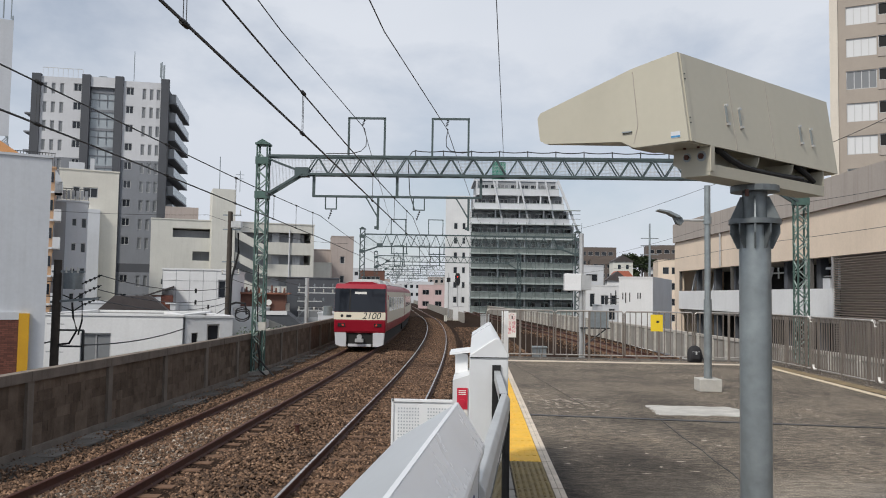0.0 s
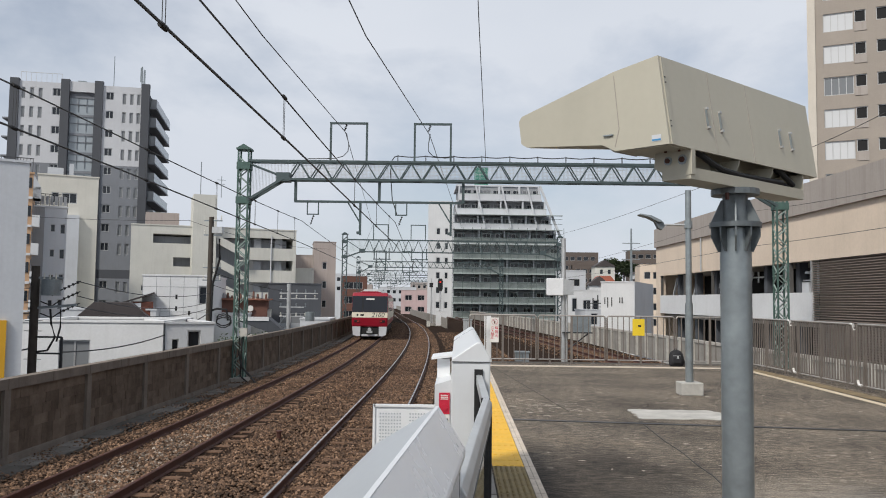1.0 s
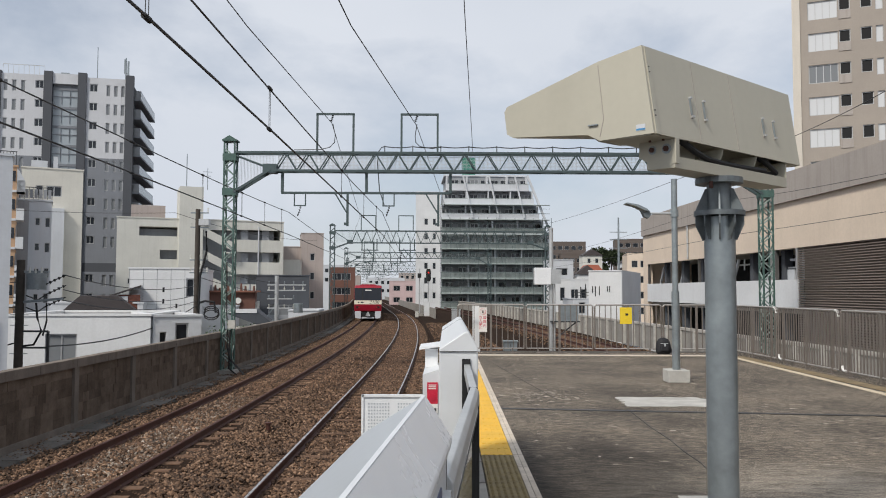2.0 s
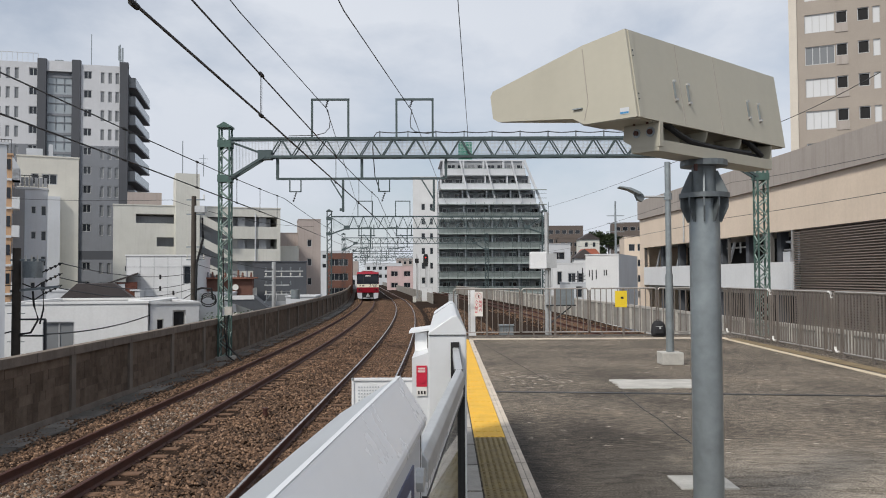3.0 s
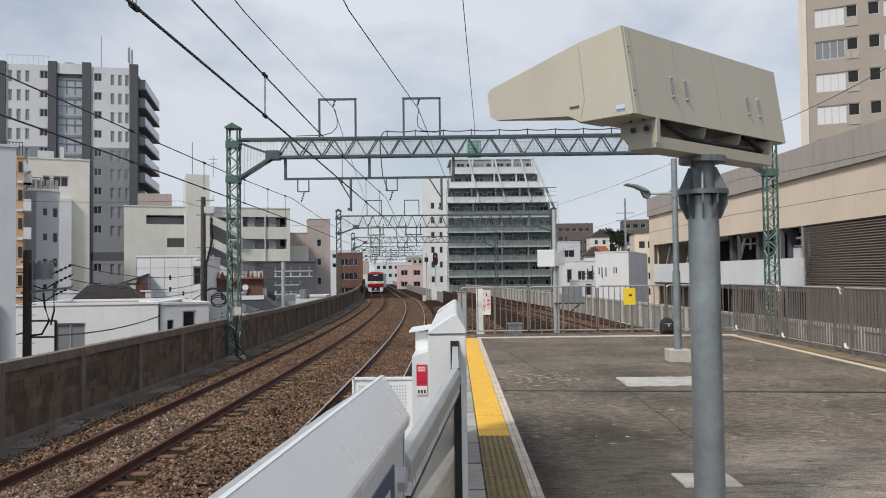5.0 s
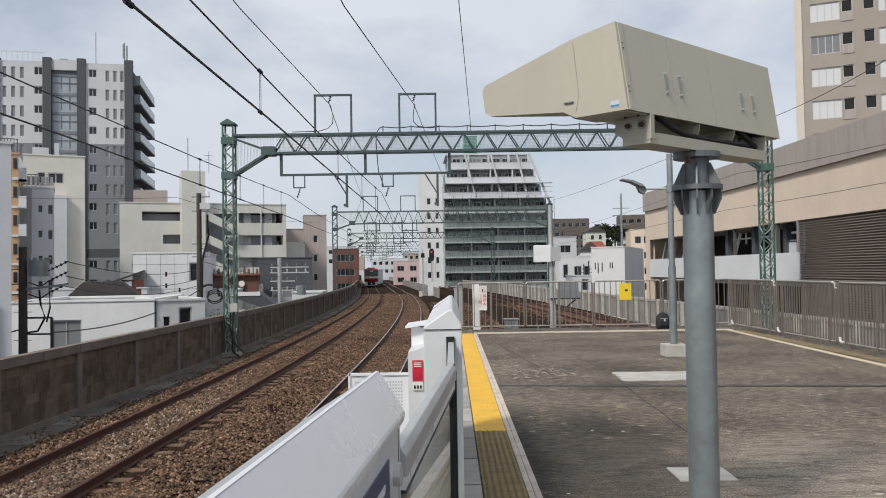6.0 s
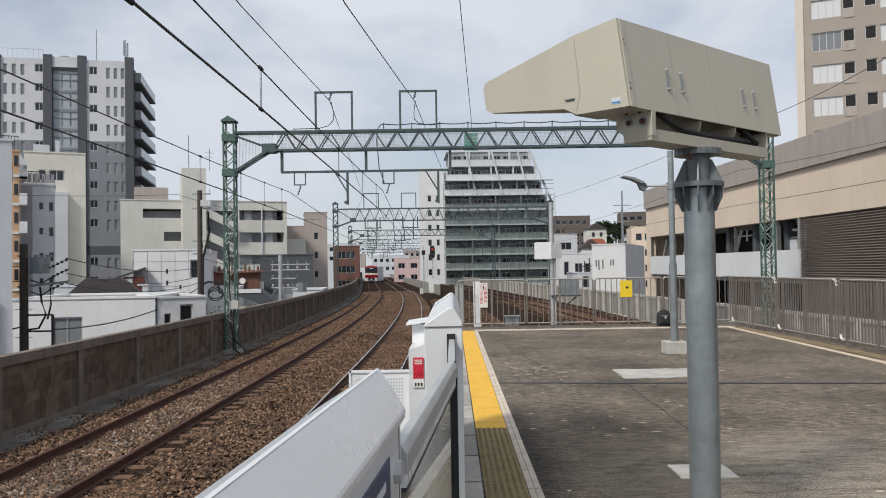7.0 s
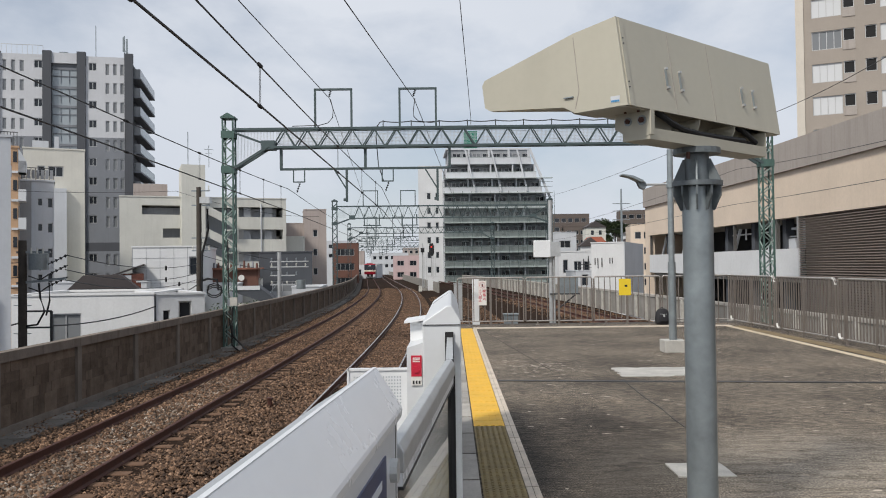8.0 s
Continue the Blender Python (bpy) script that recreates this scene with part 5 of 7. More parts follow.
# grey and white apartment tower
TF = 2.42
def tower():
    m = set_back(-56.6, 98, 13, 1.22)
    root = thing("apartment_tower", "fifteen-storey white and grey tiled apartment tower with dark piers", "apartment tower", m)
    top, z0 = 28.7, -7.0
    secs = [(1.05, 4.9, "L"), (6.95, 3.0, "G"), (10.95, 4.65, "R")]
    piers = [(0, 1.05), (5.95, 1.0), (9.95, 1.0), (15.6, 1.0)]
    for x, w in piers:
        part("pier", G().box(x, x + w, -0.25, 0.4, z0, top + (0.5 if x else 0.3)), M_TDARK, root, "dark tiled pier")
    for x0, w, kind in secs:
        if kind == "G":
            part("wall", G().box(x0, x0 + w, 0.5, 0.8, z0, top), M_TGREY, root)
            zz = top - 1.4
            part("lintel", G().box(x0, x0 + w, 0.0, 0.5, top - 1.0, top + 0.3), M_TWHITE, root)
            for k in range(13):
                ob = part("curtain_wall_bay", G().box(x0, x0 + w, 0.30, 0.42, zz - 0.35, zz - 0.05).box(x0 + w * 0.33, x0 + w * 0.33 + 0.05, 0.3, 0.4, zz - TF + 0.3, zz - 0.35).box(x0 + w * 0.66, x0 + w * 0.66 + 0.05, 0.3, 0.4, zz - TF + 0.3, zz - 0.35).box(x0, x0 + w, 0.3, 0.38, zz - TF * 0.5, zz - TF * 0.5 + 0.08), M_TGREY, root)
                part("pane", G().box(x0, x0 + w, 0.40, 0.43, zz - TF - 0.02, zz - 0.35), M_GLASSHAZE, ob)
                zz -= TF
            continue
        white_z = top - 4.25 * TF
        for a, b, mt in ((white_z, top, M_TWHITE), (white_z - 5 * TF - 1.2, white_z, M_TGREY), (white_z - 5 * TF - 2.3, white_z - 5 * TF - 1.2, M_TDARK), (z0, white_z - 5 * TF - 2.3, M_TGREY)):
            holes = []
            zz = top - 2.2
            while zz > a - 1:
                if a < zz and zz + 1.5 < b + 0.3:
                    if kind == "L":
                        for xx in (0.25, 1.25, 2.25):
                            holes.append((xx, max(a, zz), 0.48, min(1.42, b - max(a, zz) - 0.02), 1, M_GLASSPALE))
                        holes.append((3.9, zz + 0.5, 0.95, 1.0, 2, M_GLASS))
                    else:
                        holes.append((0.35, zz + 0.4, 0.95, 1.0, 2, M_GLASS))
                        for xx in (2.35, 3.25, 4.1):
                            holes.append((xx, max(a, zz - 0.1), 0.46, min(1.42, b - max(a, zz - 0.1) - 0.02), 1, M_GLASSPALE))
                zz -= TF
            ob = part("wall", cut_wall(w, a, b, holes), mt, root)
            ob.matrix_basis = pose(x0, 0, 0)
            for h in holes:
                put_window(ob, pose(h[0], 0.05, h[1]), h[2], h[3], M_FRAMEAL, h[5], h[4])
    # body and balcony side
    part("body", G().box(0.3, 16.2, 0.85, 15.0, z0, top - 0.2), M_TDARK, root)
    for k in range(13):
        zz = top - 2.3 - k * TF
        slab_ob = part("balcony", G().box(16.2, 17.4, 0.8, 14.5, zz - 0.22, zz), M_TGREY, root, "concrete balcony with a glass rail")
        part("rail", G().box(17.3, 17.36, 0.9, 14.4, zz, zz + 1.1).box(16.2, 17.3, 0.85, 0.9, zz, zz + 1.1), M_GLASSPALE, slab_ob)
    for k in range(4):
        part("balcony", G().box(-1.4, 0.3, 2, 10, top - 4.5 - k * TF, top - 4.3 - k * TF), M_TGREY, root)
    rail = part("roof_railing", G().box(1.1, 5.9, 0.3, 0.36, top + 1.2, top + 1.27), M_GALVL, root)
    for i in range(9):
        part("railing_post", G().box(1.1 + i * 0.6, 1.14 + i * 0.6, 0.3, 0.34, top - 0.1, top + 1.2), M_GALVL, rail)
    part("lightning_rod", G().tube([(11.6, 3, top), (11.6, 3, top + 4.8)], 0.05, 6), M_GALV, root)
    part("antenna_mast", G().tube([(15.1, 3, top), (15.1, 3, top + 3.6)], 0.08, 6).bar((15.4, 3, top + 1.2), (15.4, 3, top + 3.2), 0.22).bar((14.95, 3.2, top + 1.6), (14.95, 3.2, top + 3.5), 0.18).bar((15.1, 3, top + 1.5), (15.5, 3, top + 1.8), 0.06), M_GALV, root)
    part("roof_plant", G().box(7.2, 8.2, 3, 4, top, top + 1.2).box(8.6, 9.2, 3, 4, top, top + 0.8), M_GALV, root)


tower()


def rows(x, z, w, h, nx, nz, dx, dz, split=2, pm=M_GLASS):
    return [(x + i * dx, z + k * dz, w, h, split, pm) for i in range(nx) for k in range(nz)]


# silver hall with a brick foot
grey = block_building("silver_building", "silver clad building with a brick foot and an ochre pier", set_back(-30.2, 24.8, 30, 0.7), 14.4, 12, -10, 7.1, M_WSILVER, category="building")
part("brick_foot", G().box(4.0, 13.45, -0.1, 0.0, -10, 0.5), M_BRICK, grey, "dark red brick foot")
part("ochre_pier", G().box(13.45, 13.83, -0.15, 0.0, -10, 0.75), M_OCHRE, grey, "ochre painted pier")
part("white_band", G().box(4.0, 13.45, -0.12, 0.0, 0.5, 0.8), M_WPALE, grey)

# slim pale apartment house and its peach neighbour
slim = block_building("slim_apartment", "slim pale grey apartment house with small dark windows", set_back(-24.15, 44.6, 27, 1.86), 1.75, 6, -7, 6.75, M_WPALE, front=rows(0.92, -3.2, 0.24, 0.42, 1, 7, 1, 1.43, 1) + rows(1.42, -3.3, 0.26, 0.55, 1, 7, 1, 1.43, 1), parapet=0.1)
part("front_bay", G().box(0.0, 0.6, -0.3, 0.0, -7, 6.7), M_WGREYB, slim, "darker projecting bay")
roof_rail = part("roof_railing", G().box(0.1, 1.75, 0.02, 0.05, 7.5, 7.54), M_DARK, slim, "dark roof railing")
for i in range(8):
    part("railing_post", G().box(0.1 + i * 0.232, 0.13 + i * 0.232, 0.02, 0.05, 6.8, 7.5), M_DARK, roof_rail)
for i in range(7):
    part("railing_panel", G().box(0.15 + i * 0.232, 0.31 + i * 0.232, 0.03, 0.04, 6.9, 7.42), M_WGREYB, slim)
peach = block_building("peach_apartment", "narrow peach rendered apartment house with white balconies", set_back(-25.1, 40.75, 27, 1.86), 2.62, 5, -7, 8.2, M_PEACH, parapet=0.1)
for k in range(8):
    z = -3.6 + k * 1.5
    bal = part("balcony", G().box(2.62, 2.98, 0.0, 1.2, z, z + 0.62).box(2.3, 2.62, -0.08, 0.0, z - 0.04, z + 0.08), M_WWHITE, peach, "white balcony")
    part("balcony_door", G().box(2.62, 2.66, 0.1, 0.8, z + 0.62, z + 1.25), M_WGREYB, bal)
    part("window", G().box(2.38, 2.56, -0.03, 0.0, z + 0.55, z + 1.1), M_GLASS, peach)
part("sloping_gable", G().prism([(2.62, 8.2), (3.0, 7.5), (3.0, 6.9), (2.62, 6.9)], 1.2, pose(0, 0, 0)), M_WPALE, peach, "pale sloping gable")
roof_rail = part("roof_railing", G().box(0.6, 2.6, 0.02, 0.05, 9.0, 9.04), M_DARK, peach, "dark roof railing")
for i in range(14):
    part("railing_post", G().box(0.6 + i * 0.15, 0.63 + i * 0.15, 0.02, 0.05, 8.2, 9.0), M_DARK, roof_rail)

# cream house behind it
cream = block_building("cream_building", "cream rendered building with a stepped roof", set_back(-31.45, 58.6, 27, 1.72), 4.15, 7, -7, 10.75, M_WCREAM, front=[(0.95, 8.7, 0.5, 0.8, 1), (1.65, 8.7, 1.05, 0.8, 2)])
part("lower_bay", G().box(1.6, 2.9, -0.5, 0.0, -7, 7.8), M_WPALE, cream, "grey projecting bay")
part("roof_tank", G().box(0.6, 1.7, 1, 2, 10.6, 11.5).box(2.1, 2.4, 1.2, 1.5, 10.6, 11.9), M_WPALE, cream)

# low white house
low = block_building("white_low_house", "low white rendered house with a grey glazed door", pose(-19.9, 36, 0, 0, 0, 8), 6.2, 7, -7, 0.55, M_WWHITE, front=[(1.65, -3.0, 1.35, 2.75, 2, M_GLASSPALE)], parapet=0.2)
block_building("white_low_house", "low white rendered house with dark narrow windows", pose(-13.7, 37.0, 0, 0, 0, 30), 2.2, 6, -7, 0.5, M_WWHITE, front=[(0.3, -1.2, 0.3, 1.0, 1), (1.0, -1.4, 0.6, 1.6, 1)], parapet=0.2)

# pale panelled house
alc = block_building("panelled_house", "pale grey panel-clad house", pose(-20.4, 51, 0, 0, 0, 10), 4.3, 8, -7, 3.1, M_WWHITE, front=[(2.3, -2.2, 0.6, 1.5, 1), (3.6, -1.9, 0.6, 1.4, 1), (3.5, 1.3, 0.5, 1.2, 1)], right=[(1, -2, 0.7, 1.5, 1), (3, -2, 0.7, 1.5, 1)])
lines = G()
for i in range(6):
    lines.box(0.0 + i * 0.85, 0.02 + i * 0.85, -0.012, 0.0, -7, 3.1)
for i in range(5):
    lines.box(0, 4.3, -0.012, 0.0, -4 + i * 1.6, -3.98 + i * 1.6)
part("panel_joint", lines, M_WGREYB, alc)
block_building("panelled_house", "low pale panel-clad annex", pose(-24.5, 49, 0, 0, 0, 10), 5.5, 4, -7, 0.9, M_WPALE, parapet=0.1)

# ivory apartments with an outside stair
def stair_apartments():
    m = set_back(-29.9, 72, 22, 1.3)
    w = 15.0
    FL = 2.12
    top = 8.3
    fr = []
    root = block_building("stair_apartments", "ivory rendered apartment block with access galleries and an outside stair", m, w, 9, -7, top, M_WIVORY, front=[(1.9, 6.7, 3.3, 0.85, 0), (3.7, 4.58, 1.5, 0.85, 0), (3.7, 2.46, 1.5, 0.85, 0), (1.0, 2.3, 0.3, 0.5, 1), (7.5, -6.9, 2.75, 14.3, 0)] + [(10.5, 6.55 - k * 2.12, 4.2, 0.95, 0) for k in range(5)])
    part("stair_tower", G().box(5.3, 7.4, -0.8, 3.0, -7, 11.3), M_WIVORY, root, "tall ivory stair tower")
    for k in range(6):
        z = 6.2 - k * FL
        fl = G()
        fl.prism([(0, 1.0), (2.75, -0.4), (2.75, 0.4), (0, 1.8)], 0.15, pose(7.5, -0.6, z - 0.4))
        part("stair_flight", fl, M_WIVORY, root, "sloping solid stair balustrade")
        part("stair_landing", G().box(9.4, 10.25, -0.6, 0.3, z - 1.0, z - 0.88), M_WIVORY, root)
    part("corridor_ceiling", G().box(7.6, 14.8, 0.35, 2.0, 7.55, 7.65), M_WGREYB, root)
    for k in range(5):
        part("gallery_door", G().box(11.0, 11.7, 0.36, 0.42, 6.0 - k * FL, 7.5 - k * FL), M_WGREYB, root)
        part("gallery_door", G().box(13.0, 13.7, 0.36, 0.42, 6.0 - k * FL, 7.5 - k * FL), M_WGREYB, root)
    part("downpipe", G().tube([(12.6, -0.08, -7), (12.6, -0.08, 7.8)], 0.06, 8), M_WPALE, root)
    part("roof_hut", G().box(1.2, 4.2, 2, 5, top, top + 1.4), M_WBEIGE, root)
    part("lightning_rod", G().tube([(6.0, 1, 11.3), (6.0, 1, 14.6)], 0.04, 6), M_GALV, root)
    part("aerial", G().tube([(7.9, 1, 11.3), (7.9, 1, 13.4)], 0.03, 6).bar((7.5, 1, 13.0), (8.3, 1, 13.0), 0.04).bar((7.6, 1, 12.6), (8.2, 1, 12.6), 0.04), M_GALV, root)


stair_apartments()
block_building("beige_apartment", "beige tiled apartment building with a stair head", pose(-23.2, 110, 0, 0, 0, 12), 6.0, 9, -7, 7.7, M_WBEIGE, right=rows(1, -2, 1.0, 1.1, 3, 3, 2.5, 2.9), front=rows(3.8, -2, 0.6, 1.0, 1, 4, 1, 2.6, 1))
block_building("beige_apartment", "taller beige stair head of the apartment building", pose(-20.0, 109, 0, 0, 0, 12), 3.0, 6, -7, 9.5, M_WBEIGE, front=rows(1.2, -2, 0.6, 1.0, 1, 4, 1, 2.6, 1))
dk = block_building("charcoal_house", "charcoal clad house with pale panels", pose(-15.4, 64, 0, 0, 0, 12), 4.2, 8, -7, 2.9, M_WDARK, front=[(1.0, -1.0, 2.4, 1.6, 3, M_GLASSPALE)])
part("pale_panel", G().box(0.6, 4.2, -0.12, 0.0, -2.2, -0.2), M_WGREYB, dk)
block_building("ivory_house", "small ivory house behind the charcoal one", set_back(-18.2, 82, 8, 1.26), 3.0, 6, -7, 4.8, M_WIVORY)
br = block_building("brown_apartment", "brown tiled apartment building with balconies", pose(-22.2, 150, 0, 0, 0, 6), 4.8, 9, -7, 6.0, M_WBROWN, front=rows(0.6, -4.4, 3.4, 1.3, 1, 4, 1, 2.7, 4))
block_building("pink_building", "pale pink rendered building beside the line", pose(-13.8, 190, 0, 0, 0, -5), 6.4, 12, -7, 4.0, M_WPINK, front=rows(1.0, -1.0, 1.6, 1.2, 2, 2, 3, 2.7))
block_building("blue_grey_house", "small pale building by the line", pose(-12.0, 60, 0, 0, 0, 4), 2.2, 5, -7, 0.2, M_WPALE)


# stepped apartment block wrapped in scaffold
def scaffold_block():
    m = pose(-1.2, 150, 0, 0, 0, 3)
    root = thing("scaffolded_apartments", "pale apartment block with balconies behind green-grey scaffold", "apartment block", m)
    FL = 2.78
    w = 20.2
    # white end wall with windows
    holes = rows(1.6, -2.5, 0.7, 1.2, 1, 7, 1, FL, 1) + rows(3.2, -2.5, 0.6, 1.2, 1, 7, 1, FL, 1)
    ew = part("wall", cut_wall(4.6, -7, 20.5, holes), M_WWHITE, root)
    ew.matrix_basis = pose(-4.8, 1.2, 0)
    for h in holes:
        put_window(ew, pose(h[0], 0.05, h[1]), h[2], h[3], M_FRAMEAL, M_GLASS, 1)
    for k in range(11):
        z = -7.0 + k * FL
        top_k = max(0, k - 6)
        x1 = w - top_k * 1.0
        x0 = 0.0 if k < 8 else (k - 8) * 0.5
        fr = part("storey", G().box(x0, x1, 2.2, 14, z, z + FL), M_WGREYB, root)
        part("balcony_front", G().box(x0, x1 + 0.3, 0.38, 0.5, z + 0.12, z + 1.1), M_WPALE if k > 7 else M_SCREEN, fr, "dim balcony screen")
        part("balcony_slab", G().box(x0 - 0.1, x1 + 0.4, 0.3, 2.2, z - 0.16, z + 0.12), M_WPALE if k > 6 else M_SCAF, fr)
        part("top_rail", G().box(x0, x1 + 0.3, 0.36, 0.46, z + 1.1, z + 1.2), M_SCAF, fr)
        for i in range(8):
            xx = x0 + 0.8 + i * (x1 - x0) / 8
            put_window(fr, pose(xx, 2.1, z + 0.1), 1.5, 2.0, M_FRAMEAL, M_GLASS if (i * 7 + k * 3) % 4 else M_GLASSPALE, 2)
        for i in range(5):
            xx = x0 + i * (x1 - x0) / 4
            part("party_wall", G().box(xx - 0.12, xx + 0.12, 0.4, 2.2, z + 0.12, z + FL - 0.16), M_WPALE, fr)
    part("roof", G().box(0.5, w - 4.0, 2, 14, 23.58, 23.9), M_WPALE, root)
    for i in range(3):
        xx = 4.0 + i * 4.9
        part("sloping_fin", G().bar((xx + 1.9, 0.2, 15.5), (xx, 0.2, 23.6), 0.3), M_WPALE, root)
    part("edge_fin", G().bar((w + 0.3, 0.2, 13.0), (w - 4.0, 0.2, 23.6), 0.4), M_WPALE, root)
    sc = G()
    for i in range(13):
        sc.bar((i * 1.72, -0.6, -7), (i * 1.72, -0.6, 15.5), 0.07)
    for k in range(9):
        sc.box(-0.2, 20.4, -0.63, -0.57, -6.0 + k * FL, -5.93 + k * FL)
        sc.box(-0.2, 20.4, -0.63, -0.57, -5.1 + k * FL, -5.05 + k * FL)
    part("scaffold_frame", sc, M_GREENGREY, root, "grey-green scaffold tubes")
    for k in range(9):
        part("scaffold_deck", G().box(-0.2, 20.4, -0.75, 0.2, -4.4 + k * FL, -4.3 + k * FL), M_SCAF, root)
    for k in range(7):
        part("scaffold_brace", G().bar((1.7 + 2.6 * k, -0.66, -6.0), (4.3 + 2.6 * k, -0.66, 4.5), 0.06).bar((4.3 + 2.6 * k, -0.66, 4.5), (1.7 + 2.6 * k, -0.66, 14.5), 0.06), M_GREENGREY, root)
    part("roof_net", G().box(4.2, 6.6, 3, 6, 23.9, 27.4), M_NET, root, "green netted plant on the roof")


scaffold_block()


# tan shopping building along the branch line
def mall():
    m = pose(14.5, 60, 0, 0, 0, 92.3 - 180)
    root = thing("shopping_building", "tan panelled shopping building with strip openings and louvres", "shopping building", m)
    L = 62.0
    L0 = 24.1
    part("parapet", G().box(0, L, -0.15, 0.4, 5.85, 7.2), M_MALLTOP, root, "grey brown parapet band")
    part("tan_wall", G().box(0, L, 0.0, 0.4, 3.72, 5.85), M_MALL, root)
    part("end_wall", G().box(0, 1.0, 0.0, 0.4, -7, 3.72).box(0, 0.35, 0.4, 30, -7, 7.2), M_MALL, root)
    part("white_band", G().box(1.0, L0, 0.0, 0.3, 1.02, 2.3), M_WWHITE, root, "white parapet band")
    part("white_band", G().box(1.0, L0, 0.0, 0.3, -3.5, -1.0), M_WWHITE, root)
    part("floor_slab", G().box(0.4, L, 0.35, 20, 0.75, 1.0).box(0.4, L, 0.35, 20, 3.75, 4.0).box(0.4, L, 0.35, 20, -3.4, -3.1), M_CONC, root)
    # blackened wall: the shade inside the openings is its colour
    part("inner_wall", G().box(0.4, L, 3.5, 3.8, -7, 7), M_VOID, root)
    part("roof", G().box(0.4, L, 0.4, 30, 6.3, 6.5), M_CONC, root)
    for i in range(6):
        part("column", G().box(3.5 + i * 3.6, 3.9 + i * 3.6, 0.5, 0.9, -7, 3.75), M_WDARK, root)
    for i in range(6):
        x = 1.2 + i * 4.4
        part("strut", G().bar((x, 0.7, 1.2), (x + 1.6, 0.7, 3.5), 0.12), M_WPALE, root)
    for i in range(5):
        part("opening_frame", G().box(1.0 + i * 5.2, 1.1 + i * 5.2, 0.05, 0.2, 2.3, 3.72), M_FRAMEDK, root)
    for i, (x, z, w_, h_) in enumerate(((21.9, 2.3, 0.7, 0.5), (22.7, 2.9, 0.5, 0.45), (22.2, 3.2, 1.3, 0.1), (22.0, 2.85, 1.6, 0.07), (23.2, 2.3, 0.25, 1.3))):
        part("plant_unit", G().box(x, x + w_, 0.6, 1.1, z, z + h_), M_GALVL if i % 2 else M_WPALE, root, "pale ventilation plant")
    part("bay_frame", G().box(21.4, 21.5, 0.0, 0.25, 2.3, 3.72).box(L0 - 0.1, L0, 0.0, 0.25, 2.3, 3.72), M_FRAMEAL, root)
    part("pipe", G().tube([(14.5, 0.8, 3.2), (20.5, 0.8, 3.2)], 0.05, 6), M_GALVL, root)
    part("pipe", G().tube([(16.5, 0.8, 2.9), (16.5, 0.8, 3.5)], 0.05, 6), M_GALVL, root)
    slat = G().prism([(0, 0), (0.12, 0.03), (0.12, 0.06), (0, 0.03)], L - L0, pose(L0, 0, 0, 0, 0, 0) @ Matrix(((0, 1, 0, 0), (1, 0, 0, 0), (0, 0, 1, 0), (0, 0, 0, 1)))).mesh("louvre_slat")
    slat.materials.append(M_LOUVRE)
    z = -2.2
    while z < 3.68:
        ob = part("louvre_slat", slat, M_LOUVRE, root)
        ob.matrix_basis = pose(0, 0.05, z)
        z += 0.105
    part("louvre_backing", G().box(L0, L, 0.35, 0.5, -7, 3.75), M_LOUVRE, root)
    part("downpipe", G().tube([(10, -0.08, 3.75), (10, -0.08, 7.0)], 0.06, 8), M_GALVL, root)


mall()


# tall taupe apartment tower
def taupe_tower():
    m = pose(33.0, 76, 0, 0, 0, -24)
    FL = 3.06
    front = []
    for k in range(14):
        # M_VOID panes paint dark unlit openings
        z = 3.1 + k * FL
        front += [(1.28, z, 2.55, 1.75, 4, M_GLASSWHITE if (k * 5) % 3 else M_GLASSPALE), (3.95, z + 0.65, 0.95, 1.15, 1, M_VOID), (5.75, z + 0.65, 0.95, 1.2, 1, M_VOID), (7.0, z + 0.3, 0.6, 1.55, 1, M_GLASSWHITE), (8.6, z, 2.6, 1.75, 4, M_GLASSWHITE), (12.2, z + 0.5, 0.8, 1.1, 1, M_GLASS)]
    root = block_building("taupe_tower", "tall taupe tiled apartment tower with bright curtained windows", m, 15, 14, -7, 46, M_TAUPE, front=front)
    part("corner_strip", G().box(-0.1, 0.6, -0.12, 0.0, -7, 46), M_TAUPEL, root, "pale corner strip")
    for k in range(14):
        part("spandrel", G().box(3.9, 4.95, -0.06, 0.0, 2.9 + k * FL, 3.7 + k * FL), M_MALLTOP, root)


taupe_tower()

# white box building and small houses beyond the branch
wb = block_building("white_box_building", "plain white box building with small dark vents", pose(12.35, 71.0, 0, 0, 0, -21), 2.85, 12, -7, 3.5, M_WWHITE, parapet=0.2)
# greyer plate over the right wall paints that side's shade
part("shaded_side", G().box(2.85, 2.92, 0.0, 12, -7, 3.6), M_WPALE, wb, "side wall toned grey for shade")
for x, z in ((0.3, 1.6), (0.55, 1.3), (0.9, 1.4), (1.6, 1.7), (1.8, 1.7)):
    part("vent", G().box(x, x + 0.08, -0.03, 0, z, 2.2), M_INK, wb)


# ---- beyond the platform end ----
para = thing("parapet_wall", "pale concrete parapet wall with posts beyond the branch track", "wall", kind="structure")
part("panel_run", G().sweep([(3.4, -1.6), (3.55, -1.6), (3.55, -0.25), (3.4, -0.25)], stations(branch_x, 0, -12, 150, 2, 0)), M_CONC, para)
part("coping", G().sweep([(3.35, -0.25), (3.6, -0.25), (3.6, -0.12), (3.35, -0.12)], stations(branch_x, 0, -12, 150, 2, 0)), M_CONC, para)
pp = G().box(-0.09, 0.09, -0.09, 0.09, 0, 1.35).mesh("pilaster")
pp.materials.append(M_PALE)
y = 22.0
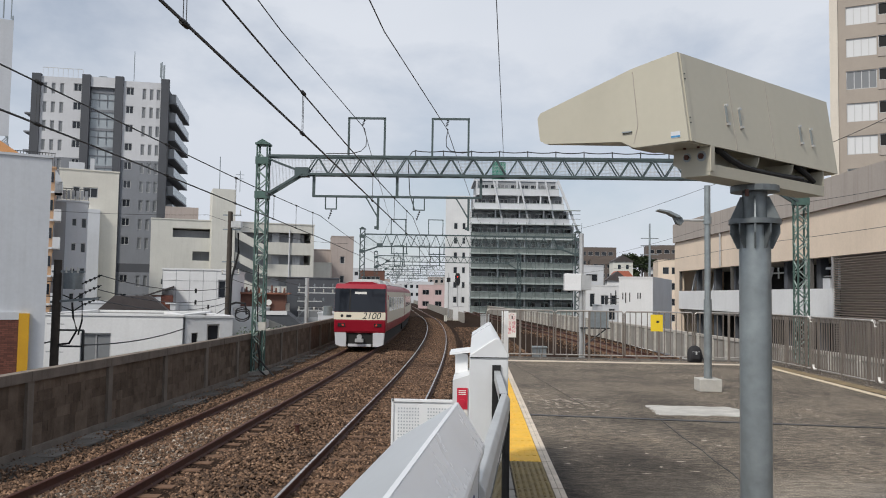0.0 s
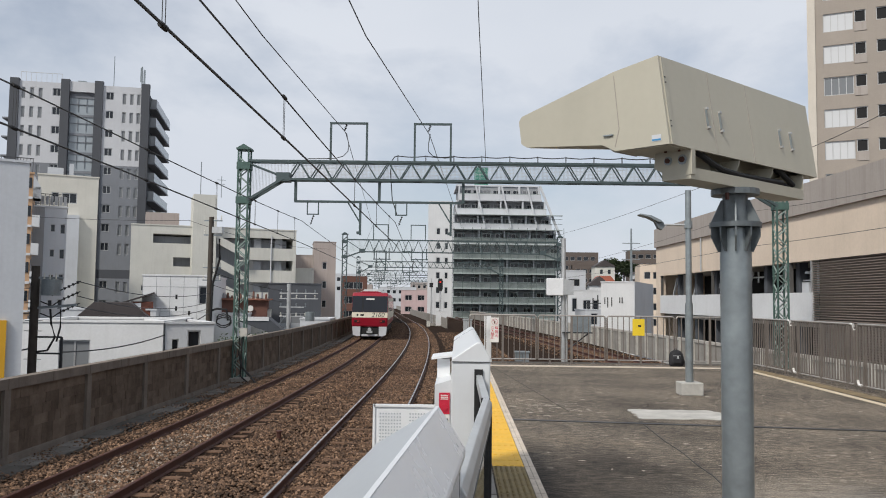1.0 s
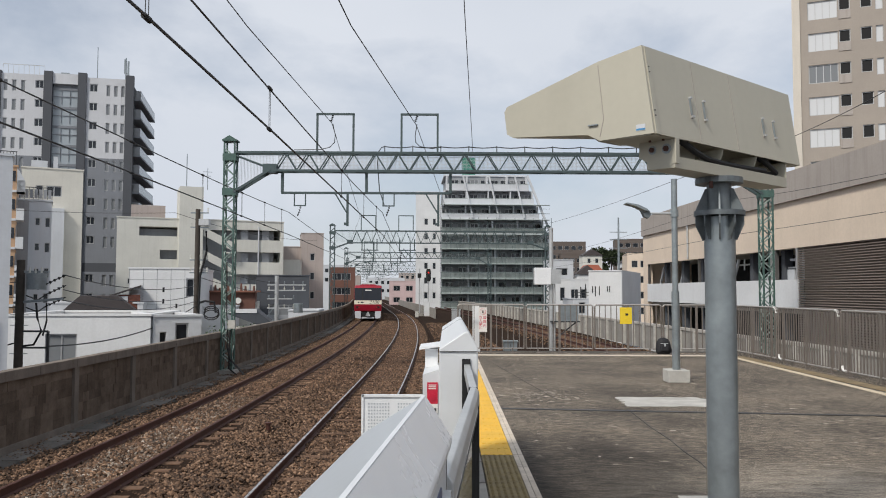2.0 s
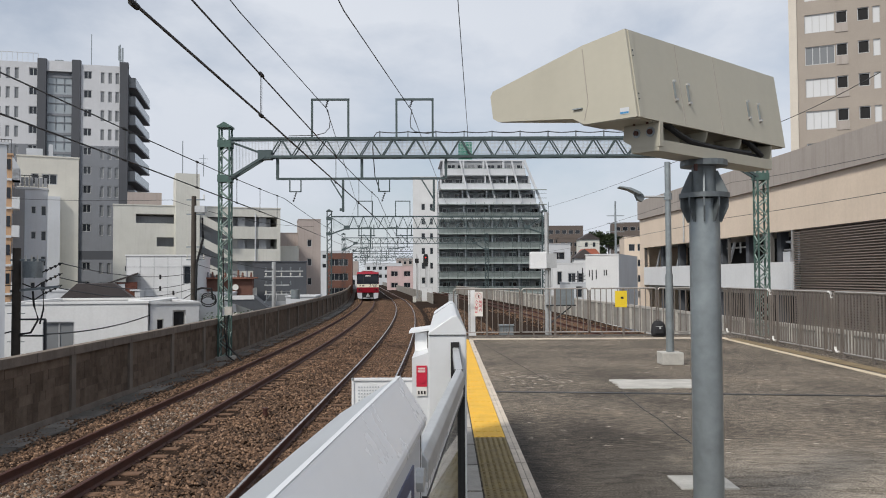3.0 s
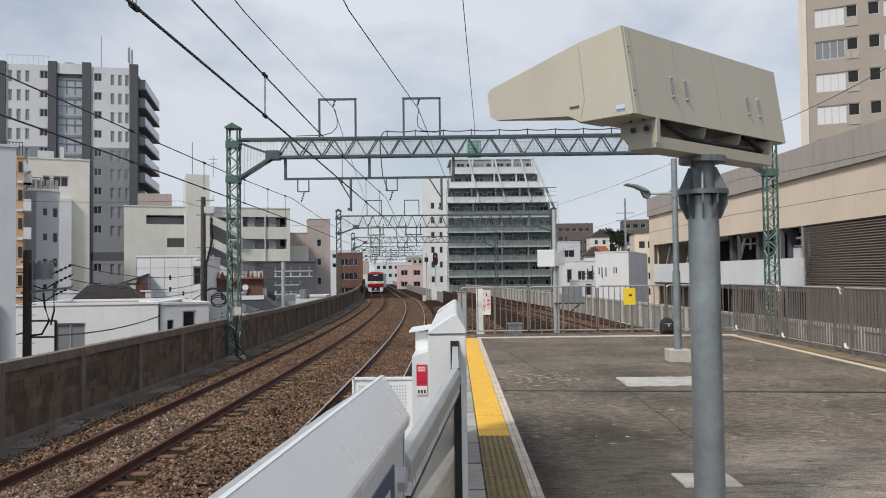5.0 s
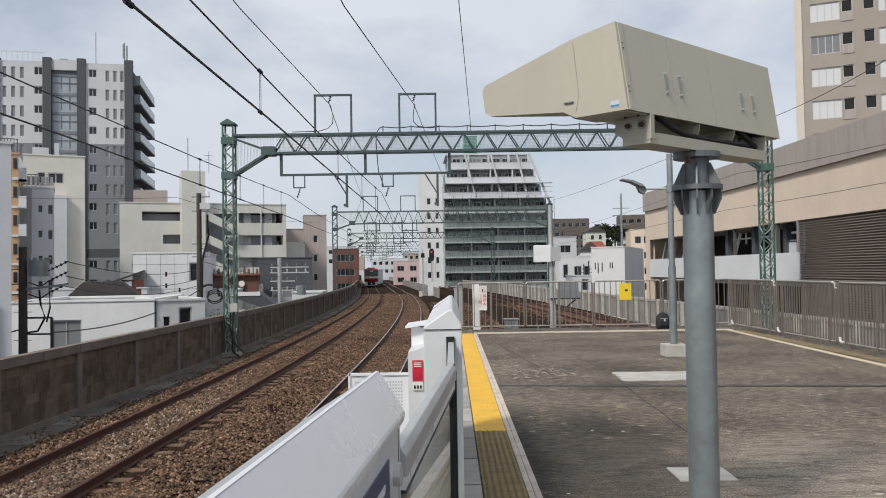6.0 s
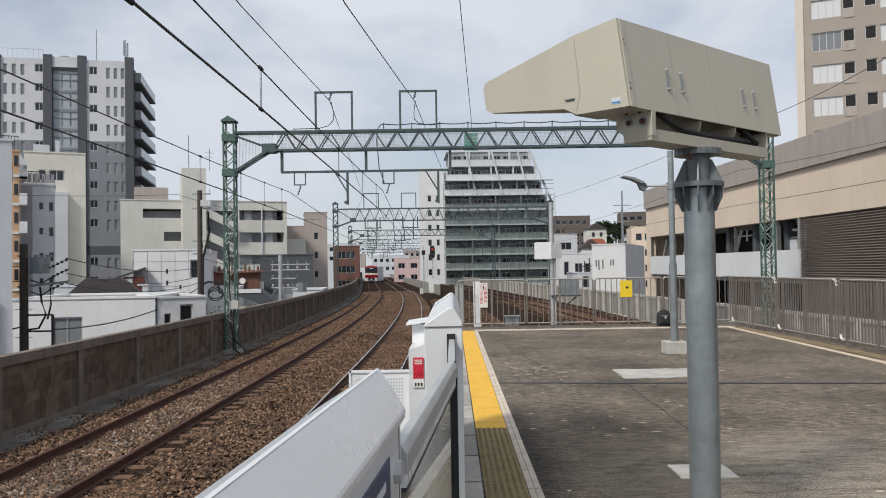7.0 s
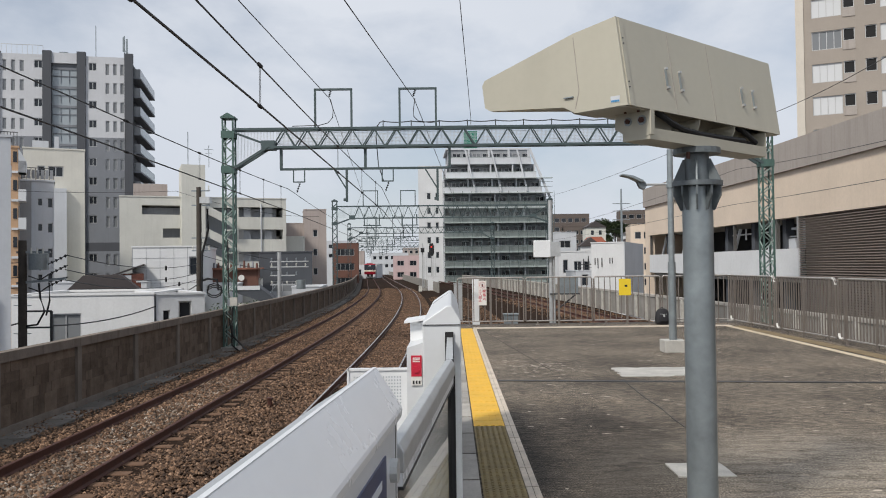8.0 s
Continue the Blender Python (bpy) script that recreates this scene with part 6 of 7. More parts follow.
while y < 110:
    part("pilaster", pp, M_PALE, para).matrix_basis = pose(branch_x(y) + 3.36, y, -1.6)
    y += 2.0
low_par = thing("parapet_wall", "pale concrete parapet beside the far main line", "wall", kind="structure")
part("panel_run", G().sweep([(7.6, -1.6), (7.8, -1.6), (7.8, -0.35), (7.6, -0.35)], stations(left_x, 0, 95, 300, 3, 0)), M_CONC, low_par)


def equipment_box(name, label, cat, x, y, z, w, d, h, m, feet=True):
    root = thing(name, label, cat, pose(x, y, z))
    part("cabinet", G().box(-w / 2, w / 2, -d / 2, d / 2, 0.08, h), m, root, bevel=0.012)
    part("lid", G().box(-w / 2 - 0.03, w / 2 + 0.03, -d / 2 - 0.03, d / 2 + 0.03, h, h + 0.04), m, root)
    part("plinth", G().box(-w / 2, w / 2, -d / 2, d / 2, 0, 0.08), M_CONC, root)
    part("door_seam", G().box(-0.006, 0.006, -d / 2 - 0.004, -d / 2, 0.12, h - 0.05), M_DARK, root)
    return root


equipment_box("relay_cabinet", "white trackside relay cabinet on a plinth", "cabinet", -2.4, 104, -1.55, 1.4, 0.8, 1.85, M_WWHITE)
equipment_box("relay_cabinet", "small pale trackside box on a plinth", "cabinet", -3.9, 100, -1.55, 0.4, 0.4, 0.7, M_WIVORY)
equipment_box("relay_cabinet", "grey trackside box behind the fence", "cabinet", 1.95, 27, -1.55, 0.45, 0.35, 1.6, M_GALV)
equipment_box("relay_cabinet", "grey trackside cabinet beyond the fence", "cabinet", 0.35, 46, -1.55, 0.5, 0.5, 2.2, M_GALVL)

# colour-light signals
for x, lit, label in ((-1.72, True, "railway signal post with a red light in a dark oval hood"), (-2.5, False, "railway signal post with a small dark head")):
    sg = thing("railway_signal", label, "signal", pose(x * 1.5, 105, -1.55) @ Matrix.Diagonal((1.1, 1.1, 1.16, 1)))
    part("mast", G().tube([(0, 0, 0), (0, 0, 4.5 if lit else 5.3)], 0.07, 10), M_GALVL, sg)
    hd = part("head", G().prism([(-0.2, 3.9), (-0.3, 4.2), (-0.3, 5.0), (-0.2, 5.3), (0.2, 5.3), (0.3, 5.0), (0.3, 4.2), (0.2, 3.9)] if lit else [(-0.22, 4.3), (0.22, 4.3), (0.22, 4.8), (-0.22, 4.8)], 0.2, pose(0, -0.3, 0)), M_BLACK, sg, "black signal head")
    for k in range(3 if lit else 1):
        part("lens", G().tube([(0, -0.31, 4.2 + 0.35 * k if lit else 4.55), (0, -0.36, 4.2 + 0.35 * k if lit else 4.55)], 0.09, 12), glow("signal_red", (0.9, 0.04, 0.03), 0.4) if lit and k == 2 else M_GLASS, hd)
    part("ladder", G().bar((0.2, 0, 0), (0.2, 0, 3.8), 0.04).bar((0.45, 0, 0), (0.45, 0, 3.8), 0.04), M_GALVL, sg)
    part("foot", G().box(-0.3, 0.5, -0.3, 0.3, 0, 0.3), M_CONC, sg)

# pole with a pale box behind the fence
bp = thing("equipment_pole", "galvanised pole with a pale equipment box and a small shelf", "pole", pose(3.2, 26, -1.6))
part("pole", G().tube([(0, 0, 0), (0, 0, 5.4)], 0.07, 12), M_GALVL, bp, smooth=True)
part("box", G().box(-0.55, -0.02, -0.2, 0.2, 3.55, 4.1), M_PSDW, bp, "pale equipment box", bevel=0.02)
part("box_side", G().box(-0.02, 0.3, -0.18, 0.18, 3.58, 4.05), M_GALVL, bp)
part("shelf", G().box(-0.05, 0.9, -0.2, 0.2, 2.35, 2.39), M_DARK, bp)
part("strut", G().bar((0.05, 0, 1.75), (0.8, 0, 2.35), 0.04), M_DARK, bp)
part("shelf_cabinet", G().box(0.25, 0.85, -0.15, 0.15, 2.39, 2.9), M_GALV, bp)
part("conduit", G().tube([(0.1, -0.05, 0), (0.1, -0.05, 3.6)], 0.03, 8), M_GALVL, bp)

# fence sign on a white post
ws = thing("warning_post", "white post with a no-entry sign behind the fence", "sign post", pose(0.68, 23.35, 0))
part("post", G().box(-0.11, 0.11, -0.02, 0.02, 0.0, 1.32), M_PSDW, ws)
sgn = thing("no_entry_sign", "white no-entry sign with red lettering on the fence", "sign", pose(0.85, 22.925, 0))
pl_ = part("plate", G().box(-0.12, 0.12, -0.006, 0.006, 0.58, 1.28), M_SIGNWHITE, sgn, bevel=0.003)
rg_ = G()
for i in range(20):
    a, b = 2 * math.pi * i / 20, 2 * math.pi * (i + 1) / 20
    rg_.bar((0.085 * math.cos(a), -0.009, 1.16 + 0.085 * math.sin(a)), (0.085 * math.cos(b), -0.009, 1.16 + 0.085 * math.sin(b)), 0.018, 0.004)
rg_.bar((-0.06, -0.009, 1.22), (0.06, -0.009, 1.10), 0.018, 0.004)
part("ring", rg_, M_SIGNRED, sgn)
part("figure", G().box(-0.015, 0.02, -0.009, -0.006, 1.11, 1.19), M_INK, sgn)
for x, text in ((0.055, "\u7dda\u8def\u5185"), (-0.06, "\u7acb\u5165\u7981\u6b62")):
    cu = bpy.data.curves.new("lettering", "FONT")
    cu.body, cu.size, cu.extrude, cu.align_x, cu.space_line = "\n".join(text), 0.1, 0.002, "CENTER", 0.9 if len(text) > 3 else 1.15
    cu.materials.append(M_SIGNRED)
    ob = new("lettering", cu)
    ob.parent = sgn
    ob.matrix_basis = pose(x, -0.009, 0.955, 90, 0, 0)
ys = thing("yellow_sign", "yellow notice plate with a small dark mark on the fence", "sign", pose(4.92, 22.925, 0))
part("plate", G().box(-0.17, 0.17, -0.006, 0.006, 0.82, 1.29), M_SIGNYEL, ys)
part("mark", G().box(-0.01, 0.07, -0.009, -0.006, 1.06, 1.12), M_INK, ys)


# backpack against the fence
bk = thing("backpack", "black nylon backpack leaning against the fence", "backpack", pose(5.91, 22.66, 0, -6, 0, 0))
bag = G()
for z, w, d in ((0.0, 0.17, 0.10), (0.03, 0.20, 0.125), (0.12, 0.205, 0.135), (0.24, 0.19, 0.125), (0.34, 0.165, 0.11), (0.41, 0.12, 0.085), (0.445, 0.06, 0.04)):
    for a in range(14):
        t = 2 * math.pi * a / 14
        c, s_ = math.cos(t), math.sin(t)
        q = (abs(c) ** 3 + abs(s_) ** 3) ** (-1 / 3)
        bag.v.append((c * q * w + 0.012 * math.sin(9 * z + 3 * t), s_ * q * d, z))
for k in range(6):
    for a in range(14):
        b = (a + 1) % 14
        bag.f.append((k * 14 + a, k * 14 + b, k * 14 + 14 + b, k * 14 + 14 + a))
bag.f += [tuple(reversed(range(14))), tuple(range(84, 98))]
part("bag", bag, M_PACK, bk, smooth=True)
part("front_pocket", G().box(-0.12, 0.12, -0.16, -0.08, 0.06, 0.24), M_PACK, bk, bevel=0.03)
part("zip", G().box(-0.1, 0.1, -0.12, -0.1, 0.275, 0.285), M_GALVL, bk)
part("handle", G().tube([(-0.04, 0.02, 0.42), (-0.03, 0.02, 0.47), (0.03, 0.02, 0.47), (0.04, 0.02, 0.42)], 0.01, 6), M_PACK, bk)
part("strap", G().tube([(0.14, -0.02, 0.36), (0.2, -0.05, 0.15), (0.23, -0.06, 0.02)], 0.018, 6), M_PACK, bk)
part("strap", G().tube([(-0.13, -0.02, 0.3), (-0.19, -0.05, 0.12), (-0.2, -0.06, 0.02)], 0.015, 6), M_PACK, bk)
part("tag", G().box(-0.015, 0.03, -0.172, -0.16, 0.2, 0.27), M_GALVL, bk)


# ---- poles and wires over the houses ----
up = thing("utility_pole", "concrete utility pole with a transformer, insulators and brackets", "utility pole", pose(-14.55, 27, 0))
part("pole", G().tube([(0, 0, -7), (0, 0, 2.75)], 0.16, 14, 0.13), M_POLE, up, smooth=True)
tr = part("transformer", G().tube([(0.55, 0, 1.75), (0.55, 0, 2.3)], 0.32, 16), M_GALV, up, "grey transformer drum", smooth=True)
for i in range(3):
    part("bushing", G().tube([(0.35 + i * 0.2, -0.1, 2.3), (0.35 + i * 0.2, -0.1, 2.5)], 0.035, 8, 0.02), M_WIVORY, tr)
part("crossarm", G().bar((-0.2, 0, 1.3), (1.45, 0, 1.45), 0.08), M_GALV, up)
part("crossarm", G().bar((-0.2, 0, 2.35), (0.95, 0, 2.35), 0.07), M_GALV, up)
for k, z in enumerate((2.2, 1.85, 1.45)):
    ig = G()
    insulator(ig, (0.9, 0, z - 0.25), (1.5, 0.1, z + 0.05), 0.06, 4)
    part("insulator", ig, M_BLACK, up)
    part("lead", G().tube([(0.2, 0, z - 0.3), (0.55, 0.1, z - 0.45), (0.9, 0, z - 0.25)], 0.022, 6), M_BLACK, up)
part("bracket", G().bar((0, 0, 0.35), (0.98, 0, 0.35), 0.06).bar((0, 0, -0.2), (0.98, 0, -0.2), 0.06).bar((0.98, 0, -0.7), (0.98, 0, 0.35), 0.07), M_DARK, up)
part("hanging_cable", G().tube([(0.55, 0, 1.3), (0.6, 0, 0.8), (0.75, 0, 0.35), (0.5, 0, -0.1), (0.1, 0, -0.15)], 0.035, 7), M_BLACK, up, smooth=True)
part("hanging_cable", G().tube([(0.9, 0, 1.3), (0.92, 0, 0.7), (0.8, 0, 0.2)], 0.03, 7), M_BLACK, up, smooth=True)
for z in (-0.4, 0.55, 0.9):
    part("step_bolt", G().bar((-0.3, 0, z), (0.3, 0, z), 0.025), M_GALV, up)

up2 = thing("utility_pole", "dark utility pole with a cable bundle and insulators", "utility pole", pose(-13.9, 44, 0))
part("pole", G().tube([(0, 0, -7), (0, 0, 6.2)], 0.19, 14, 0.13), M_POLE, up2, smooth=True)
part("riser_cable", G().tube([(0.15, -0.1, -2), (0.16, -0.1, 0.6), (0.2, -0.1, 2.5), (0.55, -0.1, 3.9), (0.5, -0.1, 5.0)], 0.06, 8), M_BLACK, up2, smooth=True)
for z in (6.0, 5.2, 3.4, 2.7):
    part("crossarm", G().bar((-0.4, 0, z), (0.6, 0, z), 0.07), M_GALV, up2)
    for x in (-0.35, 0.15, 0.55):
        ig = G()
        insulator(ig, (x, 0, z), (x, 0, z + 0.3), 0.06, 3)
        part("insulator", ig, M_WIVORY, up2)
part("lamp_box", G().box(0.1, 0.65, -0.2, 0.2, 5.3, 5.65), M_GALVL, up2)
coil = []
for i in range(26):
    a = i * 0.62
    coil.append((0.9 + 0.42 * math.cos(a), -0.2, 0.35 + 0.3 * math.sin(a) + 0.01 * i))
part("cable_coil", G().tube(coil, 0.035, 6), M_BLACK, up2, "coiled black cable")
part("hanging_cable", G().tube([(0, 0, 1.0), (0.5, -0.1, 1.15), (1.0, -0.1, 1.1), (1.1, -0.1, 0.5)], 0.06, 7), M_BLACK, up2, smooth=True)

up3 = thing("utility_pole", "pale steel utility pole with crossarms and many insulators", "utility pole", pose(-11.2, 52, 0))
part("pole", G().tube([(0, 0, -7), (0, 0, 2.7)], 0.13, 12), M_GALVL, up3, smooth=True)
for k, z in enumerate((2.1, 1.75, 1.2, 0.6)):
    part("crossarm", G().bar((-0.6, 0, z), (1.9 if k < 2 else 1.0, 0, z), 0.07), M_GALVL, up3)
    for x in (-0.5, 0.5, 1.1, 1.7):
        if x < 1.2 or k < 2:
            ig = G()
            insulator(ig, (x, 0, z), (x, 0, z + 0.25), 0.07, 3)
            part("insulator", ig, M_WIVORY if k % 2 else M_GALV, up3)
part("stay_frame", G().bar((-0.8, 0, -0.2), (0.9, 0, -0.2), 0.06).bar((-0.8, 0, -0.2), (0, 0, 0.9), 0.05), M_GALV, up3)
part("drum", G().tube([(1.4, 0, 0.3), (1.4, 0, 0.9)], 0.3, 12), M_GALV, up3, smooth=True)

for z0, z1, s in ((2.25, 2.0, 0.35), (1.75, 1.5, 0.4), (1.4, 1.15, 0.4)):
    wire([(-40, 22, z0 + 0.2), (-14.6, 27, z0 - 0.25)], 0.016, "sagging street cable between poles", s)
    wire([(-13.1, 27, z0), (-13.9, 44, z1)], 0.016, "sagging street cable between poles", s)
wire([(-22, 24, -1.6), (-14.5, 27, 0.0)], 0.028, "thick street cable rising to the pole", 0.15)
wire([(-13.6, 27, -0.15), (-13.9, 44, 0.9)], 0.026, "thick street cable between poles", 0.5)
for z in (3.2, 2.5):
    wire([(-13.9, 44, z), (-11.2, 52, z - 1.0)], 0.016, "sagging street cable between poles", 0.15)
for x, y, z in ((-13.6, 38, 1.75), (-13.6, 38, 1.2), (-13.65, 40, 0.95)):
    solid("cable_marker", G().tube([(x, y, z - 0.1), (x, y, z + 0.12)], 0.05, 8), M_BLACK, "small black marker clipped on a street cable", "cable marker", group="cable markers")

# roofs among the houses
h1 = thing("tiled_house", "small house with a dark pitched roof", "house", pose(-22.2, 46, 0, 0, 0, 20))
part("wall", G().box(0, 4.0, 0, 4, -7, 0.3), M_WIVORY, h1)
part("roof", G().prism([(-0.3, 0.25), (4.3, 0.25), (2.9, 1.4), (0.9, 1.4)], 4.6, pose(0, -0.3, 0)), M_ROOFTILE, h1, "dark brown roof")
h2 = thing("roof_hut", "small dark red roof hut with a pitched roof", "hut", pose(-20.5, 49.5, 0, 0, 0, 20))
part("wall", G().box(0, 1.3, 0, 1.3, -7, 1.45), M_BRICK, h2)
part("door", G().box(0.1, 0.6, -0.03, 0, 0.6, 1.35), M_WPALE, h2)
part("roof", G().prism([(-0.5, 1.3), (1.35, 1.95), (1.35, 2.05), (-0.5, 1.4)], 1.6, pose(0, -0.15, 0)), M_ROOFTILE, h2)
h3 = thing("cluttered_house", "low house with a rusty red roof and white walls", "house", pose(-18.2, 57.5, 0, 0, 0, 12))
part("wall", G().box(0, 4.4, 0, 5, -7, 0.9), M_WIVORY, h3)
part("red_storey", G().box(0.2, 4.2, -0.2, 4, 0.3, 1.6), M_WBROWN, h3, "dark red upper storey")
part("roof", G().box(-0.1, 4.5, -0.5, 5, 1.6, 1.72), mat("rusty_roof", (0.28, 0.12, 0.08), 0.8, var=0.4, scale=2, bump=0.3), h3)
part("white_dish", G().tube([(3.0, -0.3, 1.0), (3.0, -0.36, 1.0)], 0.22, 14), M_SIGNWHITE, h3)
rj = random.Random(3)
for i in range(14):
    x = 0.2 + i * 0.3
    part("roof_pot", G().tube([(x, -0.2, 1.72), (x, -0.2, 1.9 + rj.random() * 0.35)], 0.1, 7, 0.06), M_WBROWN if i % 3 else M_WGREYB, h3)
h4 = thing("lean_to_shed", "shed with a dark sloping roof beside the viaduct", "shed", pose(-13.6, 49.5, 0, 0, 0, 10))
part("wall", G().box(0, 3.2, 0, 3, -7, -0.6), M_WIVORY, h4)
part("roof", G().prism([(-0.2, 0.5), (1.6, 0.55), (3.4, -0.9), (3.4, -1.0), (-0.2, 0.35)], 3.4, pose(0, -0.2, 0)), M_WDARK, h4)
part("eave", G().box(-0.2, 1.7, -0.25, -0.2, 0.35, 0.6), M_WWHITE, h4)
ws2 = block_building("white_wall_house", "white rendered wall of a house behind the pole", pose(-17.0, 53.5, 0, 0, 0, 10), 2.6, 4, -7, 0.6, M_WWHITE, front=[(0.5, -2.4, 0.6, 1.2, 1)], parapet=0.1)
plants = G()
rp = random.Random(12)
for i in range(900):
    c = Vector((-12.3 + rp.gauss(0, 1.0), 47 + rp.gauss(0, 0.8), -0.9 + rp.gauss(0, 0.25)))
    d = Vector((rp.uniform(-1, 1), rp.uniform(-1, 1), rp.uniform(-0.3, 1))).normalized() * 0.09
    e = d.cross(Vector((0.3, 0.2, 1))).normalized() * 0.05
    k = len(plants.v)
    plants.v += [tuple(c - d), tuple(c + e), tuple(c + d), tuple(c - e)]
    plants.f.append((k, k + 1, k + 2, k + 3))
tagged(part("shrubs", plants, mat("shrub_leaf", (0.06, 0.10, 0.03), 0.8, var=0.4, scale=4)), "dark green shrubs below the wall", "shrubs", "", "stuff")
# roofs and stair over the silver building
os_ = thing("outside_stair", "faded orange steel stair on the roof of the silver building", "stair", set_back(-24.0, 37.2, 28, 0.7))
part("balustrade", G().prism([(0, 1.0), (0.6, 1.0), (2.1, 0.0), (3.0, 0.0), (3.0, 0.85), (2.2, 0.9), (0.7, 1.9), (0, 1.9)], 0.08, pose(0, 0, 7.0)), M_ORANGE, os_, "faded orange balustrade")
part("landing", G().box(1.9, 3.0, 0, 1.2, 6.9, 7.0), M_ORANGE, os_)
part("string", G().bar((0, 0.5, 7.9), (2.0, 0.5, 6.95), 0.1), M_ORANGE, os_)
part("hopper", G().tube([(0.5, 1.5, 6.5), (0.5, 1.5, 9.0)], 1.2, 14, 0.5), M_WPALE, os_, "pale tank behind the stair")
part("support", G().box(0.0, 3.0, 0.2, 1.2, 6.4, 6.9), M_WSILVER, os_)
ls = thing("lattice_mast", "grey steel lattice mast with an antenna panel", "mast", pose(-27.9, 45, 0, 0, 0, 30))
lm = G()
lattice_post(lm, 0, 0, -7, 17.6, 0.8)
part("legs", lm, M_GALV, ls)
lm2 = G()
lattice_braces(lm2, 0, 0, 6, 17.4, 0.8, 0.9)
part("bracing", lm2, M_GALV, ls)
part("antenna_panel", G().box(-0.5, 0.45, -0.5, -0.42, 10.5, 17.3), M_WPALE, ls, "tall pale antenna panel")
part("aerial", G().tube([(-0.1, 0, 17.5), (-0.1, 0, 20)], 0.04, 6).tube([(0.3, 0, 17.5), (0.3, 0, 19.5)], 0.03, 6), M_GALV, ls)

# ---- far side: hill, houses and trees ----
hill = G()
for i in range(26):
    for j in range(8):
        hill.v.append((20 + i * 7.0, 235 + j * 22.0, -7 + 16.0 * math.exp(-((i - 12) / 9.0) ** 2) * min(1, j / 3.0) + noise.noise(Vector((i * 0.5, j * 0.5, 0))) * 2))
for i in range(25):
    for j in range(7):
        hill.f.append((i * 8 + j, i * 8 + j + 8, i * 8 + j + 9, i * 8 + j + 1))
solid("hillside", hill, M_LEAF, "wooded hillside behind the houses", "hill", "structure")


def far_block(x, y, w, z1, m, label, nx, nz, h=0):
    return block_building("hill_apartments", label, pose(x, y, 0, 0, 0, h), w, 12, -7, z1, m, front=[(0.8 + i * (w - 1.2) / nx, z1 - 2.6 - k * 2.9, (w - 1.2) / nx * 0.7, 1.3, 1) for i in range(nx) for k in range(nz)])


far_block(30.5, 258, 14, 17.6, M_HILLBROWN, "dark brown apartment block on the hillside", 6, 4)
far_block(36, 255, 12, 13.5, M_HILLBROWN, "brown apartment block stepping down the hillside", 5, 3)
far_block(54, 258, 13, 18.5, M_HILLBROWN, "grey-brown apartment block on the hillside", 5, 5, -8)
far_block(33.5, 150, 6, 8.8, M_MALL, "cream apartment block behind the shopping building", 3, 4, -8)
hr = thing("red_roof_house", "distant house with a red tiled roof", "house", pose(29.5, 178, 0))
part("wall", G().box(0, 5.2, 0, 5, -7, 5.6), M_WIVORY, hr)
part("roof", G().prism([(-0.4, 5.5), (5.6, 5.5), (3.8, 7.6), (1.4, 7.6)], 5.6, pose(0, -0.3, 0)), mat("red_roof_tile", (0.42, 0.13, 0.08), 0.8, var=0.2, scale=2, bump=0.2), hr, "red tiled roof")
for i, (x, y, w, z) in enumerate(((36, 175, 4, 5.5), (40, 178, 4.5, 6.2), (44.5, 185, 4, 5.8), (22.5, 140, 3.5, 4.8), (34.5, 205, 5, 11), (47, 215, 6, 9.5))):
    hh = thing("distant_house", "distant pale house with a pitched roof", "house", pose(x, y, 0, 0, 0, -6 + 5 * i % 13))
    part("wall", G().box(0, w, 0, 5, -7, z), M_WWHITE if i % 2 else M_WIVORY, hh)
    part("roof", G().prism([(-0.3, z - 0.1), (w + 0.3, z - 0.1), (w / 2, z + 1.5)], 5.6, pose(0, -0.3, 0)), M_ROOFTILE, hh)
    for q in (0.25, 0.65):
        part("window", G().box(w * q, w * q + 0.7, -0.04, 0.0, z - 2.0, z - 0.9), M_GLASS, hh)
block_building("flat_roof_house", "white flat-roofed house with a roof railing", pose(12.7, 95, 0, 0, 0, 2), 4.2, 7, -7, 3.1, M_WWHITE, front=[(0.5, 0.6, 0.6, 1.6, 1), (1.8, 0.6, 0.9, 1.4, 2), (3.0, 0.4, 0.7, 1.6, 1)], parapet=0.2)
block_building("flat_roof_house", "grey low building with roof plant", pose(13.0, 84, 0, 0, 0, 2), 4.0, 6, -7, 0.9, M_WPALE, front=[(0.6, -0.6, 0.7, 1.2, 1), (2.2, -0.6, 0.9, 1.2, 2)], parapet=0.1)
block_building("flat_roof_house", "pale house with a blue-grey roof room", pose(14.2, 110, 0, 0, 0, 4), 3.0, 6, -7, 6.0, M_WPALE, front=[(0.6, 3.9, 1.6, 1.0, 2)], parapet=0.2)
pv = thing("roof_plant", "dark pipework and railings on a flat roof", "roof plant", pose(13.1, 84.5, 0))
for i in range(7):
    part("pipe", G().tube([(0.3 + i * 0.5, 0, 0.95), (0.3 + i * 0.5, 0, 1.9 + 0.3 * (i % 3))], 0.06, 6), M_DARK, pv)
part("rail", G().box(0.1, 3.8, 0, 0.06, 1.6, 1.68).box(0.1, 3.8, 0, 0.06, 1.25, 1.3), M_DARK, pv)
ms = thing("steel_mast", "tall thin grey mast with short crossarms", "mast", pose(25.5, 120, -7))
part("pole", G().tube([(0, 0, 0), (0, 0, 19.8)], 0.28, 8, 0.12), M_GALV, ms)
for z in (16.5, 15.2, 17.6):
    part("crossarm", G().bar((-1.3, 0, z), (1.3, 0, z), 0.1), M_GALV, ms)


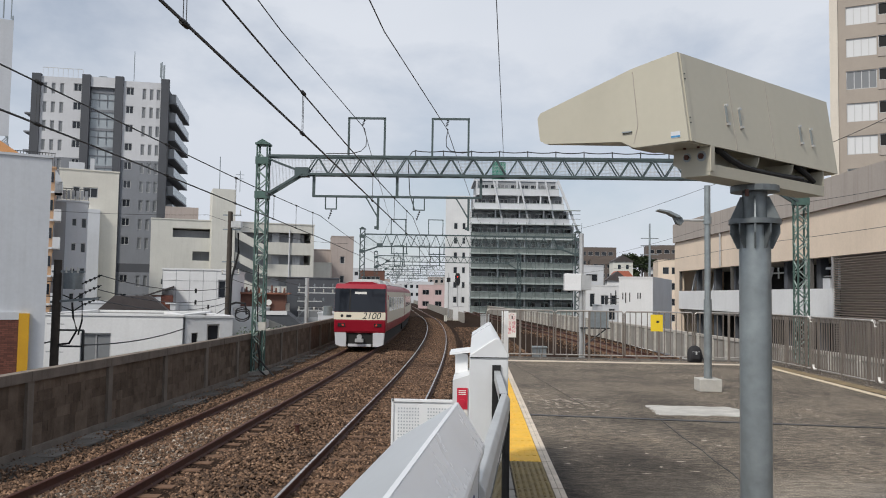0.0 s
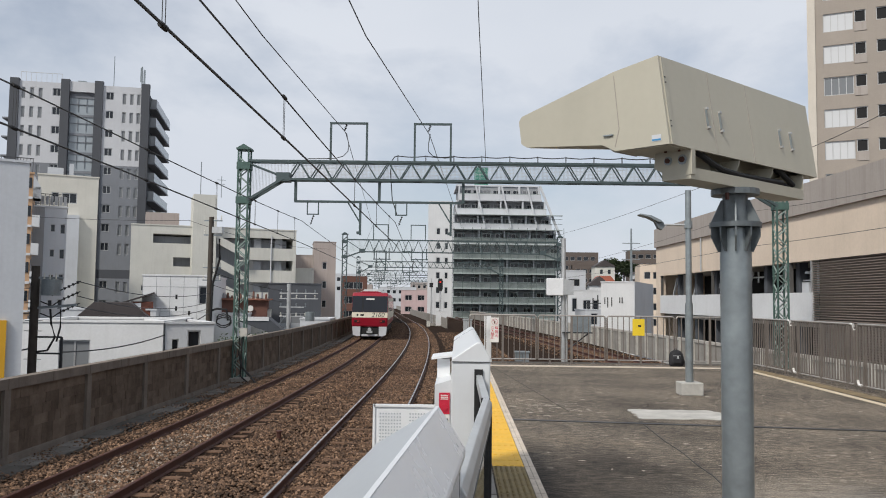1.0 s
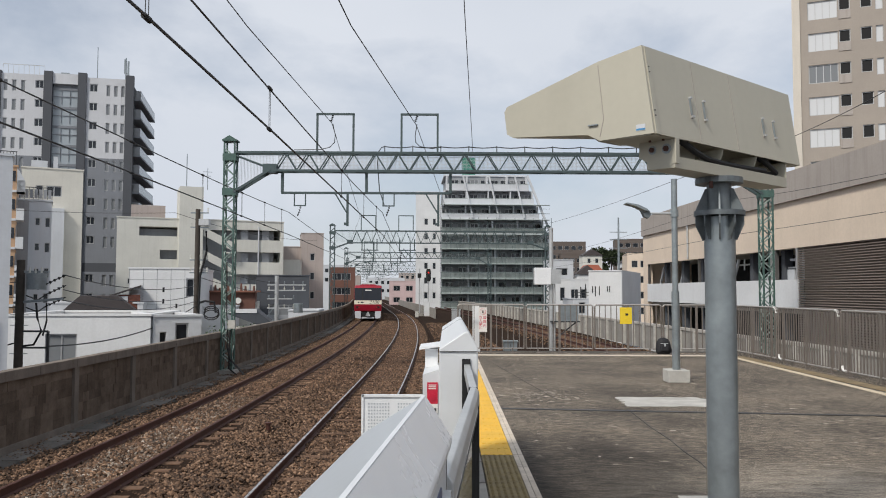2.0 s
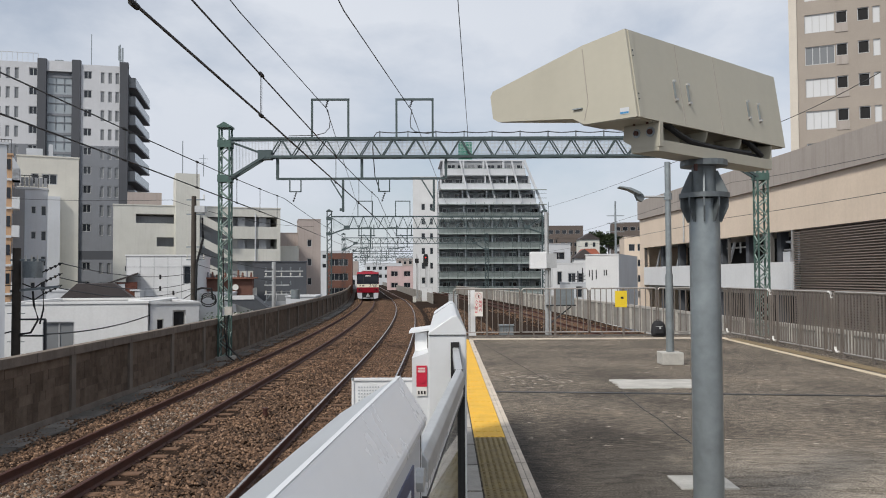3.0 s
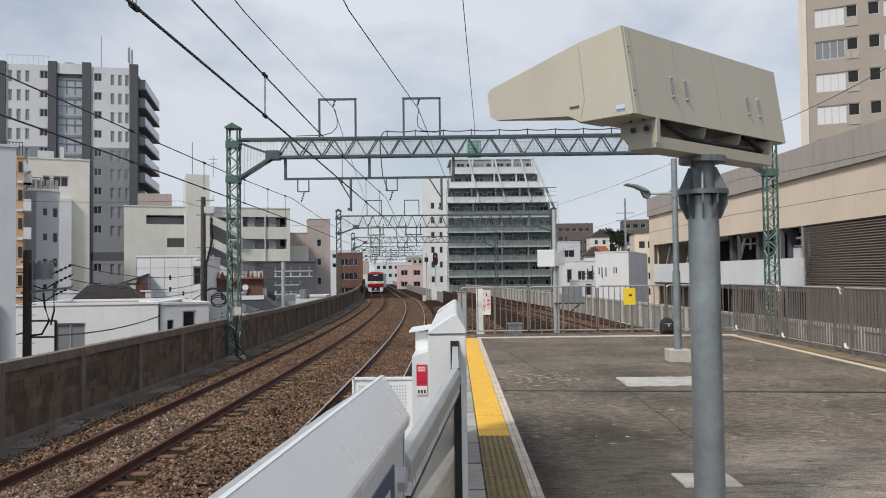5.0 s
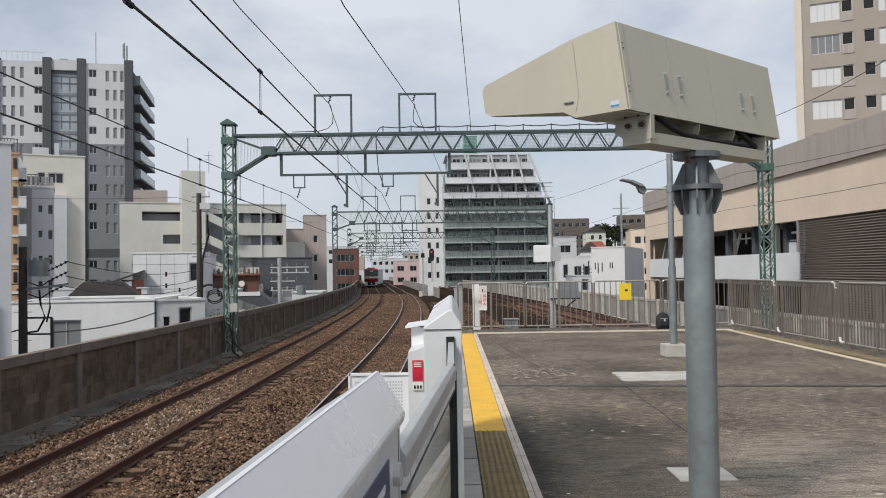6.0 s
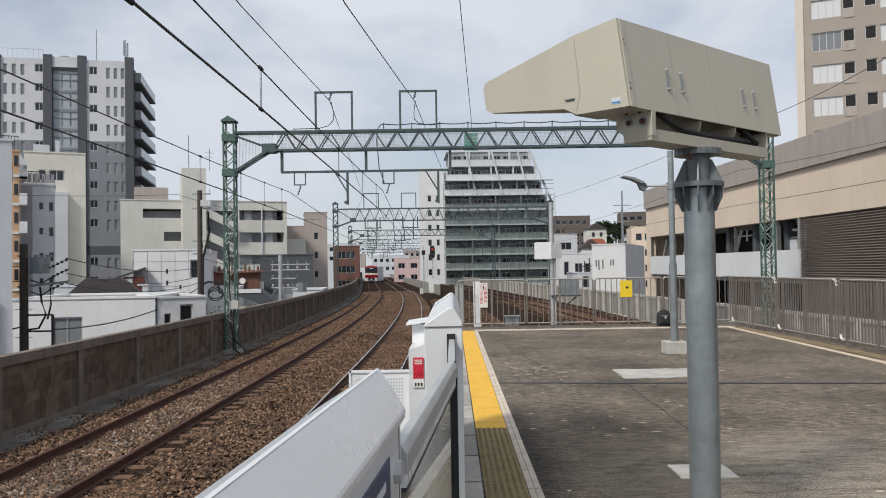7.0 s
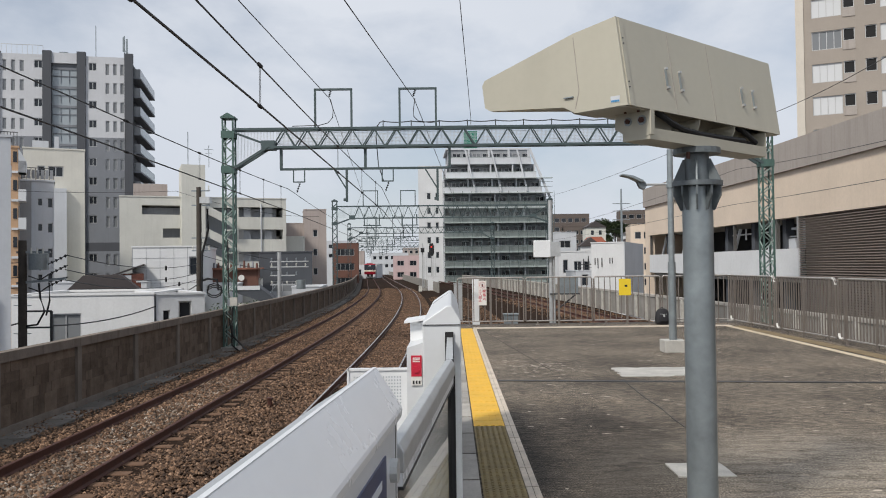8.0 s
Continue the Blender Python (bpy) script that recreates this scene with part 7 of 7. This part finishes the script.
def tree(x, y, z, r, seed, label):
    rt = random.Random(seed)
    root = thing("tree", label, "tree", pose(x, y, z), "hillside trees")
    tk = G().tube([(0, 0, -7 - z), (0.1, 0, r * 0.4), (0, 0.1, r)], 0.35, 7, 0.12)
    for i in range(5):
        a = i * 1.3
        tk.tube([(0.05, 0, r * (0.3 + 0.1 * i)), (math.cos(a) * r * 0.6, math.sin(a) * r * 0.6, r * (0.7 + 0.12 * i))], 0.14, 5, 0.04)
    part("trunk", tk, M_ROOFTILE, root)
    cr = G()
    for i in range(1500):
        a, b, q = rt.uniform(0, 6.283), rt.uniform(-0.7, 1.2), rt.random() ** 0.5
        lump = 0.75 + 0.35 * noise.noise(Vector((math.cos(a) * 1.7 + seed, math.sin(a) * 1.7, b * 1.5)))
        c = Vector((math.cos(a) * math.cos(b) * q * r * lump, math.sin(a) * math.cos(b) * q * r * lump, r * 0.95 + math.sin(b) * q * r * 0.8 * lump))
        d = Vector((rt.uniform(-1, 1), rt.uniform(-1, 1), rt.uniform(-1, 1))).normalized() * rt.uniform(0.2, 0.4)
        e = d.cross(Vector((0.3, 0.5, 1))).normalized() * 0.22
        k = len(cr.v)
        cr.v += [tuple(c - d), tuple(c + e), tuple(c + d), tuple(c - e)]
        cr.f.append((k, k + 1, k + 2, k + 3))
    part("crown", cr, M_LEAF, root)


for i, (x, y, z, r) in enumerate(((45, 240, 8, 4.5), (48.5, 238, 8, 4.0), (51.5, 242, 7, 4.2), (43, 225, 5, 3.2), (39, 215, 3, 3), (56, 225, 4, 3.5))):
    tree(x, y, z, r, i + 2, "dark green broadleaf tree on the hillside")

# far town along the line
rf = random.Random(21)
for i, (x, y, w, z1, m) in enumerate(((-25, 205, 6, 2, M_WPALE), (-34, 230, 9, 6, M_WBEIGE), (-30, 300, 14, 6.5, M_WPALE), (-14, 300, 12, 5, M_WIVORY), (-20, 330, 16, 9, M_WBEIGE), (-2, 320, 12, 6, M_WWHITE), (-45, 260, 14, 10, M_WPALE), (-60, 180, 20, 7, M_WBEIGE))):
    block_building("distant_building", "hazy distant town building with small windows", pose(x, y, 0, 0, 0, rf.uniform(-6, 10)), w, 10, -7, z1, m, front=[(0.8 + k * 2.2, z1 - 2.4 - q * 3, 1.2, 1.3, 1) for k in range(int(w / 2.4)) for q in range(2)])
block_building("distant_building", "pale building filling the block behind the tower", pose(-75, 120, 0, 0, 0, 20), 24, 12, -7, 6, M_WPALE)


# ---- the train ----
def carriage(front):
    """A red and cream electric train car, 18 m long, its tail end at y = 0, rail level at z = 0."""
    root = thing("train_car", "red and cream electric train car with dark windows" if not front else "red and cream end car with a wide dark windscreen", "train car", group="train cars")
    L, hw = 17.6, 1.4
    body = [(-hw + 0.06, 0.95), (hw - 0.06, 0.95), (hw, 1.3), (hw, 2.1), (hw - 0.04, 3.15), (hw - 0.3, 3.5), (0.6, 3.66), (-0.6, 3.66), (-hw + 0.3, 3.5), (-hw + 0.04, 3.15), (-hw, 2.1), (-hw, 1.3)]
    y0 = 0.55 if front else 0.0
    part("body", G().prism(body, L - y0, pose(0, y0, 0)), M_RED, root, "glossy red body", smooth=True)
    for s in (-1, 1):
        part("cream_band", G().prism([(s * (hw - 0.002), 1.42), (s * (hw + 0.007), 1.42), (s * (hw + 0.007), 2.1), (s * (hw - 0.033), 3.15), (s * (hw - 0.042), 3.15), (s * (hw - 0.002), 2.1)], L - y0 - 0.9, pose(0, y0 + 0.5, 0)), M_CREAM, root, "cream side band")
        for i in range(6):
            yy = 2.4 + i * 2.45
            part("side_window", G().prism([(s * (hw + 0.009), 2.05), (s * (hw + 0.014), 2.05), (s * (hw - 0.012), 2.85), (s * (hw - 0.018), 2.85)], 1.9, pose(0, yy, 0)), M_GLASS, root)
        for yy in (1.5, L - 1.9):
            part("door", G().prism([(s * (hw + 0.009), 1.05), (s * (hw + 0.013), 1.05), (s * (hw - 0.02), 2.95), (s * (hw - 0.026), 2.95)], 0.8, pose(0, yy, 0)), M_RED, root)
    part("roof", G().prism([(-0.95, 3.58), (0.95, 3.58), (0.7, 3.7), (-0.7, 3.7)], L - 1.2, pose(0, y0 + 0.6, 0)), M_ROOFGREY, root)
    for yy in (3.5, 8, 12.5):
        part("roof_unit", G().prism([(-0.8, 3.68), (0.8, 3.68), (0.65, 3.86), (-0.65, 3.86)], 2.2, pose(0, yy, 0)), M_ROOFGREY, root, "pale roof air-conditioning unit")
    part("underframe", G().box(-1.2, 1.2, 1.2, L - 0.6, 0.3, 0.95), M_UNDER, root)
    for yy in (2.6, L - 2.6):
        bg = part("bogie", G().box(-1.0, 1.0, yy - 1.2, yy + 1.2, 0.25, 0.6), M_UNDER, root)
        for s in (-0.75, 0.75):
            for q in (-1.0, 1.0):
                part("wheel", G().tube([(s - 0.06, yy + q, 0.43), (s + 0.06, yy + q, 0.43)], 0.43, 16), M_UNDER, bg)
    part("gangway", G().box(-0.6, 0.6, L, L + 0.4, 0.9, 3.1), M_UNDER, root)
    if front:
        # front face leans back towards the top
        fr = G().prism([(0.08, 0.9), (0.0, 1.55), (0.03, 2.0), (0.22, 3.2), (0.42, 3.5), (0.6, 3.6), (0.6, 0.9)], 2.78, Matrix(((0, 1, 0, -1.39), (1, 0, 0, 0), (0, 0, 1, 0), (0, 0, 0, 1))))
        part("front_shell", fr, M_RED, root, "red front shell", bevel=0.11)
        T = Matrix(((0, 1, 0, 0), (1, 0, 0, 0), (0, 0, 1, 0), (0, 0, 0, 1)))
        part("front_cream_band", G().prism([(-0.006, 1.62), (0.02, 1.62), (0.045, 2.02), (0.018, 2.02)], 2.77, Matrix.Translation((-1.385, 0, 0)) @ T), M_CREAM, root)
        part("windscreen", G().prism([(0.02, 2.04), (0.06, 2.04), (0.27, 3.29), (0.215, 3.29)], 1.88, Matrix.Translation((-0.52, -0.004, 0)) @ T), M_TGLASS, root, "wide dark windscreen")
        part("windscreen", G().prism([(0.02, 2.04), (0.06, 2.04), (0.27, 3.29), (0.215, 3.29)], 0.80, Matrix.Translation((-1.37, -0.004, 0)) @ T), M_TGLASS, root, "narrow dark windscreen")
        part("mullion", G().prism([(0.015, 2.03), (0.06, 2.03), (0.25, 3.29), (0.205, 3.29)], 0.07, Matrix.Translation((-0.58, -0.006, 0)) @ T), M_UNDER, root)
        part("destination_display", G().box(-0.3, 0.35, 0.165, 0.2, 2.98, 3.12), M_SIGNWHITE, root)
        for s in (-1, 1):
            part("headlight", G().box(s * 1.12 - 0.12, s * 1.12 + 0.12, 0.195, 0.22, 3.02, 3.12), M_SIGNWHITE, root)
            lamp_ob = part("lamp_recess", G().box(s * 0.98 - 0.2, s * 0.98 + 0.2, 0.006, 0.05, 1.24, 1.42), M_UNDER, root)
            part("tail_light", G().tube([(s * 0.9, 0.008, 1.33), (s * 0.9, -0.004, 1.33)], 0.06, 10), M_TAIL, lamp_ob)
        sk = part("skirt", G().prism([(-1.34, 0.92), (-1.28, 0.28), (-1.0, 0.18), (-0.72, 0.18), (-0.72, 0.92)], 0.5, pose(0, 0.05, 0)).prism([(1.34, 0.92), (1.28, 0.28), (1.0, 0.18), (0.72, 0.18), (0.72, 0.92)], 0.5, pose(0, 0.05, 0)).box(-0.62, 0.62, 0.1, 0.5, 0.18, 0.32), M_SKIRT, root, "pale grey skirt")
        part("coupler_recess", G().box(-0.72, 0.72, 0.2, 0.6, 0.3, 0.95), M_UNDER, root)
        part("coupler", G().box(-0.22, 0.22, -0.1, 0.4, 0.42, 0.6).tube([(0, 0.0, 0.7), (0, 0.4, 0.7)], 0.14, 10), M_GALVL, root, "grey steel coupler")
        txt = bpy.data.curves.new("series_number", "FONT")
        txt.body, txt.size, txt.extrude, txt.align_x, txt.shear = "2100", 0.5, 0.004, "CENTER", 0.25
        tob = new("series_number", txt)
        txt.materials.append(M_INK)
        tob.parent = root
        tob.matrix_basis = pose(0.62, -0.004, 1.665, 87, 0, 0)
        part("marker", G().tube([(-0.95, 0.02, 1.82), (-0.95, -0.004, 1.82)], 0.08, 12).box(-0.72, -0.45, -0.003, 0.02, 1.74, 1.88), M_INK, root)
    return root


M_TGLASS = glass("train_glass", (0.012, 0.014, 0.02), 0.06)
M_TAIL = glow("tail_red", (0.5, 0.03, 0.02), 0.15)
cars = [carriage(i == 0) for i in range(4)]


def motions():
    for i, car in enumerate(cars):
        rows_ = []
        for k in range(17):
            t = 0.5 * k
            y = 43.0 + 19.5 * t + i * 18.0
            h = math.atan((left_x(y + 16) - left_x(y)) / 16)
            rows_.append((t, pose(left_x(y), y, RAIL_Z, 0, 0, -math.degrees(h))))
        walk(car, rows_)


motions()
